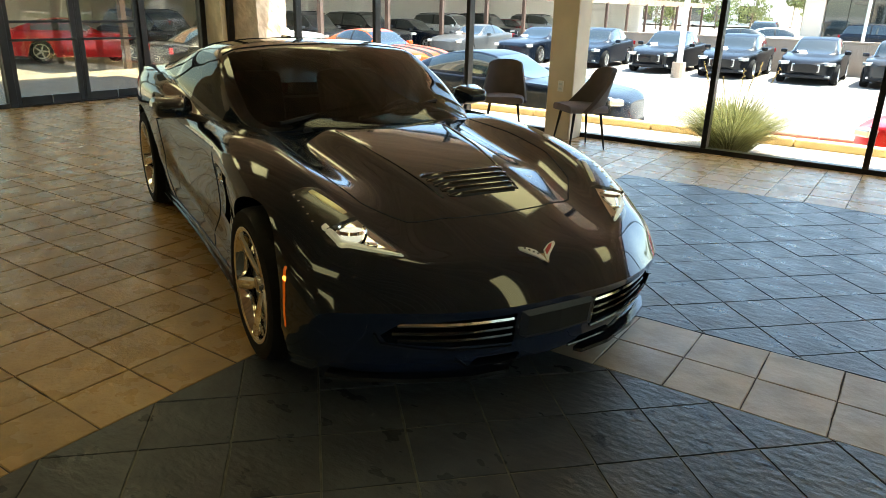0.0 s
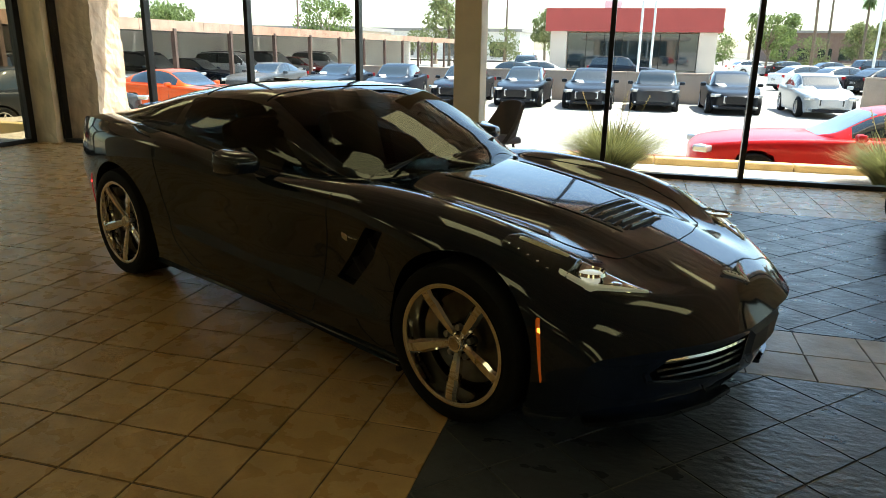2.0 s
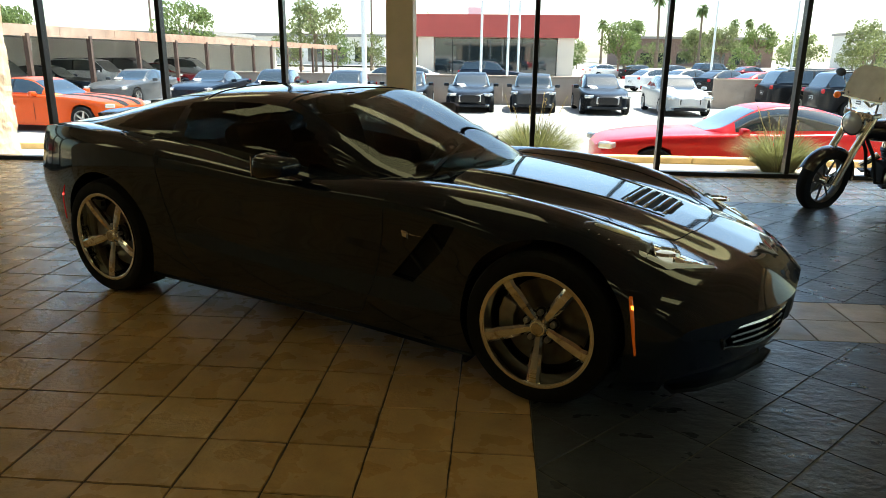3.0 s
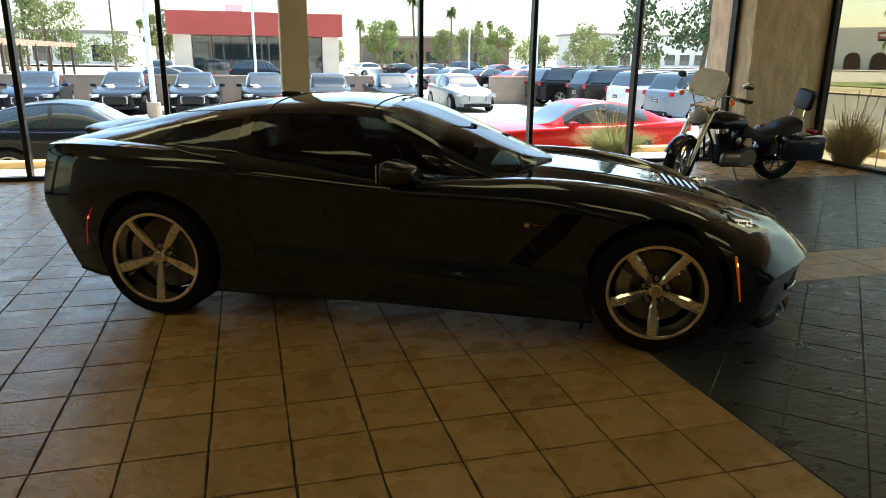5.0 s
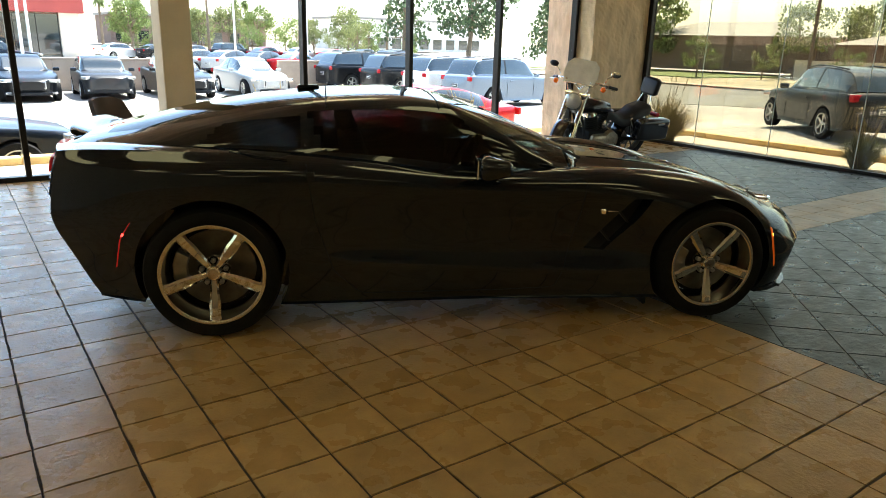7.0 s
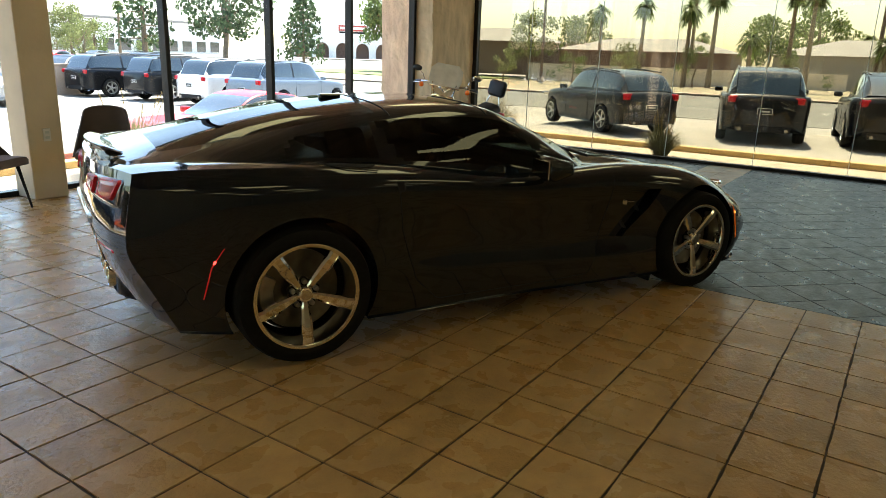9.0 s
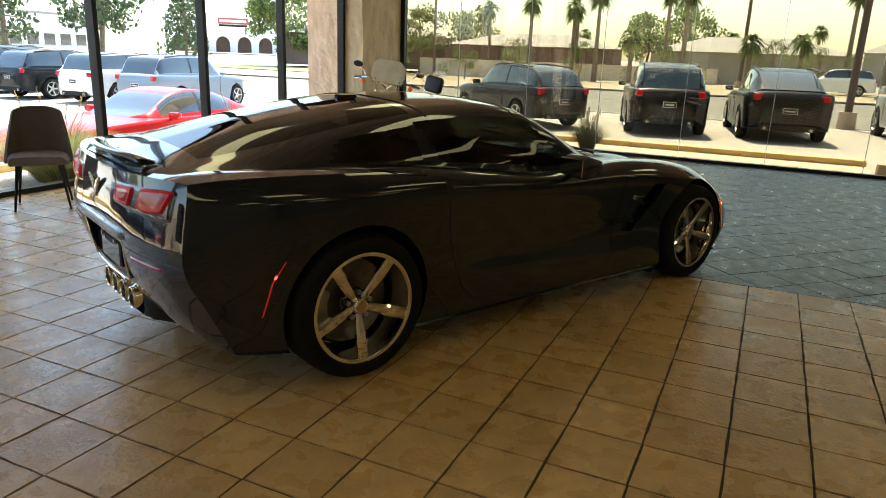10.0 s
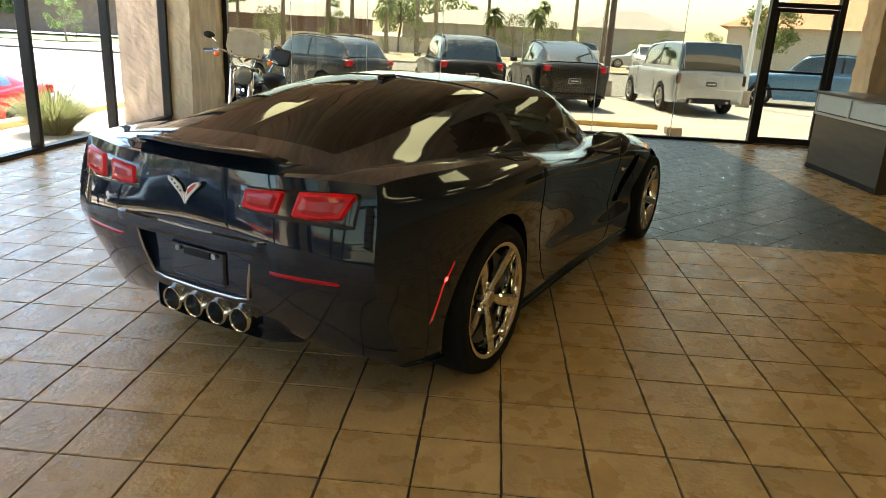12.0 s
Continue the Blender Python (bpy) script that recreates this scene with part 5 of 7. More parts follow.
def creased(row, breaks):
    """A section's outline, smooth but for creases at the lines given with their sharpness."""
    out = cardinal(row, vq, .5)
    for k, w in breaks:
        if w > 0:
            hard = np.concatenate([cardinal(row[:k + 1], vq[vq < k], .5), cardinal(row[k:], vq[vq >= k] - k, .5)])
            near = np.clip(1.6 - abs(vq - k), 0, 1)[:, None] * w
            out = out * (1 - near) + hard * near
    return out


def ramp(x, a, b):
    t = min(1, max(0, (x - a) / (b - a)))
    return t * t * (3 - 2 * t)


hp = []
for row in lines:
    x = row[5][0]
    hp.append(creased(row, [(1, .8 * ramp(-x, -2.0, -1.7)), (3, .45 * ramp(-x, -1.9, -1.5) * ramp(x, -.6, .2)), (4, .95 * ramp(-x, .7, 1.7)), (8, .9 * ramp(-x, -1.2, -.9) * ramp(x, -.95, -.5))]))
hp = np.array(hp)
hp[:, :, 1] = np.maximum(hp[:, :, 1], 0)


def coons(top, right, left, bottom):
    """A sheet between four edges: top and bottom run outwards, left and right run down."""
    n, m = len(top), len(right)
    s_, t_ = np.linspace(0, 1, n)[None, :, None], np.linspace(0, 1, m)[:, None, None]
    a = (1 - t_) * top[None] + t_ * bottom[None]
    b = (1 - s_) * left[:, None] + s_ * right[:, None]
    c = (1 - s_) * (1 - t_) * top[0] + s_ * (1 - t_) * top[-1] + (1 - s_) * t_ * bottom[0] + s_ * t_ * bottom[-1]
    return a + b - c


def run(pts, n):
    pts = np.array(pts, float)
    d = np.concatenate([[0], np.cumsum(np.linalg.norm(np.diff(pts, axis=0), axis=1))])
    return pchip(d, pts, np.linspace(0, d[-1], n))


# the front fascia, set back under the nose edge, and the tail panel under the deck edge
top, right = hp[0][:5 * NV + 1], hp[0][5 * NV:9 * NV + 1]
left = run([(2.258, 0, .438), (2.250, 0, .425), (2.244, 0, .40), (2.238, 0, .33), (2.236, 0, .285), (2.226, 0, .25), (2.205, 0, .19), (2.15, 0, .15)], len(right))
bottom = run([(2.15, 0, .15), (2.13, .3, .15), (2.05, .54, .152), (1.945, .72, .158), (1.86, .82, .165)], len(top))
bottom[-1] = right[-1]
nose = coons(top, right, left, bottom)
top, right = hp[-1][:4 * NV + 1], hp[-1][4 * NV:9 * NV + 1]
left = run([(-2.195, 0, .935), (-2.203, 0, .88), (-2.215, 0, .78), (-2.222, 0, .70), (-2.22, 0, .655), (-2.20, 0, .60), (-2.17, 0, .45), (-2.145, 0, .37), (-2.11, 0, .31), (-2.06, 0, .275)], len(right))
bottom = run([(-2.06, 0, .275), (-2.06, .38, .275), (-2.02, .66, .255), (-1.94, .812, .232)], len(top))
bottom[-1] = right[-1]
tail = coons(top, right, left, bottom)
bb = grid_faces(bmesh.new(), hp)
grid_faces(bb, nose[::-1])
grid_faces(bb, tail)
clean(bb, .0004)
bmesh.ops.holes_fill(bb, edges=[e for e in bb.edges if e.is_boundary], sides=0)
bmesh.ops.triangulate(bb, faces=[f for f in bb.faces if len(f.verts) > 4])
bmesh.ops.recalc_face_normals(bb, faces=bb.faces)
whole_bvh = BVHTree.FromBMesh(bb)
WF, WR, RF, RR = 1.364, -1.364, 0.327, 0.341


def cut(bm, cutters):
    """Takes the cutters' shapes out of a closed mesh."""
    ma, ob = bpy.data.meshes.new("cut_a"), None
    bm.to_mesh(ma)
    bm.free()
    ob = new("cut_tmp", ma)
    extra = []
    for c in cutters:
        mc = bpy.data.meshes.new("cut_b")
        c.to_mesh(mc)
        c.free()
        oc = new("cut_tmp_b", mc)
        extra.append(oc)
        mod = ob.modifiers.new("cut", 'BOOLEAN')
        mod.object, mod.operation, mod.solver = oc, 'DIFFERENCE', 'MANIFOLD'
    bpy.context.view_layer.update()
    me = bpy.data.meshes.new_from_object(ob.evaluated_get(bpy.context.evaluated_depsgraph_get()))
    out = bmesh.new()
    out.from_mesh(me)
    for o in [ob] + extra:
        bpy.data.objects.remove(o)
    return out


cutters = []
for s in (1, -1):
    for xx, r in ((WF, RF + .036), (WR, RR + .036)):
        cutters.append(rod((xx, s * .58, r - .03), (xx, s * 1.1, r - .03), r, seg=56))
# cabin opening, the vents behind the front wheels and the lower front intakes
cutters.append(box(-.95, .45, -.62, .62, .3, 1.2))
VENT = [(.865, .70), (.975, .70), (.90, .575), (.73, .40), (.615, .415), (.73, .545)]
for s in (1, -1):
    i_ = prism(VENT, 0, .3)
    bmesh.ops.transform(i_, matrix=Matrix(((1, 0, 0, 0), (0, 0, s, s * .80), (0, 1, 0, 0), (0, 0, 0, 1))), verts=i_.verts)
    bmesh.ops.recalc_face_normals(i_, faces=i_.faces)
    cutters.append(i_)
for s in (1, -1):
    i_ = prism([(y, z) for y, z in ((.19, .275), (.52, .290), (.635, .305), (.655, .335), (.60, .385), (.40, .398), (.19, .40))], -.3, .3)
    bmesh.ops.transform(i_, matrix=Matrix(((0, 0, 1, 2.22), (s, 0, 0, 0), (0, 1, 0, 0), (0, 0, 0, 1))), verts=i_.verts)
    bmesh.ops.recalc_face_normals(i_, faces=i_.faces)
    cutters.append(i_)
    cutters.append(box(2.10, 2.5, s * .235 - .095, s * .235 + .095, .178, .222, .012))
# plate recess and exhaust recess in the tail
rc = prism([(-.255, .43), (.255, .43), (.315, .625), (-.315, .625)], -.2, .2)
bmesh.ops.transform(rc, matrix=Matrix(((0, 0, 1, -2.365), (1, 0, 0, 0), (0, 1, 0, 0), (0, 0, 0, 1))), verts=rc.verts)
bmesh.ops.recalc_face_normals(rc, faces=rc.faces)
cutters.append(rc)
bb = cut(bb, cutters)
body = part("body", bb, M["hero"], hero, smooth=True, sharp=32)


def onto(p, d, off=0.0):
    """The point of the body met from p along d, raised by off."""
    hit, n, _, _ = whole_bvh.ray_cast(Vector(p), Vector(d))
    if hit is None:
        hit, n, _, _ = whole_bvh.find_nearest(Vector(p))
    if n.dot(Vector(d)) > 0:
        n = -n
    return hit + n * off


DIRS = {"top": (lambda u, v: ((u, v, 3), (0, 0, -1))), "right": (lambda u, v: ((u, -3, v), (0, 1, 0))), "left": (lambda u, v: ((u, 3, v), (0, -1, 0))),
        "front": (lambda u, v: ((4, u, v), (-1, 0, 0))), "rear": (lambda u, v: ((-4, u, v), (1, 0, 0)))}


def lathe_at(c, prof):
    """A turned ring laid flat at c."""
    q = lathe(prof, 20)
    bmesh.ops.transform(q, matrix=Matrix.Translation(c) @ Matrix.Rotation(radians(90), 4, 'X'), verts=q.verts)
    return q


def patch(view, edge_a, edge_b, off=.004, nu=14, nv=8, sink=-.004):
    """A plate that lies on the body between two edges, drawn as seen from one side."""
    a, b = np.asarray(edge_a, float), np.asarray(edge_b, float)
    def along(e, t):
        d = np.concatenate([[0], np.cumsum(np.hypot(*np.diff(e, axis=0).T))])
        return np.array([np.interp(t * d[-1], d, e[:, k]) for k in (0, 1)])
    q = bmesh.new()
    rows = []
    for i in range(nu + 1):
        pa, pb = along(a, i / nu), along(b, i / nu)
        row = []
        for j in range(nv + 1):
            u, v = pa + (pb - pa) * j / nv
            edge = i in (0, nu) or j in (0, nv)
            row.append(q.verts.new(onto(*DIRS[view](u, v), sink if edge else off)))
        rows.append(row)
    for i in range(nu):
        for j in range(nv):
            q.faces.new((rows[i][j], rows[i + 1][j], rows[i + 1][j + 1], rows[i][j + 1]))
    return clean(q, 1e-5)


def seam(view, pts, w=.0025, n=30, off=.0005):
    pts = np.asarray(pts, float)
    d = np.concatenate([[0], np.cumsum(np.hypot(*np.diff(pts, axis=0).T))])
    t = np.linspace(0, d[-1], n)
    line = [onto(*DIRS[view](np.interp(k, d, pts[:, 0]), np.interp(k, d, pts[:, 1])), off) for k in t]
    return tube(line, w, 5)


def mirror_patch(view, a, b, s, **kw):
    """The same plate on one flank (s = -1: the car's right) or the other."""
    if view in ("top",):
        f = lambda e: [(x, s * y) for x, y in e]
    elif view in ("front", "rear"):
        f = lambda e: [(s * y, z) for y, z in e]
    else:
        view, f = ("right" if s < 0 else "left"), (lambda e: e)
    return patch(view, f(a), f(b), **kw)


# greenhouse
GH = [
    (.80, [(.10, .835), (.09, .845), (.08, .852), (.05, .860), (0, .864)]),
    (.70, [(.40, .81), (.39, .83), (.38, .845), (.22, .885), (0, .897)]),
    (.58, [(.60, .79), (.595, .81), (.585, .832), (.35, .918), (0, .945)]),
    (.40, [(.70, .79), (.685, .835), (.655, .888), (.40, .988), (0, 1.02)]),
    (.20, [(.742, .79), (.712, .88), (.655, .99), (.40, 1.072), (0, 1.10)]),
    (0, [(.762, .79), (.722, .92), (.635, 1.085), (.40, 1.148), (0, 1.168)]),
    (-.15, [(.772, .80), (.728, .95), (.618, 1.140), (.39, 1.188), (0, 1.203)]),
    (-.40, [(.785, .83), (.735, .98), (.605, 1.158), (.38, 1.212), (0, 1.227)]),
    (-.75, [(.79, .87), (.735, 1.0), (.60, 1.148), (.37, 1.20), (0, 1.217)]),
    (-1.1, [(.785, .90), (.725, 1.0), (.59, 1.11), (.36, 1.165), (0, 1.183)]),
    (-1.45, [(.77, .93), (.70, .99), (.575, 1.052), (.34, 1.107), (0, 1.127)]),
    (-1.8, [(.72, .945), (.65, .967), (.535, .995), (.32, 1.03), (0, 1.045)]),
    (-2.05, [(.64, .948), (.58, .955), (.48, .965), (.29, .975), (0, .98)]),
    (-2.16, [(.40, .936), (.38, .938), (.34, .941), (.2, .945), (0, .948)]),
]
gq = np.concatenate([np.linspace(.80, .45, 18)[:-1], np.linspace(.45, -2.05, 76)[:-1], np.linspace(-2.05, -2.16, 6)])
gv = np.linspace(0, 4, 33)                      # 16: the roof rail
gp = skin([s[0] for s in GH], [s[1] for s in GH], gq, gv)
gm = (gq[:-1] + gq[1:]) / 2


def wind(i, j):
    return j >= 17 and gm[i] > -.09 - .05 * (1 - (j - 16) / 16)


def rear_glass(i, j):
    return j >= 18 and -1.93 < gm[i] < -.86


def side_glass(i, j):
    if not 4 <= j < 15:
        return False
    return -.80 - .008 * (j - 4) < gm[i] < .36 - (j - 4) * .040


def quarter(i, j):
    return 5 <= j < 14 and -1.42 + (j - 5) * .012 < gm[i] < -.90 - .004 * (j - 5)


part("cabin_shell", clean(grid_faces(bmesh.new(), gp, lambda i, j: not (wind(i, j) or rear_glass(i, j) or side_glass(i, j) or quarter(i, j)))), M["hero"], hero, smooth=True)


def glass_part(name, test, s=None):
    q = bmesh.new()
    if s is None:
        grid_faces(q, gp, test)
    else:
        grid_faces(q, [[(p[0], s * p[1], p[2]) for p in row] for row in gp], test, both=False)
    q = clean(q)
    return part(name, q, M[{"windshield": "windshield", "side_window": "doorglass"}.get(name, "carglass")], hero, smooth=True, sharp=80)


glass_part("windshield", wind)
glass_part("rear_hatch_glass", rear_glass)
for s in (-1, 1):
    glass_part("side_window", side_glass, s)
    glass_part("quarter_window", quarter, s)
# wipers
for y0, y1 in ((-.12, .42), (-.55, -.02)):
    part("wiper", tube([(.66, y0, .872), (.60, (y0 + y1) / 2, .905), (.53, y1, .93)], .009, 6), M["matte"], hero)
part("cowl", box(.50, .70, -.44, .44, .82, .846, .01), M["matte"], hero, "matt black cowl panel")
# roof panel joints
for x in (-.19, -.79):
    i0 = int(np.argmin(abs(gq - x)))
    q = tube([Vector((p[0], p[1] * k, p[2] + .001)) for k in (1,) for p in gp[i0][16:]] + [Vector((p[0], -p[1], p[2] + .001)) for p in gp[i0][16:-1][::-1]], .0035, 5)
    part("roof_joint", q, M["matte"], hero)
part("antenna", box(-.95, -.82, -.02, .02, 1.195, 1.225, .008), M["hero"], hero)

# seams
for s, v in ((-1, "right"), (1, "left")):
    part("door_seam", seam(v, [(.60, .80), (.575, .62), (.50, .31), (.45, .2), (.1, .19), (-.62, .2), (-.76, .33), (-.85, .6), (-.89, .89)], n=70), M["matte"], hero)
    # side vent behind the front wheel, with its slats and the badge
    vent = part("side_vent", box(.60, .99, s * .796, s * .802, .38, .72), M["matte"], hero, "black side vent behind the front wheel")
    for k in range(2):
        xx, zz = .74 + .10 * k, .485 + .105 * k
        part("slat", box(-.005, .005, s * .803, s * .835, -.05, .05, .002), M["black"], vent, at=pose(xx, 0, zz, 0, -42, 0))
    bd = part("badge", mirror_patch("side", [(.80, .628), (.72, .624)], [(.80, .632), (.72, .634)], s, off=.005, nu=4, nv=3), M["chrome"], hero, "small chrome wing badge", smooth=True)
    part("badge_head", mirror_patch("side", [(.72, .60), (.685, .612)], [(.725, .642), (.68, .648)], s, off=.007, nu=5, nv=4), M["chrome"], bd)
    # side markers, with their lit bulbs
    mk = part("front_marker", mirror_patch("side", [(1.736, .535), (1.754, .45), (1.776, .29)], [(1.712, .54), (1.731, .45), (1.764, .285)], s, off=.004, nu=12, nv=3), M["amber"], hero, "lit amber side marker", smooth=True)
    part("bulb", mirror_patch("side", [(1.727, .50), (1.732, .47)], [(1.743, .50), (1.748, .47)], s, off=.007, nu=3, nv=3), M["amber_spot"], mk)
    mk = part("rear_marker", mirror_patch("side", [(-1.725, .62), (-1.785, .53), (-1.825, .365)], [(-1.733, .622), (-1.799, .52), (-1.836, .36)], s, off=.004, nu=12, nv=3), M["red_glow"], hero, "lit red side marker", smooth=True)
    part("bulb", mirror_patch("side", [(-1.765, .56), (-1.775, .535)], [(-1.782, .56), (-1.79, .535)], s, off=.007, nu=3, nv=3), M["marker_spot"], mk)
    # headlight: housing, pale reflector bowls, running-light strip, projector
    inner = [(1.47, .735), (1.50, .655), (1.707, .582), (1.86, .532), (1.99, .483)]
    outer = [(1.466, .785), (1.615, .79), (1.785, .752), (1.90, .655), (1.965, .567)]
    hl = part("headlight", mirror_patch("top", inner, outer, s, off=.003, nu=22, nv=8), M["lamp_house"], hero, "slanted headlight with a dark housing", smooth=True)
    part("reflector_bowl", mirror_patch("top", [(1.73, .60), (1.82, .565), (1.93, .525)], [(1.76, .70), (1.83, .675), (1.92, .59)], s, off=.006, nu=8, nv=5, sink=.003), M["chrome"], hl, "bright lamp reflector", smooth=True)
    part("light_bar", mirror_patch("top", [(1.69, .712), (1.795, .675), (1.865, .605), (1.93, .538), (1.955, .508)], [(1.70, .748), (1.822, .716), (1.898, .625), (1.958, .535), (1.972, .506)], s, off=.010, nu=20, nv=3), M["led"], hl, "pale running-light strip", smooth=True)
    part("upper_bowl", mirror_patch("top", [(1.49, .70), (1.60, .645), (1.70, .605)], [(1.50, .728), (1.61, .69), (1.70, .635)], s, off=.007, nu=8, nv=4), M["bowl"], hl, "pale upper reflector", smooth=True)
    part("lamp_divider", mirror_patch("top", [(1.70, .585), (1.715, .66), (1.72, .75)], [(1.73, .575), (1.745, .66), (1.745, .745)], s, off=.012, nu=6, nv=2), M["lamp_house"], hl, smooth=True)
    c = onto((1.785, s * .645, 3), (0, 0, -1), .012)
    pj = part("projector", ball(c, .046, seg=18, scale=(1, 1, .2)), M["beam"], hl, smooth=True)
    part("projector_ring", lathe_at(c, [(.05, .0), (.055, .012), (.06, .0)]), M["chrome"], pj, smooth=True)
    c = onto((1.865, s * .60, 3), (0, 0, -1), .006)
    part("inner_lamp", ball(c, .026, seg=14, scale=(1, 1, .2)), M["chrome"], hl, smooth=True)
    for k in range(5):
        c = onto((1.67 - .04 * k, s * (.755 + .004 * k), 3), (0, 0, -1), .004)
        part("led_dot", ball(c, .006, seg=8, scale=(1, 1, .5)), M["chrome"], hl)
    # hood crease beside the valley
    part("hood_seam", seam("top", [(.62, s * .60), (1.0, s * .615), (1.35, s * .60), (1.62, s * .53), (1.78, s * .40), (1.83, s * .2), (1.845, 0)], n=40), M["matte"], hero)
    # haunch scoop
    sc = part("haunch_scoop", mirror_patch("top", [(-.93, .80), (-1.10, .795), (-1.24, .785)], [(-.99, .868), (-1.12, .862), (-1.24, .84)], s, off=.003, nu=8, nv=4), M["matte"], hero, "black intake scoop on the haunch")
    part("scoop_lip", tube([onto((x_, s * y_, 3), (0, 0, -1), .006) for x_, y_ in ((-.90, .79), (-1.08, .785), (-1.26, .785), (-1.26, .835), (-1.13, .868), (-.98, .876))], .0035, 6), M["hero"], sc, smooth=True)
    # grille bars in the intake
    for nm, z, w, m_, y0, y1 in (("chrome_grille_strip", .372, .009, "chrome", .195, .605), ("grille_bar", .335, .007, "gloss_black", .195, .62), ("grille_bar", .305, .007, "gloss_black", .195, .60)):
        q = tube([onto((4, s * y, z), (-1, 0, 0), -.012) for y in np.linspace(y0, y1, 12)], w, 6)
        part(nm, q, M[m_], hero, smooth=True)
    part("intake_back", box(1.918, 1.932, s * .14, s * .66, .26, .43), M["matte"], hero)
    part("chin_edge", seam("front", [(s * .19, .262), (s * .52, .276), (s * .655, .300), (s * .675, .34)], w=.006, n=24, off=.003), M["gloss_black"], hero)
    part("lower_chin", seam("front", [(s * .12, .172), (s * .33, .172), (s * .40, .228)], w=.005, n=16, off=.003), M["gloss_black"], hero)
    # chin splitter under each corner
    part("splitter", prism([(2.165, s * .16), (2.195, s * .18), (2.175, s * .34), (2.095, s * .55), (1.985, s * .73), (1.90, s * .81), (1.86, s * .77), (1.95, s * .68), (2.04, s * .5), (2.10, s * .3)], .132, .149), M["gloss_black"], hero)
    part("mud_flap", box(1.0, 1.02, s * .72, s * .86, .07, .2, .004), M["matte"], hero)
    # mirror
    mb = box(-.09, .09, -.11, .11, -.065, .065, .05, seg=3)
    for vv in mb.verts:
        if vv.co.x > 0:
            vv.co.y *= .75
            vv.co.z *= .7
    mi = part("mirror", mb, M["hero"], hero, smooth=True, at=pose(.055, s * .965, .885, 0, 0, s * 8))
    part("mirror_stalk", tube([(.0, -s * .06, -.03), (.03, -s * .14, -.06), (.08, -s * .2, -.085)], .022, 8), M["hero"], mi, smooth=True)
    part("mirror_glass", box(-.094, -.088, -.088, .088, -.046, .046), M["chrome"], mi)
    # door handle pocket
    part("door_handle", mirror_patch("side", [(-.845, .868), (-.905, .872)], [(-.84, .80), (-.885, .79)], s, off=.004, nu=4, nv=4), M["matte"], hero)
    # tail lamps
    th = part("tail_housing", mirror_patch("rear", [(.262, .890), (.5, .905), (.748, .916)], [(.256, .793), (.485, .780), (.70, .772), (.742, .782)], s, off=.004, nu=20, nv=8), M["gloss_black"], hero, "gloss black tail lamp housing", smooth=True)
    for top, low in (([(.288, .880), (.38, .888), (.478, .894)], [(.275, .806), (.36, .796), (.45, .799)]), ([(.508, .897), (.62, .904), (.738, .908)], [(.484, .798), (.60, .794), (.69, .808)])):
        tl = part("tail_lamp", mirror_patch("rear", top, low, s, off=.014, nu=10, nv=7), M["tail_red"], th, "red trapezoid tail lamp", smooth=True)
        mid = lambda e, k: [(y * .72 + .28 * (top[1][0] + low[1][0]) / 2, z + k) for y, z in e]
        part("lamp_insert", mirror_patch("rear", mid(top, -.02), mid(low, .022), s, off=.0165, nu=6, nv=4, sink=.014), M["lamp_red"], tl)
    rv = part("rear_corner_vent", mirror_patch("rear", [(.748, .875), (.785, .87)], [(.762, .72), (.80, .705)], s, off=.007, nu=4, nv=8), M["matte"], hero, "black slatted corner vent")
    for k in range(5):
        z = .725 + .027 * k
        part("slat", mirror_patch("rear", [(.755, z), (.797, z - .006)], [(.755, z + .010), (.797, z + .005)], s, off=.013, nu=4, nv=2), M["gloss_black"], rv)
    rf = part("bumper_reflector", mirror_patch("rear", [(.38, .592), (.55, .594), (.715, .598)], [(.38, .566), (.55, .567), (.715, .574)], s, off=.004, nu=8, nv=3), M["lamp_red"], hero, "red strip reflector")
    part("bumper_groove", mirror_patch("rear", [(.325, .622), (.55, .624), (.79, .622)], [(.325, .612), (.55, .613), (.79, .612)], s, off=.002, nu=8, nv=2), M["matte"], hero)
    # recess edge strip, tinted for the bronze reflection along it
    part("plate_trim", tube([(-2.204, s * .318, .63), (-2.192, s * .29, .53), (-2.172, s * .262, .435), (-2.172, s * .2, .424), (-2.175, 0, .42)], .006, 6), M["bronze_sheen"], hero)

# hood vent: a dark well with louvres
VY = .02
hv = part("hood_vent", patch("top", [(1.45, VY - .235), (1.58, VY - .215), (1.71, VY - .165)], [(1.45, VY + .235), (1.58, VY + .215), (1.71, VY + .165)], off=.002, nu=12, nv=10), M["matte"], hero, "black louvred hood vent")
for k in range(5):
    x = 1.50 + .045 * k
    w = .215 - .12 * max(0, x - 1.5) ** 1.2 / .2 ** 1.2 * .35
    q = patch("top", [(x, VY - w), (x, VY), (x, VY + w)], [(x - .022, VY - w), (x - .022, VY), (x - .022, VY + w)], off=.009, nu=10, nv=3, sink=.001)
    part("louvre", q, M["gloss_black"], hv, smooth=True)
part("hood_bulge_edge", seam("top", [(1.68, -.19), (1.2, -.27), (.8, -.31)], w=.004), M["hero"], hero)
part("hood_bulge_edge", seam("top", [(1.68, .19), (1.2, .27), (.8, .31)], w=.004), M["hero"], hero)


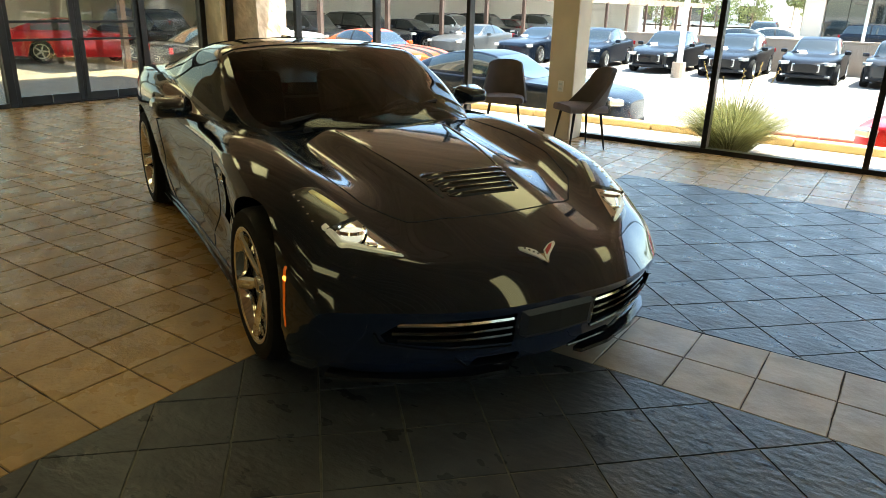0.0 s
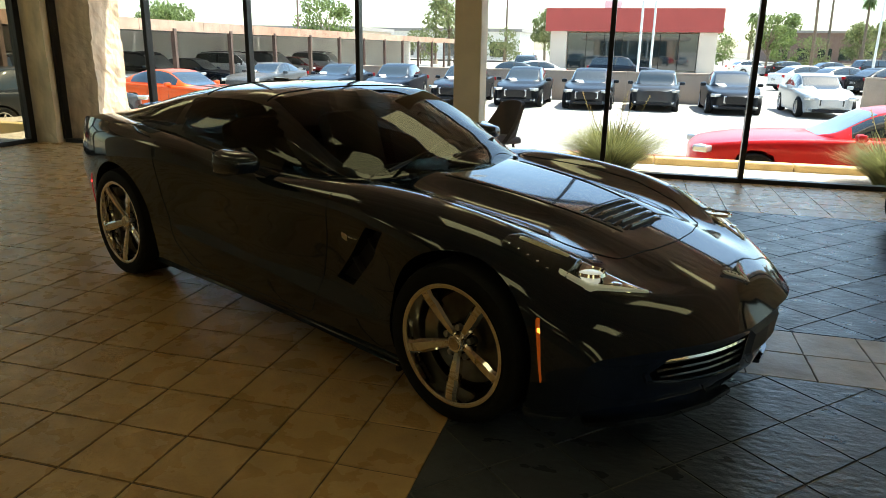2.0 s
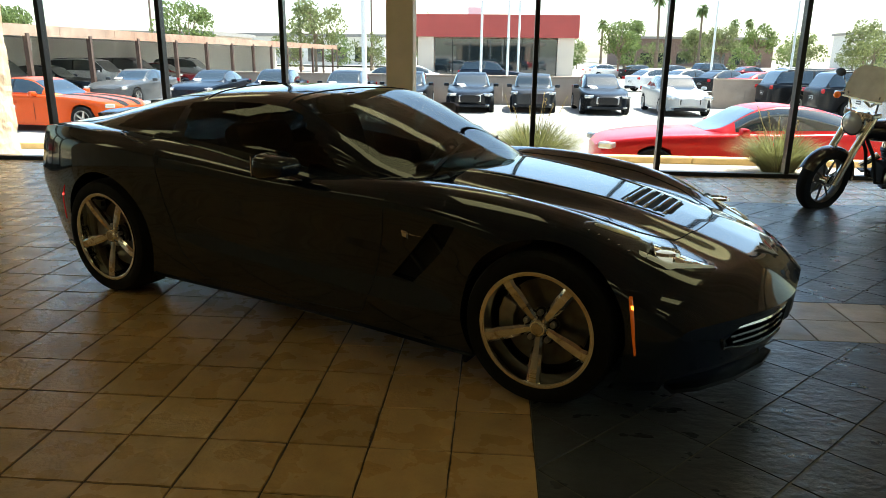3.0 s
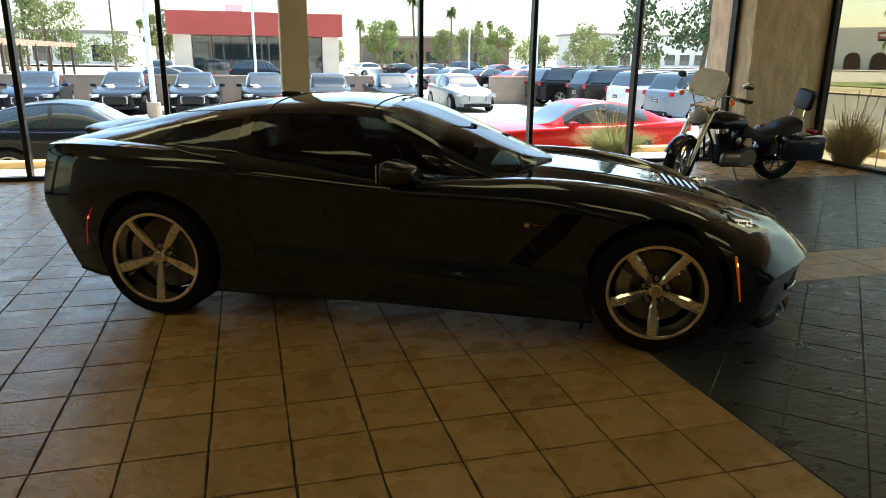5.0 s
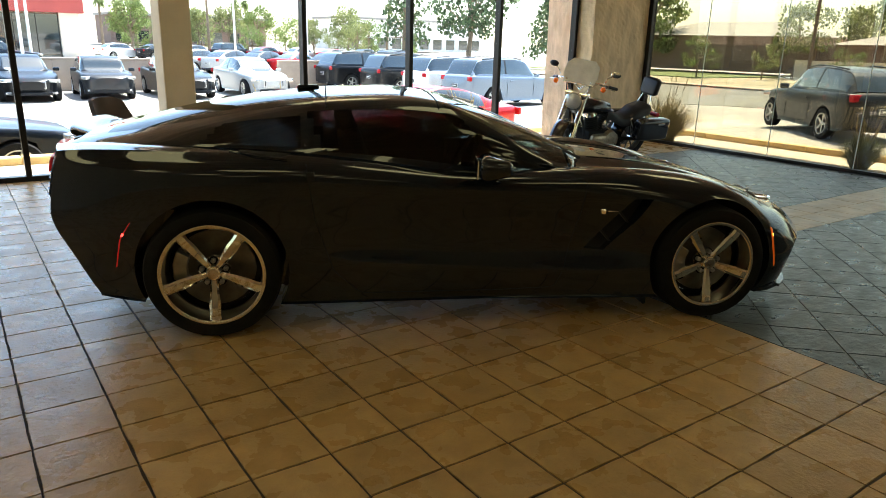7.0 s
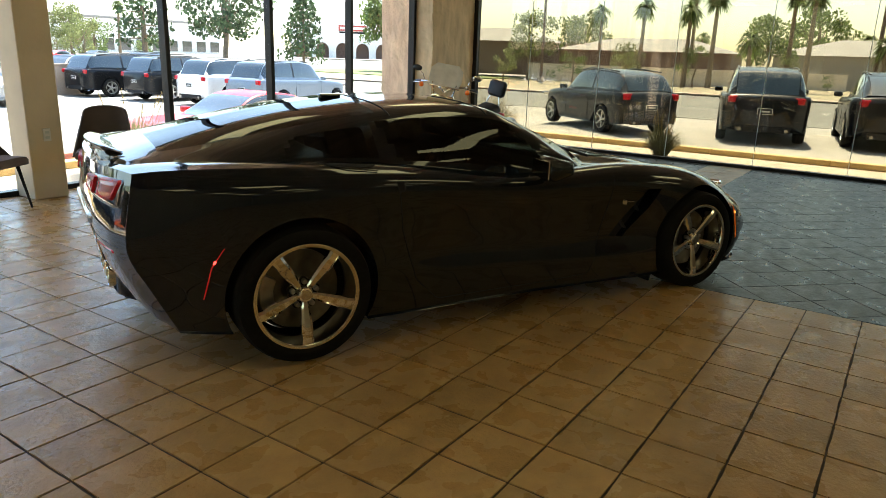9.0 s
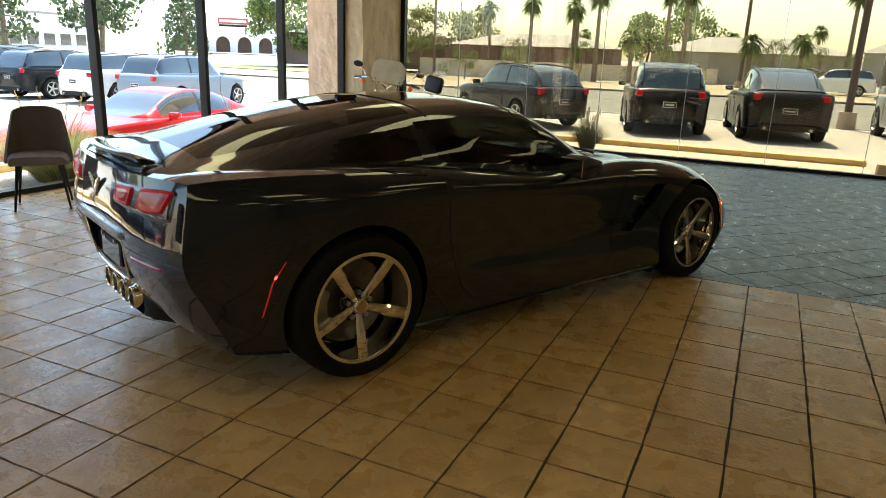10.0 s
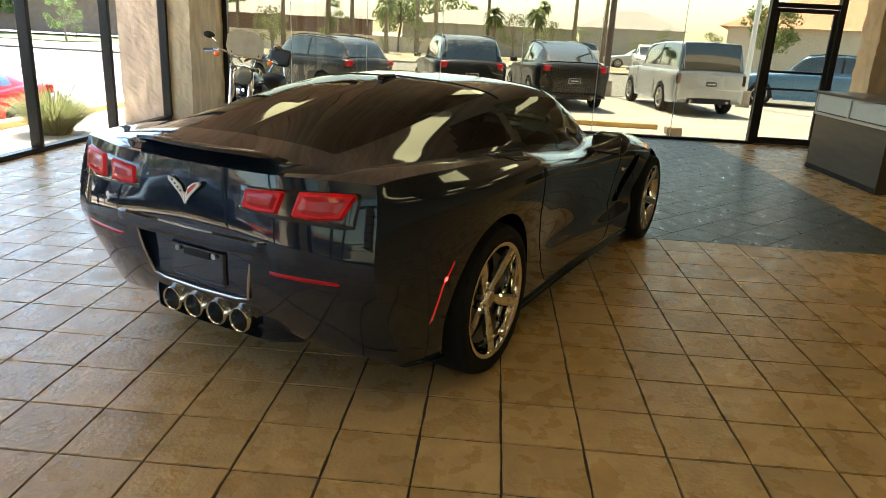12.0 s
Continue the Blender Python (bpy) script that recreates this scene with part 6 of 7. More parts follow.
def emblem(name, at, scale):
    """Two crossed flag shapes in a V, plain enamel and chrome."""
    e = part(name, prism([(0, -.05), (.012, -.04), (.012, .0), (-.012, .0), (-.012, -.04)], 0, .006), M["chrome"], hero, "chrome and red crossed-flag emblem", at=at @ Matrix.Scale(scale, 4))
    part("flag", prism([(0, -.045), (.03, -.01), (.085, .035), (.085, .05), (.05, .04), (.02, .02), (.005, -.015)], 0, .007), M["white_metal"], e)
    part("flag", prism([(0, -.045), (-.03, -.01), (-.085, .035), (-.085, .05), (-.05, .04), (-.02, .02), (-.005, -.015)], 0, .007), M["white_metal"], e)
    part("enamel", prism([(.014, -.012), (.05, .018), (.07, .04), (.05, .034), (.02, .012)], .0071, .009), M["emblem_red"], e)
    for k in range(4):
        part("check", box(-.066 + .014 * k, -.058 + .014 * k, .034 - .012 * k, .041 - .012 * k, .0071, .0085), M["matte"], e)
    return e


pf, pn = onto((2.115, .0, 3), (0, 0, -1), .002), None
emblem("front_emblem", Matrix.Translation(pf) @ Euler((0, radians(31), 0)).to_matrix().to_4x4() @ Matrix.Rotation(radians(90), 4, 'Z'), 1.0)
emblem("rear_emblem", Matrix.Translation((-2.214, 0, .823)) @ Matrix(((0, 0, -1, 0), (-1, 0, 0, 0), (0, 1, 0, 0), (0, 0, 0, 1))), 1.0)
part("front_plate_cover", patch("front", [(-.18, .412), (.005, .414), (.19, .412)], [(-.175, .275), (.005, .272), (.185, .275)], off=.012, nu=10, nv=5), M["black"], hero, "plain black front plate cover")
part("name_bar", box(-2.232, -2.222, -.15, .15, .679, .694, .003), M["bronze_sheen"], hero, "thin pale name strip on the tail")
part("tail_ledge", patch("rear", [(-.42, .70), (0, .695), (.42, .70)], [(-.42, .645), (0, .64), (.42, .645)], off=.012, nu=20, nv=5), M["hero"], hero, smooth=True)
br = part("plate_bracket", box(-2.178, -2.16, -.15, .15, .455, .6, .01), M["gloss_black"], hero, "empty rear plate bracket")
for y in (-.1, .1):
    part("screw", rod((-2.188, y, .575), (-2.176, y, .575), .012, seg=8), M["steel"], br)
part("slot", box(-2.182, -2.178, -.07, .07, .555, .58), M["matte"], br)
part("exhaust_surround", cut(prism([(-1.95, -.43), (-2.10, -.36), (-2.135, -.30), (-2.15, 0), (-2.135, .30), (-2.10, .36), (-1.95, .43)], .255, .41, bevel=.02), [box(-2.5, -2.06, -.30, .30, .262, .385, .03, seg=2)]), M["hero"], hero, smooth=True, sharp=30)
part("exhaust_back", box(-2.07, -2.05, -.31, .31, .25, .39), M["matte"], hero)
for y in (-.192, -.064, .064, .192):
    ex = lathe([(.044, -.05), (.048, -.055), (.052, -.05), (.052, .1), (.044, .1), (.044, -.05)], 28)
    bmesh.ops.transform(ex, matrix=Matrix.Translation((-2.105, y, .325)) @ Matrix.Rotation(radians(-90), 4, 'Z'), verts=ex.verts)
    part("exhaust_tip", ex, M["chrome"], hero, "polished round exhaust tip", smooth=True)
part("diffuser", prism([(-1.93, -.46), (-2.03, -.40), (-2.10, -.3), (-2.10, .3), (-2.03, .40), (-1.93, .46)], .24, .256), M["matte"], hero)
# spoiler lip across the tail, standing on two end fins
q = bmesh.new()
rows = []
for k in range(25):
    y = -.37 + .74 * k / 24
    e = 1 - (abs(y) / .40) ** 6
    xb = -2.165 + .07 * (abs(y) / .4) ** 2
    zt = .968 + .028 * e
    rows.append([q.verts.new(c) for c in ((xb + .17, y, zt - .046), (xb + .07, y, zt - .014), (xb - .01, y, zt + .012), (xb - .028, y, zt + .006), (xb - .022, y, zt - .010), (xb + .05, y, zt - .046), (xb + .17, y, zt - .062))])
for a, b in zip(rows, rows[1:]):
    for k in range(7):
        q.faces.new((a[k], b[k], b[(k + 1) % 7], a[(k + 1) % 7]))
q.faces.new(rows[0]), q.faces.new(rows[-1][::-1])
part("spoiler", q, M["gloss_black"], hero, "low gloss black tail spoiler", smooth=True)
for s in (-1, 1):
    part("spoiler_foot", prism([(-1.95, s * .50), (-2.02, s * .36), (-2.10, s * .33), (-2.11, s * .39), (-2.06, s * .46)], .925, .966, bevel=.008), M["gloss_black"], hero, smooth=True)
# Black bar under the lip, in place of the shade in the gap.
part("spoiler_gap", tube([(-2.15 + .07 * (abs(y) / .4) ** 2, y, .925) for y in np.linspace(-.36, .36, 17)], .010, 6), M["matte"], hero)

# cabin: seats, dash, wheel, floor
part("cabin_floor", box(-1.0, .5, -.66, .66, .2, .3), M["interior"], hero)
part("dashboard", box(.28, .62, -.66, .66, .55, .83, .05, seg=2), M["interior"], hero)
part("rear_shelf", box(-1.9, -.8, -.6, .6, .6, .80), M["interior"], hero)
for y in (-.36, .36):
    st_ = part("seat", box(-.45, .1, y - .24, y + .24, .3, .46, .06, seg=2), M["interior"], hero, smooth=True)
    bk = box(-.07, .07, -.23, .23, 0, .62, .06, seg=2)
    part("seat_back", bk, M["interior"], st_, smooth=True, at=pose(-.48, y, .42, 0, -18, 0))
    part("head_rest", box(-.05, .05, -.12, .12, 0, .15, .05, seg=2), M["interior"], st_, smooth=True, at=pose(-.66, y, 1.0, 0, -18, 0))
tor = tube([(.18 + .06 * math.sin(a), .36 + .18 * math.cos(a), .72 + .17 * math.sin(a)) for a in np.linspace(0, 2 * math.pi, 25)[:-1]], .016, 6, closed=True)
part("steering_wheel", tor, M["interior"], hero, smooth=True)

# wheels
def hero_wheel(r, rim, w):
    t = lathe([(rim + .002, -w * .47), (rim + .02, -w * .52), (r * .87, -w * .535), (r * .955, -w * .5), (r * .99, -w * .4), (r, -w * .3), (r, w * .3), (r * .99, w * .42), (r * .9, w * .5), (rim, w * .47)], 72)
    q = lathe([(rim + .004, -w * .47), (rim + .006, -w * .515), (rim - .001, -w * .52), (rim - .012, -w * .5), (rim - .018, -w * .40), (rim - .028, -w * .2), (rim - .03, w * .44)], 72)
    sp = bmesh.new()
    for k in range(5):
        a = radians(-90 + 72 * k)
        b = bmesh.new()
        R = rim - .012
        secs = []
        for rr, hw, y, dp in ((.03, .015, -.068, .03), (.065, .019, -.078, .03), (.12, .025, -.092, .03), (.17, .029, -.102, .028), (R - .03, .026, -.110, .026), (R, .03, -.112, .02)):
            yy = y + (.11 - w * .49)
            secs.append([b.verts.new(c) for c in ((rr, yy + dp, -hw), (rr, yy + .009, -hw), (rr, yy, -hw * .55), (rr, yy, hw * .55), (rr, yy + .009, hw), (rr, yy + dp, hw))])
        for s0, s1 in zip(secs, secs[1:]):
            for m_ in range(5):
                b.faces.new((s0[m_], s1[m_], s1[m_ + 1], s0[m_ + 1]))
        add(sp, b, Matrix.Rotation(-a, 4, 'Y'))
    hub = lathe([(.082, -.015), (.078, -.042), (.046, -.046), (.040, -.07), (.037, -.082), (.032, -.087), (.001, -.088)], 32)
    bmesh.ops.translate(hub, verts=hub.verts, vec=(0, .11 - w * .49, 0))
    disc = lathe([(rim - .055, .0), (rim - .055, .02), (.06, .02), (.06, 0), (rim - .055, .0)], 48)
    bmesh.ops.translate(disc, verts=disc.verts, vec=(0, -.005, 0))
    back = lathe([(rim - .03, .05), (.001, .05)], 24)
    return (mesh_of(t, "tyre", M["tyre"], True), mesh_of(q, "rim", M["chrome"], True), mesh_of(sp, "spoke_star", M["chrome"], True, 22), mesh_of(hub, "hub_cap", M["chrome"], True),
            mesh_of(disc, "brake_disc", M["disc_iron"], True), mesh_of(back, "wheel_back", M["matte"]))


lug_me = mesh_of(lathe([(.013, 0), (.013, -.022), (.009, -.026), (.001, -.026)], 8), "lug_nut", M["steel"], True)
pocket_me = mesh_of(lathe([(.0215, .006), (.0215, -.004), (.018, -.003), (.001, -.0025)], 16), "lug_pocket", M["matte"], True)
cap_me = mesh_of(lathe([(.026, -.002), (.024, -.004), (.001, -.0045)], 20), "cap_badge", M["bronze_sheen"], True)
for xx, r, rim, w in ((WF, RF, .243, .24), (WR, RR, .256, .28)):
    ty, ri, st_, hu, di, ba = hero_wheel(r, rim, w)
    hw = .11 - w * .49
    for s in (-1, 1):
        wh = new("wheel", ba)
        wh.parent = hero
        wh.matrix_basis = pose(xx, s * (.93 - w / 2 if xx > 0 else .935 - w / 2), r - .004, 0, 0 if s < 0 else 0, 0 if s < 0 else 180)
        for nm, me in (("tyre", ty), ("rim", ri), ("spoke_star", st_), ("hub_cap", hu), ("brake_disc", di)):
            o = shared(nm, me, wh, pose(0, 0, 0))
        shared("cap_badge", cap_me, wh, pose(0, hw - .085, 0))
        for k in range(5):
            a = radians(-54 + 72 * k)
            shared("lug_pocket", pocket_me, wh, pose(.062 * math.cos(a), hw - .044, .062 * math.sin(a)))
            shared("lug_nut", lug_me, wh, pose(.062 * math.cos(a), hw - .046, .062 * math.sin(a)))
        cal = prism([(math.cos(a) * rr_, math.sin(a) * rr_) for rr_, aa in ((rim - .045, (150, 170, 190, 210)), (rim - .115, (210, 190, 170, 150))) for a in [radians(q_ * (1 if xx > 0 else 1)) for q_ in aa]], -.03, .05, bevel=.006)
        bmesh.ops.transform(cal, matrix=Matrix.Rotation(radians(90), 4, 'X'), verts=cal.verts)
        part("brake_caliper", cal, M["steel"], wh, "grey brake caliper")

# ---- things in the showroom ----
M["fabric"] = mat("grey_brown_upholstery", (0.075, 0.06, 0.058), 0.85, var=0.12, scale=9, bump=0.25, bump_scale=160)
M["fabric_seat"] = mat("grey_seat_upholstery", (0.15, 0.125, 0.13), 0.85, var=0.12, scale=9, bump=0.25, bump_scale=160)


def shell_chair(x, y, turn, label):
    c = thing("side_chair", pose(x, y, 0, 0, 0, turn), label, "chair", "chairs by the window column")
    # seat pad, front at +x
    s = bmesh.new()
    rows = []
    for i in range(9):
        u = i / 8
        xx = -.21 + .44 * u
        hw = .215 + .03 * math.sin(math.pi * min(1, u * .8 + .2))
        rows.append([(xx, -hw, .40), (xx, -hw - .004, .44), (xx, -hw * .9, .468 + .006 * math.sin(u * 3)), (xx, -hw * .4, .474 + .006 * math.sin(u * 3)), (xx, hw * .4, .474 + .006 * math.sin(u * 3)), (xx, hw * .9, .468), (xx, hw + .004, .44), (xx, hw, .40)])
    grid_faces(s, rows, both=False)
    for r in (rows[0], rows[-1]):
        s.faces.new([s.verts.new(p) for p in r])
    s.faces.new([s.verts.new(p) for p in [r[0] for r in rows] + [r[-1] for r in rows[::-1]]])
    part("seat", clean(s), M["fabric_seat"], c, smooth=True, sharp=60)
    # curved back that wraps the seat
    b = bmesh.new()
    outer, inner = [], []
    for i in range(13):
        v = -1 + 2 * i / 12
        col_o, col_i = [], []
        for j in range(9):
            w = j / 8
            z = .405 + .46 * w
            wrap = (1 - w) ** 1.6
            half = .255 - .075 * w ** 1.3
            yy = v * half
            edge = abs(v) ** 3
            xx = -.22 - .10 * w + edge * (.05 + .26 * wrap)
            zz = z - .035 * edge * w if j == 8 else z
            col_o.append((xx - .022, yy * 1.06, zz))
            col_i.append((xx + .022, yy * .97, zz))
        outer.append(col_o)
        inner.append(col_i)
    grid_faces(b, outer, both=False)
    grid_faces(b, inner, both=False)
    for a, q in ((outer[0], inner[0]), (outer[-1], inner[-1])):
        grid_faces(b, [a, q], both=False)
    for j in (0, 8):
        grid_faces(b, [[p[j] for p in outer], [p[j] for p in inner]], both=False)
    part("backrest", clean(b), M["fabric"], c, smooth=True, sharp=55)
    for sx_, sy_ in ((1, 1), (1, -1), (-1, 1), (-1, -1)):
        part("leg", rod((sx_ * .155, sy_ * .16, .405), (sx_ * .21, sy_ * .215, 0), .016, .009, 10), M["matte"], c, smooth=True)
    return c


shell_chair(-3.0, 7.30, 231, "grey-brown upholstered side chair angled beside the column")
shell_chair(-4.02, 7.38, -61, "grey-brown upholstered side chair facing the coupe")

# reception counter near the entrance
ctr = thing("reception_counter", pose(0, 0, 0), "black reception counter with frosted panels under its top", "counter")
part("carcass", box(.42, 2.22, -1.95, -1.16, 0.0, .69, .004), M["counter"], ctr)
part("plinth", box(.44, 2.2, -1.155, -1.15, .0, .06), M["matte"], ctr)
part("upper_frame", box(.40, 2.24, -1.97, -1.145, .692, .722, .003), M["alloy"], ctr, "aluminium trim rail")
part("upper_body", box(.42, 2.22, -1.95, -1.165, .723, .955), M["counter"], ctr)
for k in range(2):
    x0 = .44 + .89 * k
    pn = part("frosted_panel", box(x0 + .025, x0 + .865, -1.164, -1.152, .74, .94), M["frost"], ctr)
    part("panel_post", box(x0 - .012, x0 + .02, -1.163, -1.140, .723, .955, .002), M["alloy"], pn)
part("end_post", box(2.2, 2.228, -1.163, -1.140, .723, .955, .002), M["alloy"], ctr)
part("top_rail", box(.42, 2.23, -1.163, -1.141, .941, .956, .002), M["alloy"], ctr, "aluminium trim rail")
for k in range(2):
    y0 = -1.93 + .39 * k
    part("frosted_panel", box(.408, .419, y0, y0 + .36, .74, .94), M["frost"], ctr)
part("worktop", box(.36, 2.28, -2.0, -1.10, .957, .99, .006), M["counter"], ctr, "thin dark counter top")

# ---- touring motorcycle, leaning on its stand ----
BX, BY, BT = 2.44, 6.33, 177.0
M["bike_paint"] = mat("deep_blue_black_bike_paint", (0.006, 0.006, 0.011), 0.22, coat=0.7)
M["engine"] = mat("cast_engine_metal", (0.5, 0.43, 0.32), 0.35, metal=0.9, var=0.2, scale=30)
bike = thing("motorcycle", pose(BX, BY, 0, 0, 0, BT) @ pose(0, 0, 0, -10, 0, 0) @ Matrix.Scale(.97, 4), "black touring motorcycle with chrome forks on its side stand", "motorcycle")
FXB, RWB = 1.57, .315


def bike_wheel(x, steer, r, y=0.0):
    w = part("wheel", lathe([(r * .7, -.05), (r * .86, -.062), (r * .96, -.05), (r, -.02), (r, .02), (r * .96, .05), (r * .86, .062), (r * .7, .05)], 48), M["tyre"], bike, smooth=True, at=pose(x, y, r, 0, 0, steer))
    part("rim", lathe([(r * .71, -.045), (r * .66, -.03), (r * .64, 0), (r * .66, .03), (r * .71, .045), (r * .71, -.045)], 48), M["disc_iron"], w, smooth=True)
    for k in range(9):
        a = 2 * math.pi * k / 9
        part("spoke", rod((.05 * math.cos(a), 0, .05 * math.sin(a)), (r * .66 * math.cos(a), 0, r * .66 * math.sin(a)), .013, .009, 6), M["disc_iron"], w)
    part("hub", rod((0, -.07, 0), (0, .07, 0), .055, seg=20), M["chrome"], w, smooth=True)
    part("brake_disc", lathe([(.145, -.075), (.145, -.07), (.06, -.07), (.06, -.075), (.145, -.075)], 32), M["steel"], w)
    return w


bike_wheel(0, 0, RWB)
SA = 31
FWX, FWY = FXB - .40 + .40 * math.cos(radians(SA)), .40 * math.sin(radians(SA))
bike_wheel(FWX, SA, RWB + .01, FWY)
FK = pose(FXB - .40, 0, .86, 0, 0, 0) @ pose(0, 0, 0, 0, 0, SA)           # steering head
for s in (-1, 1):
    part("fork_tube", rod(FK @ Vector((.02, s * .115, .12)), FK @ Vector((.24, s * .115, -.25)), .036, seg=14), M["chrome"], bike, smooth=True)
    part("fork_slider", rod(FK @ Vector((.24, s * .115, -.25)), FK @ Vector((.40, s * .115, -.56)), .038, .034, 14), M["chrome"], bike, smooth=True)
    part("turn_signal", ball(FK @ Vector((.05, s * .33, .22)), .036, seg=12), M["amber"], bike, "round amber turn signal", smooth=True)
    bar = part("handlebar", tube([FK @ Vector(p) for p in ((-.02, 0, .16), (-.0, s * .1, .24), (-.02, s * .25, .27), (-.12, s * .38, .24), (-.2, s * .44, .22))], .014, 8), M["chrome"], bike, smooth=True)
    part("grip", rod(FK @ Vector((-.10, s * .36, .243)), FK @ Vector((-.215, s * .45, .215)), .021, seg=12), M["black"], bar, smooth=True)
    part("lever", tube([FK @ Vector(p) for p in ((-.03, s * .30, .25), (-.02, s * .38, .235), (-.08, s * .46, .215))], .007, 6), M["chrome"], bar)
    part("mirror_stem", tube([FK @ Vector(p) for p in ((-.06, s * .30, .27), (-.03, s * .34, .36), (-.06, s * .40, .40))], .007, 6), M["chrome"], bike)
    part("mirror", ball((0, 0, 0), .06, seg=14, scale=(.35, 1.15, .7)), M["chrome"] if s > 0 else M["black"], bike, "oval mirror on a stem", smooth=True, at=FK @ pose(-.065, s * .43, .42, 0, 0, s * 10))
part("triple_clamp", box(-.05, .09, -.16, .16, -.02, .03, .012), M["chrome"], bike, at=FK @ pose(.04, 0, .1))
nac = part("headlight", lathe([(.03, .19), (.08, .15), (.11, .06), (.12, 0), (.122, -.03), (.108, -.038)], 32), M["chrome"], bike, "large chrome headlight", smooth=True, at=FK @ pose(.15, 0, .02, 0, 0, 90) )
part("lens", lathe([(.108, -.032), (.085, -.046), (.04, -.055), (.001, -.057)], 28), M["lamp_clear"], nac, smooth=True)
M["screen_plastic"] = mat("scuffed_clear_plastic", (0.66, 0.64, 0.57), 0.25, var=0.1, scale=12, coat=0.3)
part("windscreen", prism([(-.20, 0), (-.235, .10), (-.225, .25), (-.15, .325), (.15, .325), (.225, .25), (.235, .10), (.20, 0)], -.003, .003), M["screen_plastic"], bike, "cloudy windscreen of clear plastic", at=FK @ pose(.12, 0, .25, 66, 0, 90))
for s in (-1, 1):
    part("screen_strut", rod(FK @ Vector((.06, s * .13, .12)), FK @ Vector((.115, s * .17, .30)), .009, seg=8), M["chrome"], bike)
part("visor_bar", tube([FK @ Vector((.13, y, .245 + .02 * abs(y))) for y in (-.21, -.12, .12, .21)], .011, 8), M["chrome"], bike, smooth=True)
part("fender_front", clean(grid_faces(bmesh.new(), [[((RWB + .035 - .03 * abs(v) ** 3) * math.cos(a), v * .085, (RWB + .035 - .03 * abs(v) ** 3) * math.sin(a)) for v in np.linspace(-1, 1, 9)] for a in np.linspace(radians(28), radians(188), 22)], both=False)), M["bike_paint"], bike, "black front mudguard", smooth=True, at=pose(FWX, FWY, RWB + .01, 0, 0, SA))
part("fender_rear", clean(grid_faces(bmesh.new(), [[((RWB + .04 - .04 * abs(v) ** 3) * math.cos(a), v * .11, (RWB + .04 - .04 * abs(v) ** 3) * math.sin(a)) for v in np.linspace(-1, 1, 9)] for a in np.linspace(radians(20), radians(190), 22)], both=False)), M["bike_paint"], bike, "black rear mudguard", smooth=True, at=pose(0, 0, RWB))
# tank, seat, backrest
tk = bmesh.new()
rows = []
for i in range(13):
    u = i / 12
    xx = .62 + .58 * u
    w = .05 + .12 * math.sin(math.pi * (.18 + .72 * u)) ** .8
    zt, zb = .80 + .10 * math.sin(math.pi * (.15 + .65 * u)), .66 + .03 * u
    rows.append([(xx, w * math.cos(a) * (1 if math.sin(a) > -.4 else .8), (zt + zb) / 2 + (zt - zb) / 2 * math.sin(a)) for a in np.linspace(0, 2 * math.pi, 21)])
grid_faces(tk, rows, both=False)
for r in (rows[0], rows[-1]):
    tk.faces.new([tk.verts.new(p) for p in r[:-1]])
tank = part("fuel_tank", clean(tk), M["bike_paint"], bike, "black fuel tank", smooth=True, sharp=50)
part("filler_cap", lathe([(.03, 0), (.028, .012), (.001, .014)], 18), M["chrome"], tank, at=pose(.92, 0, .895, 90, 0, 0))
for s in (-1, 1):
    part("tank_badge", box(-.06, .06, -.003, .003, -.008, .008, .002), M["chrome"], tank, at=pose(.93, s * .166, .79, 0, 0, 0))
st_ = bmesh.new()
rows = []
for i in range(15):
    u = i / 14
    xx = -.14 + .78 * u
    w = .165 - .06 * max(0, u - .55) / .45
    z = .735 - .10 * math.sin(math.pi * min(1, max(0, (u - .28) / .62))) + .075 * (1 - min(1, u / .35))
    rows.append([(xx, -w, z - .13), (xx, -w * 1.03, z - .05), (xx, -w * .8, z), (xx, 0, z + .012), (xx, w * .8, z), (xx, w * 1.03, z - .05), (xx, w, z - .13)])
grid_faces(st_, rows, both=False)
for r in (rows[0], rows[-1]):
    st_.faces.new([st_.verts.new(p) for p in r])
part("saddle", clean(st_), M["leather"], bike, "black two-up saddle", smooth=True, sharp=60)
pad = box(-.045, .045, -.165, .165, -.13, .13, .04, seg=5)
for vv in pad.verts:
    vv.co.y *= 1 - .22 * max(0, abs(vv.co.z) / .13) ** 3
    vv.co.z *= 1 - .16 * (abs(vv.co.y) / .165) ** 3
part("passenger_backrest", pad, M["leather"], bike, "padded passenger backrest", smooth=True, at=pose(-.21, 0, 1.05, 0, -10, 0))
for s in (-1, 1):
    part("backrest_strut", tube([(-.20, s * .07, .98), (-.17, s * .09, .9), (-.15, s * .13, .78), (-.08, s * .15, .62)], .011, 8), M["chrome"], bike, smooth=True)
    bag = part("saddlebag", box(-.42, .18, s * .17, s * .36, .34, .65, .06, seg=4), M["bike_paint"], bike, "hard black saddlebag", smooth=True)
    part("bag_latch", box(-.27, -.14, s * .361, s * .372, .57, .60, .004), M["chrome"], bag)
    part("bag_lid_line", box(-.36, .12, s * .355, s * .3615, .607, .611), M["matte"], bag)
part("tail_light", box(-.48, -.40, -.07, .07, .60, .66, .02, seg=2), M["lamp_red"], bike)
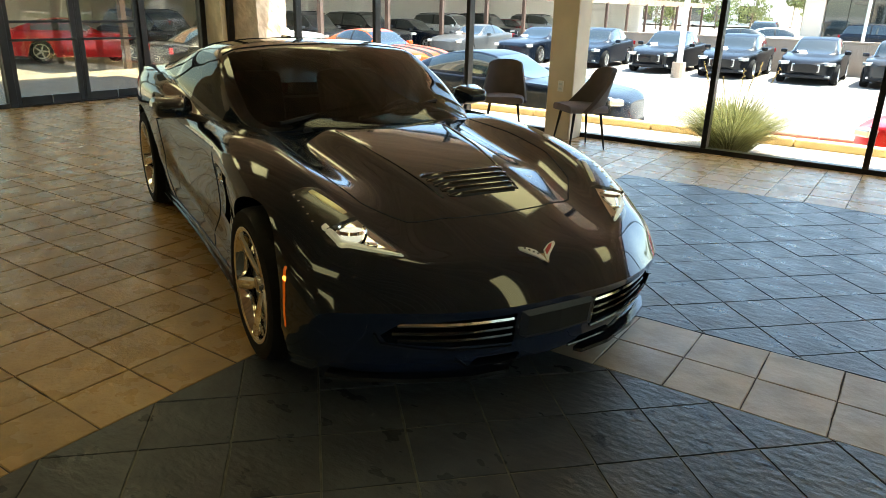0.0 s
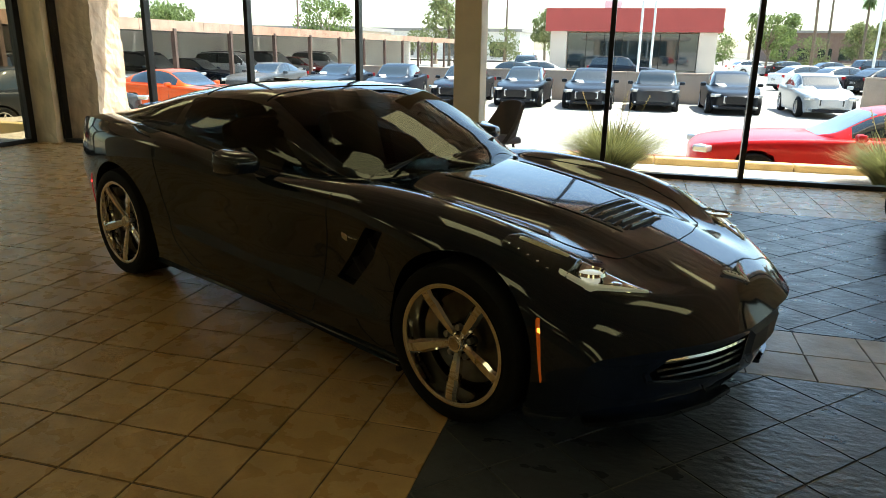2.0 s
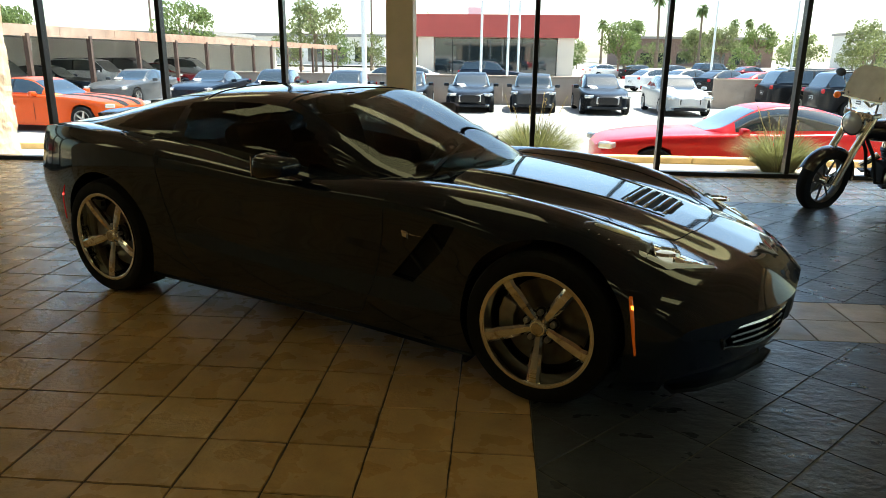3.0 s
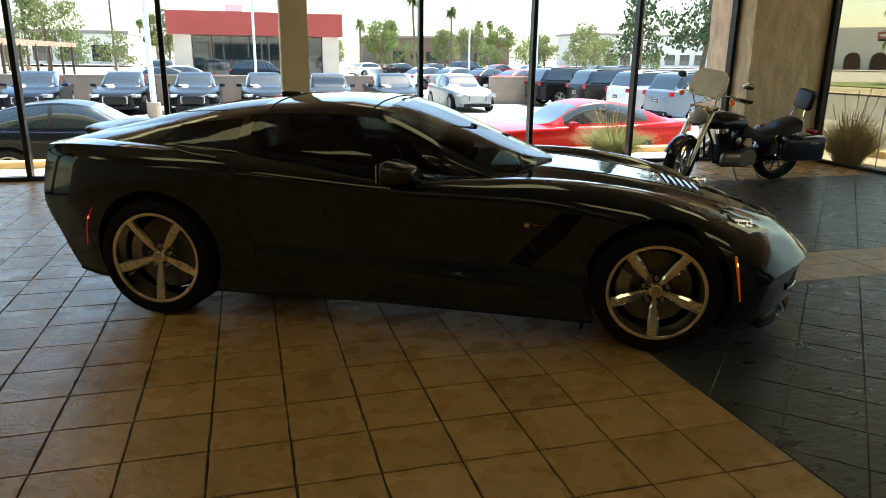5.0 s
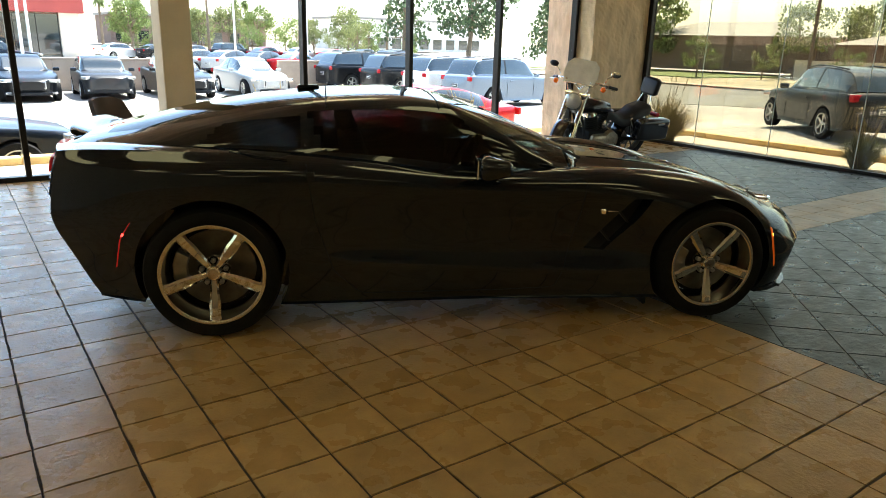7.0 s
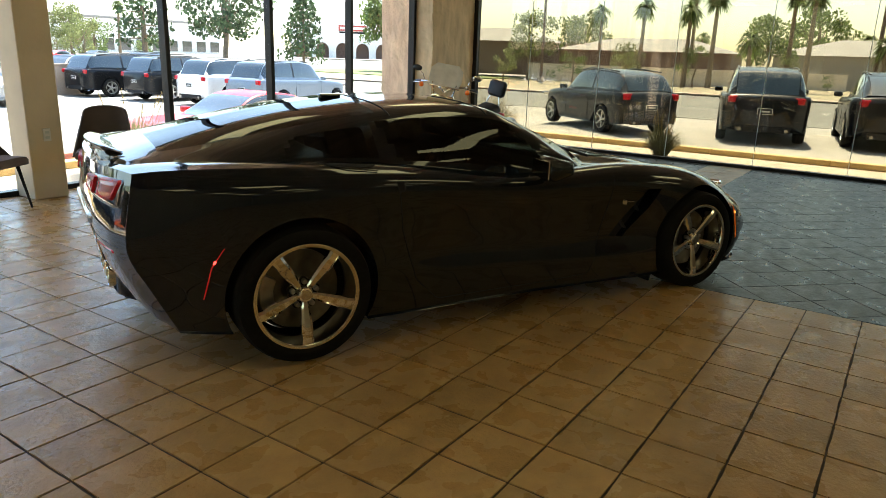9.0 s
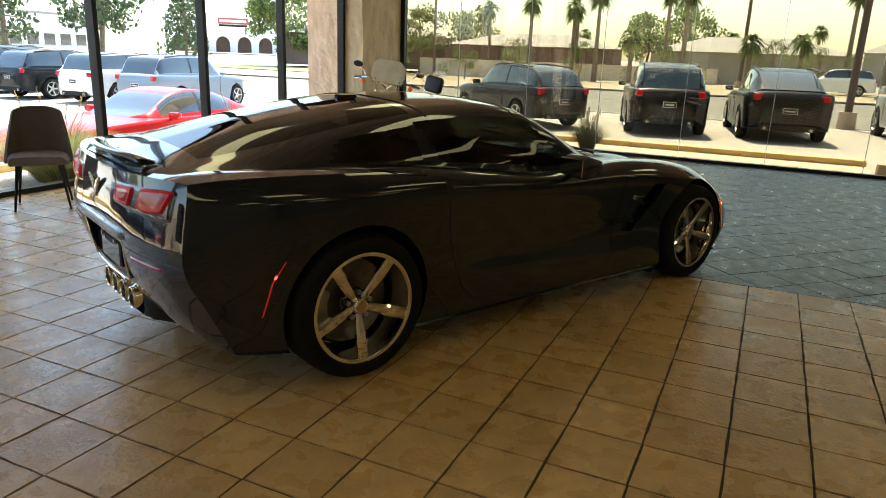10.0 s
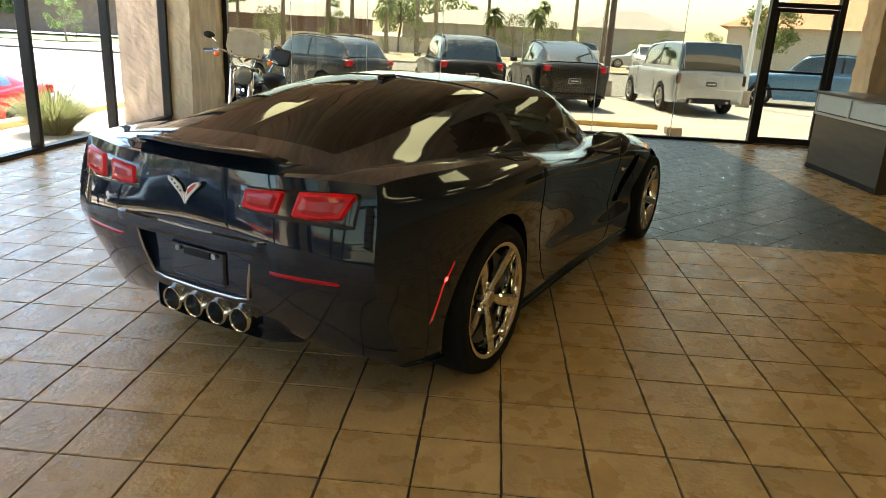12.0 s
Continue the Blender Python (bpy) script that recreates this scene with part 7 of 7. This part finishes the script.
# engine, frame, pipes
part("frame_tube", tube([(1.22, .06, .86), (1.05, .09, .55), (.98, .11, .28), (.55, .12, .22), (.25, .12, .3)], .018, 8), M["matte"], bike, smooth=True)
part("frame_tube", tube([(1.22, -.06, .86), (1.05, -.09, .55), (.98, -.11, .28), (.55, -.12, .22), (.25, -.12, .3)], .018, 8), M["matte"], bike, smooth=True)
part("crankcase", box(.46, .95, -.14, .14, .26, .46, .05, seg=2), M["matte"], bike, smooth=True)
for a, x0 in ((-24, .66), (24, .78)):
    cy = rod((0, 0, .0), (0, 0, .26), .075, seg=20)
    cyl = part("cylinder", cy, M["black"], bike, at=pose(x0, 0, .42, 0, a * .9, 0), smooth=True)
    for k in range(7):
        part("cooling_fin", rod((0, 0, .03 + .03 * k), (0, 0, .042 + .03 * k), .098, seg=20), M["black"], cyl)
    part("rocker_cover", rod((0, 0, .25), (0, 0, .31), .085, .06, 18), M["chrome"], cyl, smooth=True)
for s in (-1, 1):
    part("engine_cover", rod((.56, s * .13, .35), (.56, s * .19, .35), .125, .11, 28), M["engine"], bike, "polished round engine cover", smooth=True)
part("primary_cover", box(.42, .92, .13, .19, .25, .42, .055, seg=3), M["engine"], bike, "polished primary cover", smooth=True)
part("air_cleaner", rod((.72, -.13, .6), (.72, -.22, .6), .095, .085, 26), M["chrome"], bike, smooth=True)
part("horn_cover", ball((.72, .15, .56), .05, seg=14, scale=(.8, .6, 1.2)), M["chrome"], bike, smooth=True)
part("exhaust_pipe", tube([(.9, -.12, .5), (1.02, -.16, .38), (.9, -.19, .26), (.4, -.2, .24), (-.5, -.21, .25)], .036, 12), M["chrome"], bike, smooth=True)
part("exhaust_pipe", tube([(.6, -.12, .5), (.66, -.17, .36), (.45, -.2, .33), (-.45, -.22, .34)], .036, 12), M["chrome"], bike, smooth=True)
part("swing_arm", tube([(.35, .13, .33), (0, .13, RWB)], .026, 8), M["matte"], bike)
part("shock", rod((.22, .15, .62), (.02, .15, .36), .032, seg=12), M["chrome"], bike)
part("floorboard", box(.72, 1.0, .2, .31, .28, .30, .01), M["black"], bike)
part("floorboard", box(.72, 1.0, -.31, -.2, .28, .30, .01), M["black"], bike)
part("side_stand", tube([(.72, .14, .24), (.70, .25, .10), (.68, .32, .045)], .014, 8), M["steel"], bike)
part("battery_cable", tube([(.5, .2, .3), (.45, .3, .16), (.3, .34, .06), (.12, .33, .09), (.05, .25, .2)], .005, 6), M["black"], bike)


# ---- planting below the windows ----
def grass_clump(x, y, z, r, h, n, m_, label, spikes=0):
    t = thing("grass_clump", pose(x, y, z), label, "plant", "clumps of ornamental grass")
    b = bmesh.new()
    for k in range(n):
        a = random.uniform(0, 6.283)
        lean = random.uniform(.03, 1.0) ** .6
        l = h * random.uniform(.65, 1.1) * (1 - .25 * lean)
        d = Vector((math.cos(a), math.sin(a), 0))
        s = Vector((-math.sin(a), math.cos(a), 0))
        base = d * random.uniform(0, r * .25)
        prev = None
        for i in range(4):
            f = i / 3
            p = base + d * (r * lean * f ** 1.4) + Vector((0, 0, l * (f - .28 * lean * f * f)))
            w = .006 * (1 - f) + .001
            cur = (b.verts.new(p - s * w), b.verts.new(p + s * w))
            if prev:
                b.faces.new((prev[0], prev[1], cur[1], cur[0]))
            prev = cur
    part("blades", b, M[m_], t)
    if spikes:
        q = bmesh.new()
        for k in range(spikes):
            a = random.uniform(0, 6.283)
            tip = Vector((math.cos(a) * r * .5, math.sin(a) * r * .5, h * random.uniform(1.0, 1.3)))
            tube([(0, 0, h * .3), tip * .75, tip], .003, 4, bm=q)
            for j in range(9):
                ball(tip - (tip.normalized() * .022 * j) + Vector((random.uniform(-.012, .012), random.uniform(-.012, .012), 0)), .008, bm=q, seg=6)
        part("flower_spikes", q, M["grassdry"], t)
    return t


random.seed(21)
grass_clump(-1.72, 8.85, -.12, .85, .8, 2400, "grassblade", "rounded clump of green ornamental grass with pale spikes", 7)
grass_clump(1.62, 8.95, -.12, .7, .72, 2000, "grassblade", "rounded clump of green ornamental grass", 5)
grass_clump(4.92, 7.58, -.1, .66, .92, 2000, "grassdry", "tall clump of straw-coloured grass", 6)
grass_clump(5.25, 4.35, -.1, .42, .62, 900, "grassblade", "clump of dark grass with flower spikes", 16)

# ---- floor tiles ----
J = 0.0013                             # half of a joint
ZT = 0.0


def ragged(poly, amp, n=4):
    """A tile's outline with chipped, wavering edges."""
    k = len(poly)
    cx, cy = sum(p[0] for p in poly) / k, sum(p[1] for p in poly) / k
    out = []
    for i in range(k):
        (xa, ya), (xb, yb) = poly[i], poly[(i + 1) % k]
        for j in range(n):
            f = j / n
            x, y = xa + (xb - xa) * f, ya + (yb - ya) * f
            g = 1 - random.uniform(0, amp) / max(.02, math.hypot(x - cx, y - cy))
            out.append((cx + (x - cx) * g, cy + (y - cy) * g))
    return out


def tile_mesh(name, material, amp, half=TILE / 2 - J):
    b_ = bmesh.new()
    o = ragged([(-half, -half), (half, -half), (half, half), (-half, half)], amp)
    lo = [b_.verts.new((x, y, -.008)) for x, y in o]
    to = [b_.verts.new((x * (1 - .002 / half), y * (1 - .002 / half), 0)) for x, y in o]
    for k in range(len(o)):
        b_.faces.new((lo[k], lo[(k + 1) % len(o)], to[(k + 1) % len(o)], to[k]))
    b_.faces.new(to)
    return mesh_of(b_, name, material)


def clip(poly, axis, lim, keep_less):
    out = []
    for k in range(len(poly)):
        a, b = poly[k], poly[(k + 1) % len(poly)]
        ia, ib = (a[axis] <= lim) == keep_less, (b[axis] <= lim) == keep_less
        if ia:
            out.append(a)
        if ia != ib:
            t = (lim - a[axis]) / (b[axis] - a[axis])
            out.append((a[0] + (b[0] - a[0]) * t, a[1] + (b[1] - a[1]) * t))
    return out


XB = OX - 7 * TILE                     # west edge of the slate
Y0, Y1, Y2, Y3 = OY - 1 * TILE, OY + 9 * TILE, OY + 11 * TILE, OY + 21 * TILE
areas = [("tan", 0, (WX, XB, SY, NY - .05)), ("tan", 0, (XB, EX - .05, SY, Y0)), ("slate", 45, (XB, EX - .05, Y0, Y1)), ("light", 0, (XB, EX - .05, Y1, Y2)), ("slate", 45, (XB, EX - .05, Y2, Y3)), ("tan", 0, (XB, EX - .05, Y3, NY - .05))]
count = {"tan": 0, "slate": 0}
rest = {"tan": ([], []), "slate": ([], []), "light": ([], [])}
random.seed(5)
near_tan = [tile_mesh("tile", M["tan"], .0046) for _ in range(12)]
near_slate = [tile_mesh("tile", M["slate"], .003) for _ in range(12)]
for kind, turn, (x0, x1, y0, y1) in areas:
    c, s = math.cos(radians(turn)), math.sin(radians(turn))
    ox, oy = (OX + TILE / 2, OY + TILE / 2) if turn == 0 else (-1.42, 1.565 + TILE * .7071)
    reach = int(max(x1 - x0, y1 - y0) / TILE * .75) + 3
    ci, cj = ((x0 + x1) / 2 - ox) / TILE, ((y0 + y1) / 2 - oy) / TILE
    ci, cj = (round(ci * c + cj * s), round(-ci * s + cj * c))
    for i in range(ci - reach, ci + reach + 1):
        for j in range(cj - reach, cj + reach + 1):
            x, y = ox + (i * c - j * s) * TILE, oy + (i * s + j * c) * TILE
            h = TILE / 2 - J
            sq = [(x + (a * c - b * s) * h, y + (a * s + b * c) * h) for a, b in ((-1, -1), (1, -1), (1, 1), (-1, 1))]
            if max(p[0] for p in sq) < x0 or min(p[0] for p in sq) > x1 or max(p[1] for p in sq) < y0 or min(p[1] for p in sq) > y1:
                continue
            whole = min(p[0] for p in sq) >= x0 and max(p[0] for p in sq) <= x1 and min(p[1] for p in sq) >= y0 and max(p[1] for p in sq) <= y1
            near = (kind == "tan" and -6.3 < x < XB and .1 < y < 4.2) or (kind == "slate" and -2.1 < x < 1.2 and .5 < y < 5.6)
            dz = random.uniform(-.0012, .0006)
            if whole and near and count[kind] < 150:
                count[kind] += 1
                shared("tile", random.choice(near_tan if kind == "tan" else near_slate), floor, Matrix.Translation((x, y, dz)) @ Matrix.Rotation(radians(turn) + random.uniform(-.006, .006), 4, 'Z'))
                continue
            poly = sq
            for axis, lim, less in ((0, x0 + J, False), (0, x1 - J, True), (1, y0 + J, False), (1, y1 - J, True)):
                poly = clip(poly, axis, lim, less) if poly else poly
            if len(poly) < 3:
                continue
            poly = ragged(poly, .0025 if kind == "slate" else .0035)
            vs, fs = rest[kind]
            n, k = len(vs), len(poly)
            mx, my = sum(p[0] for p in poly) / k, sum(p[1] for p in poly) / k
            vs += [(px, py, -.008) for px, py in poly] + [(px, py, -.0025 + dz) for px, py in poly] + [(px + (mx - px) * .02, py + (my - py) * .02, dz) for px, py in poly]
            for a in (0, 1):
                fs += [(n + a * k + q, n + a * k + (q + 1) % k, n + (a + 1) * k + (q + 1) % k, n + (a + 1) * k + q) for q in range(k)]
            fs.append(tuple(n + 2 * k + q for q in range(k)))
for kind, (vs, fs) in rest.items():
    me = bpy.data.meshes.new(kind + "_tiles")
    me.from_pydata(vs, [], fs)
    me.materials.append(M[{"tan": "tan_far", "slate": "slate_far", "light": "light"}[kind]])
    ob = new(kind + "_tiles", me)
    ob.parent = floor
    tagged(ob, {"tan": "tan ceramic floor tiles", "slate": "dark slate tiles laid on the diagonal", "light": "pale stone border tiles"}[kind], kind="stuff")
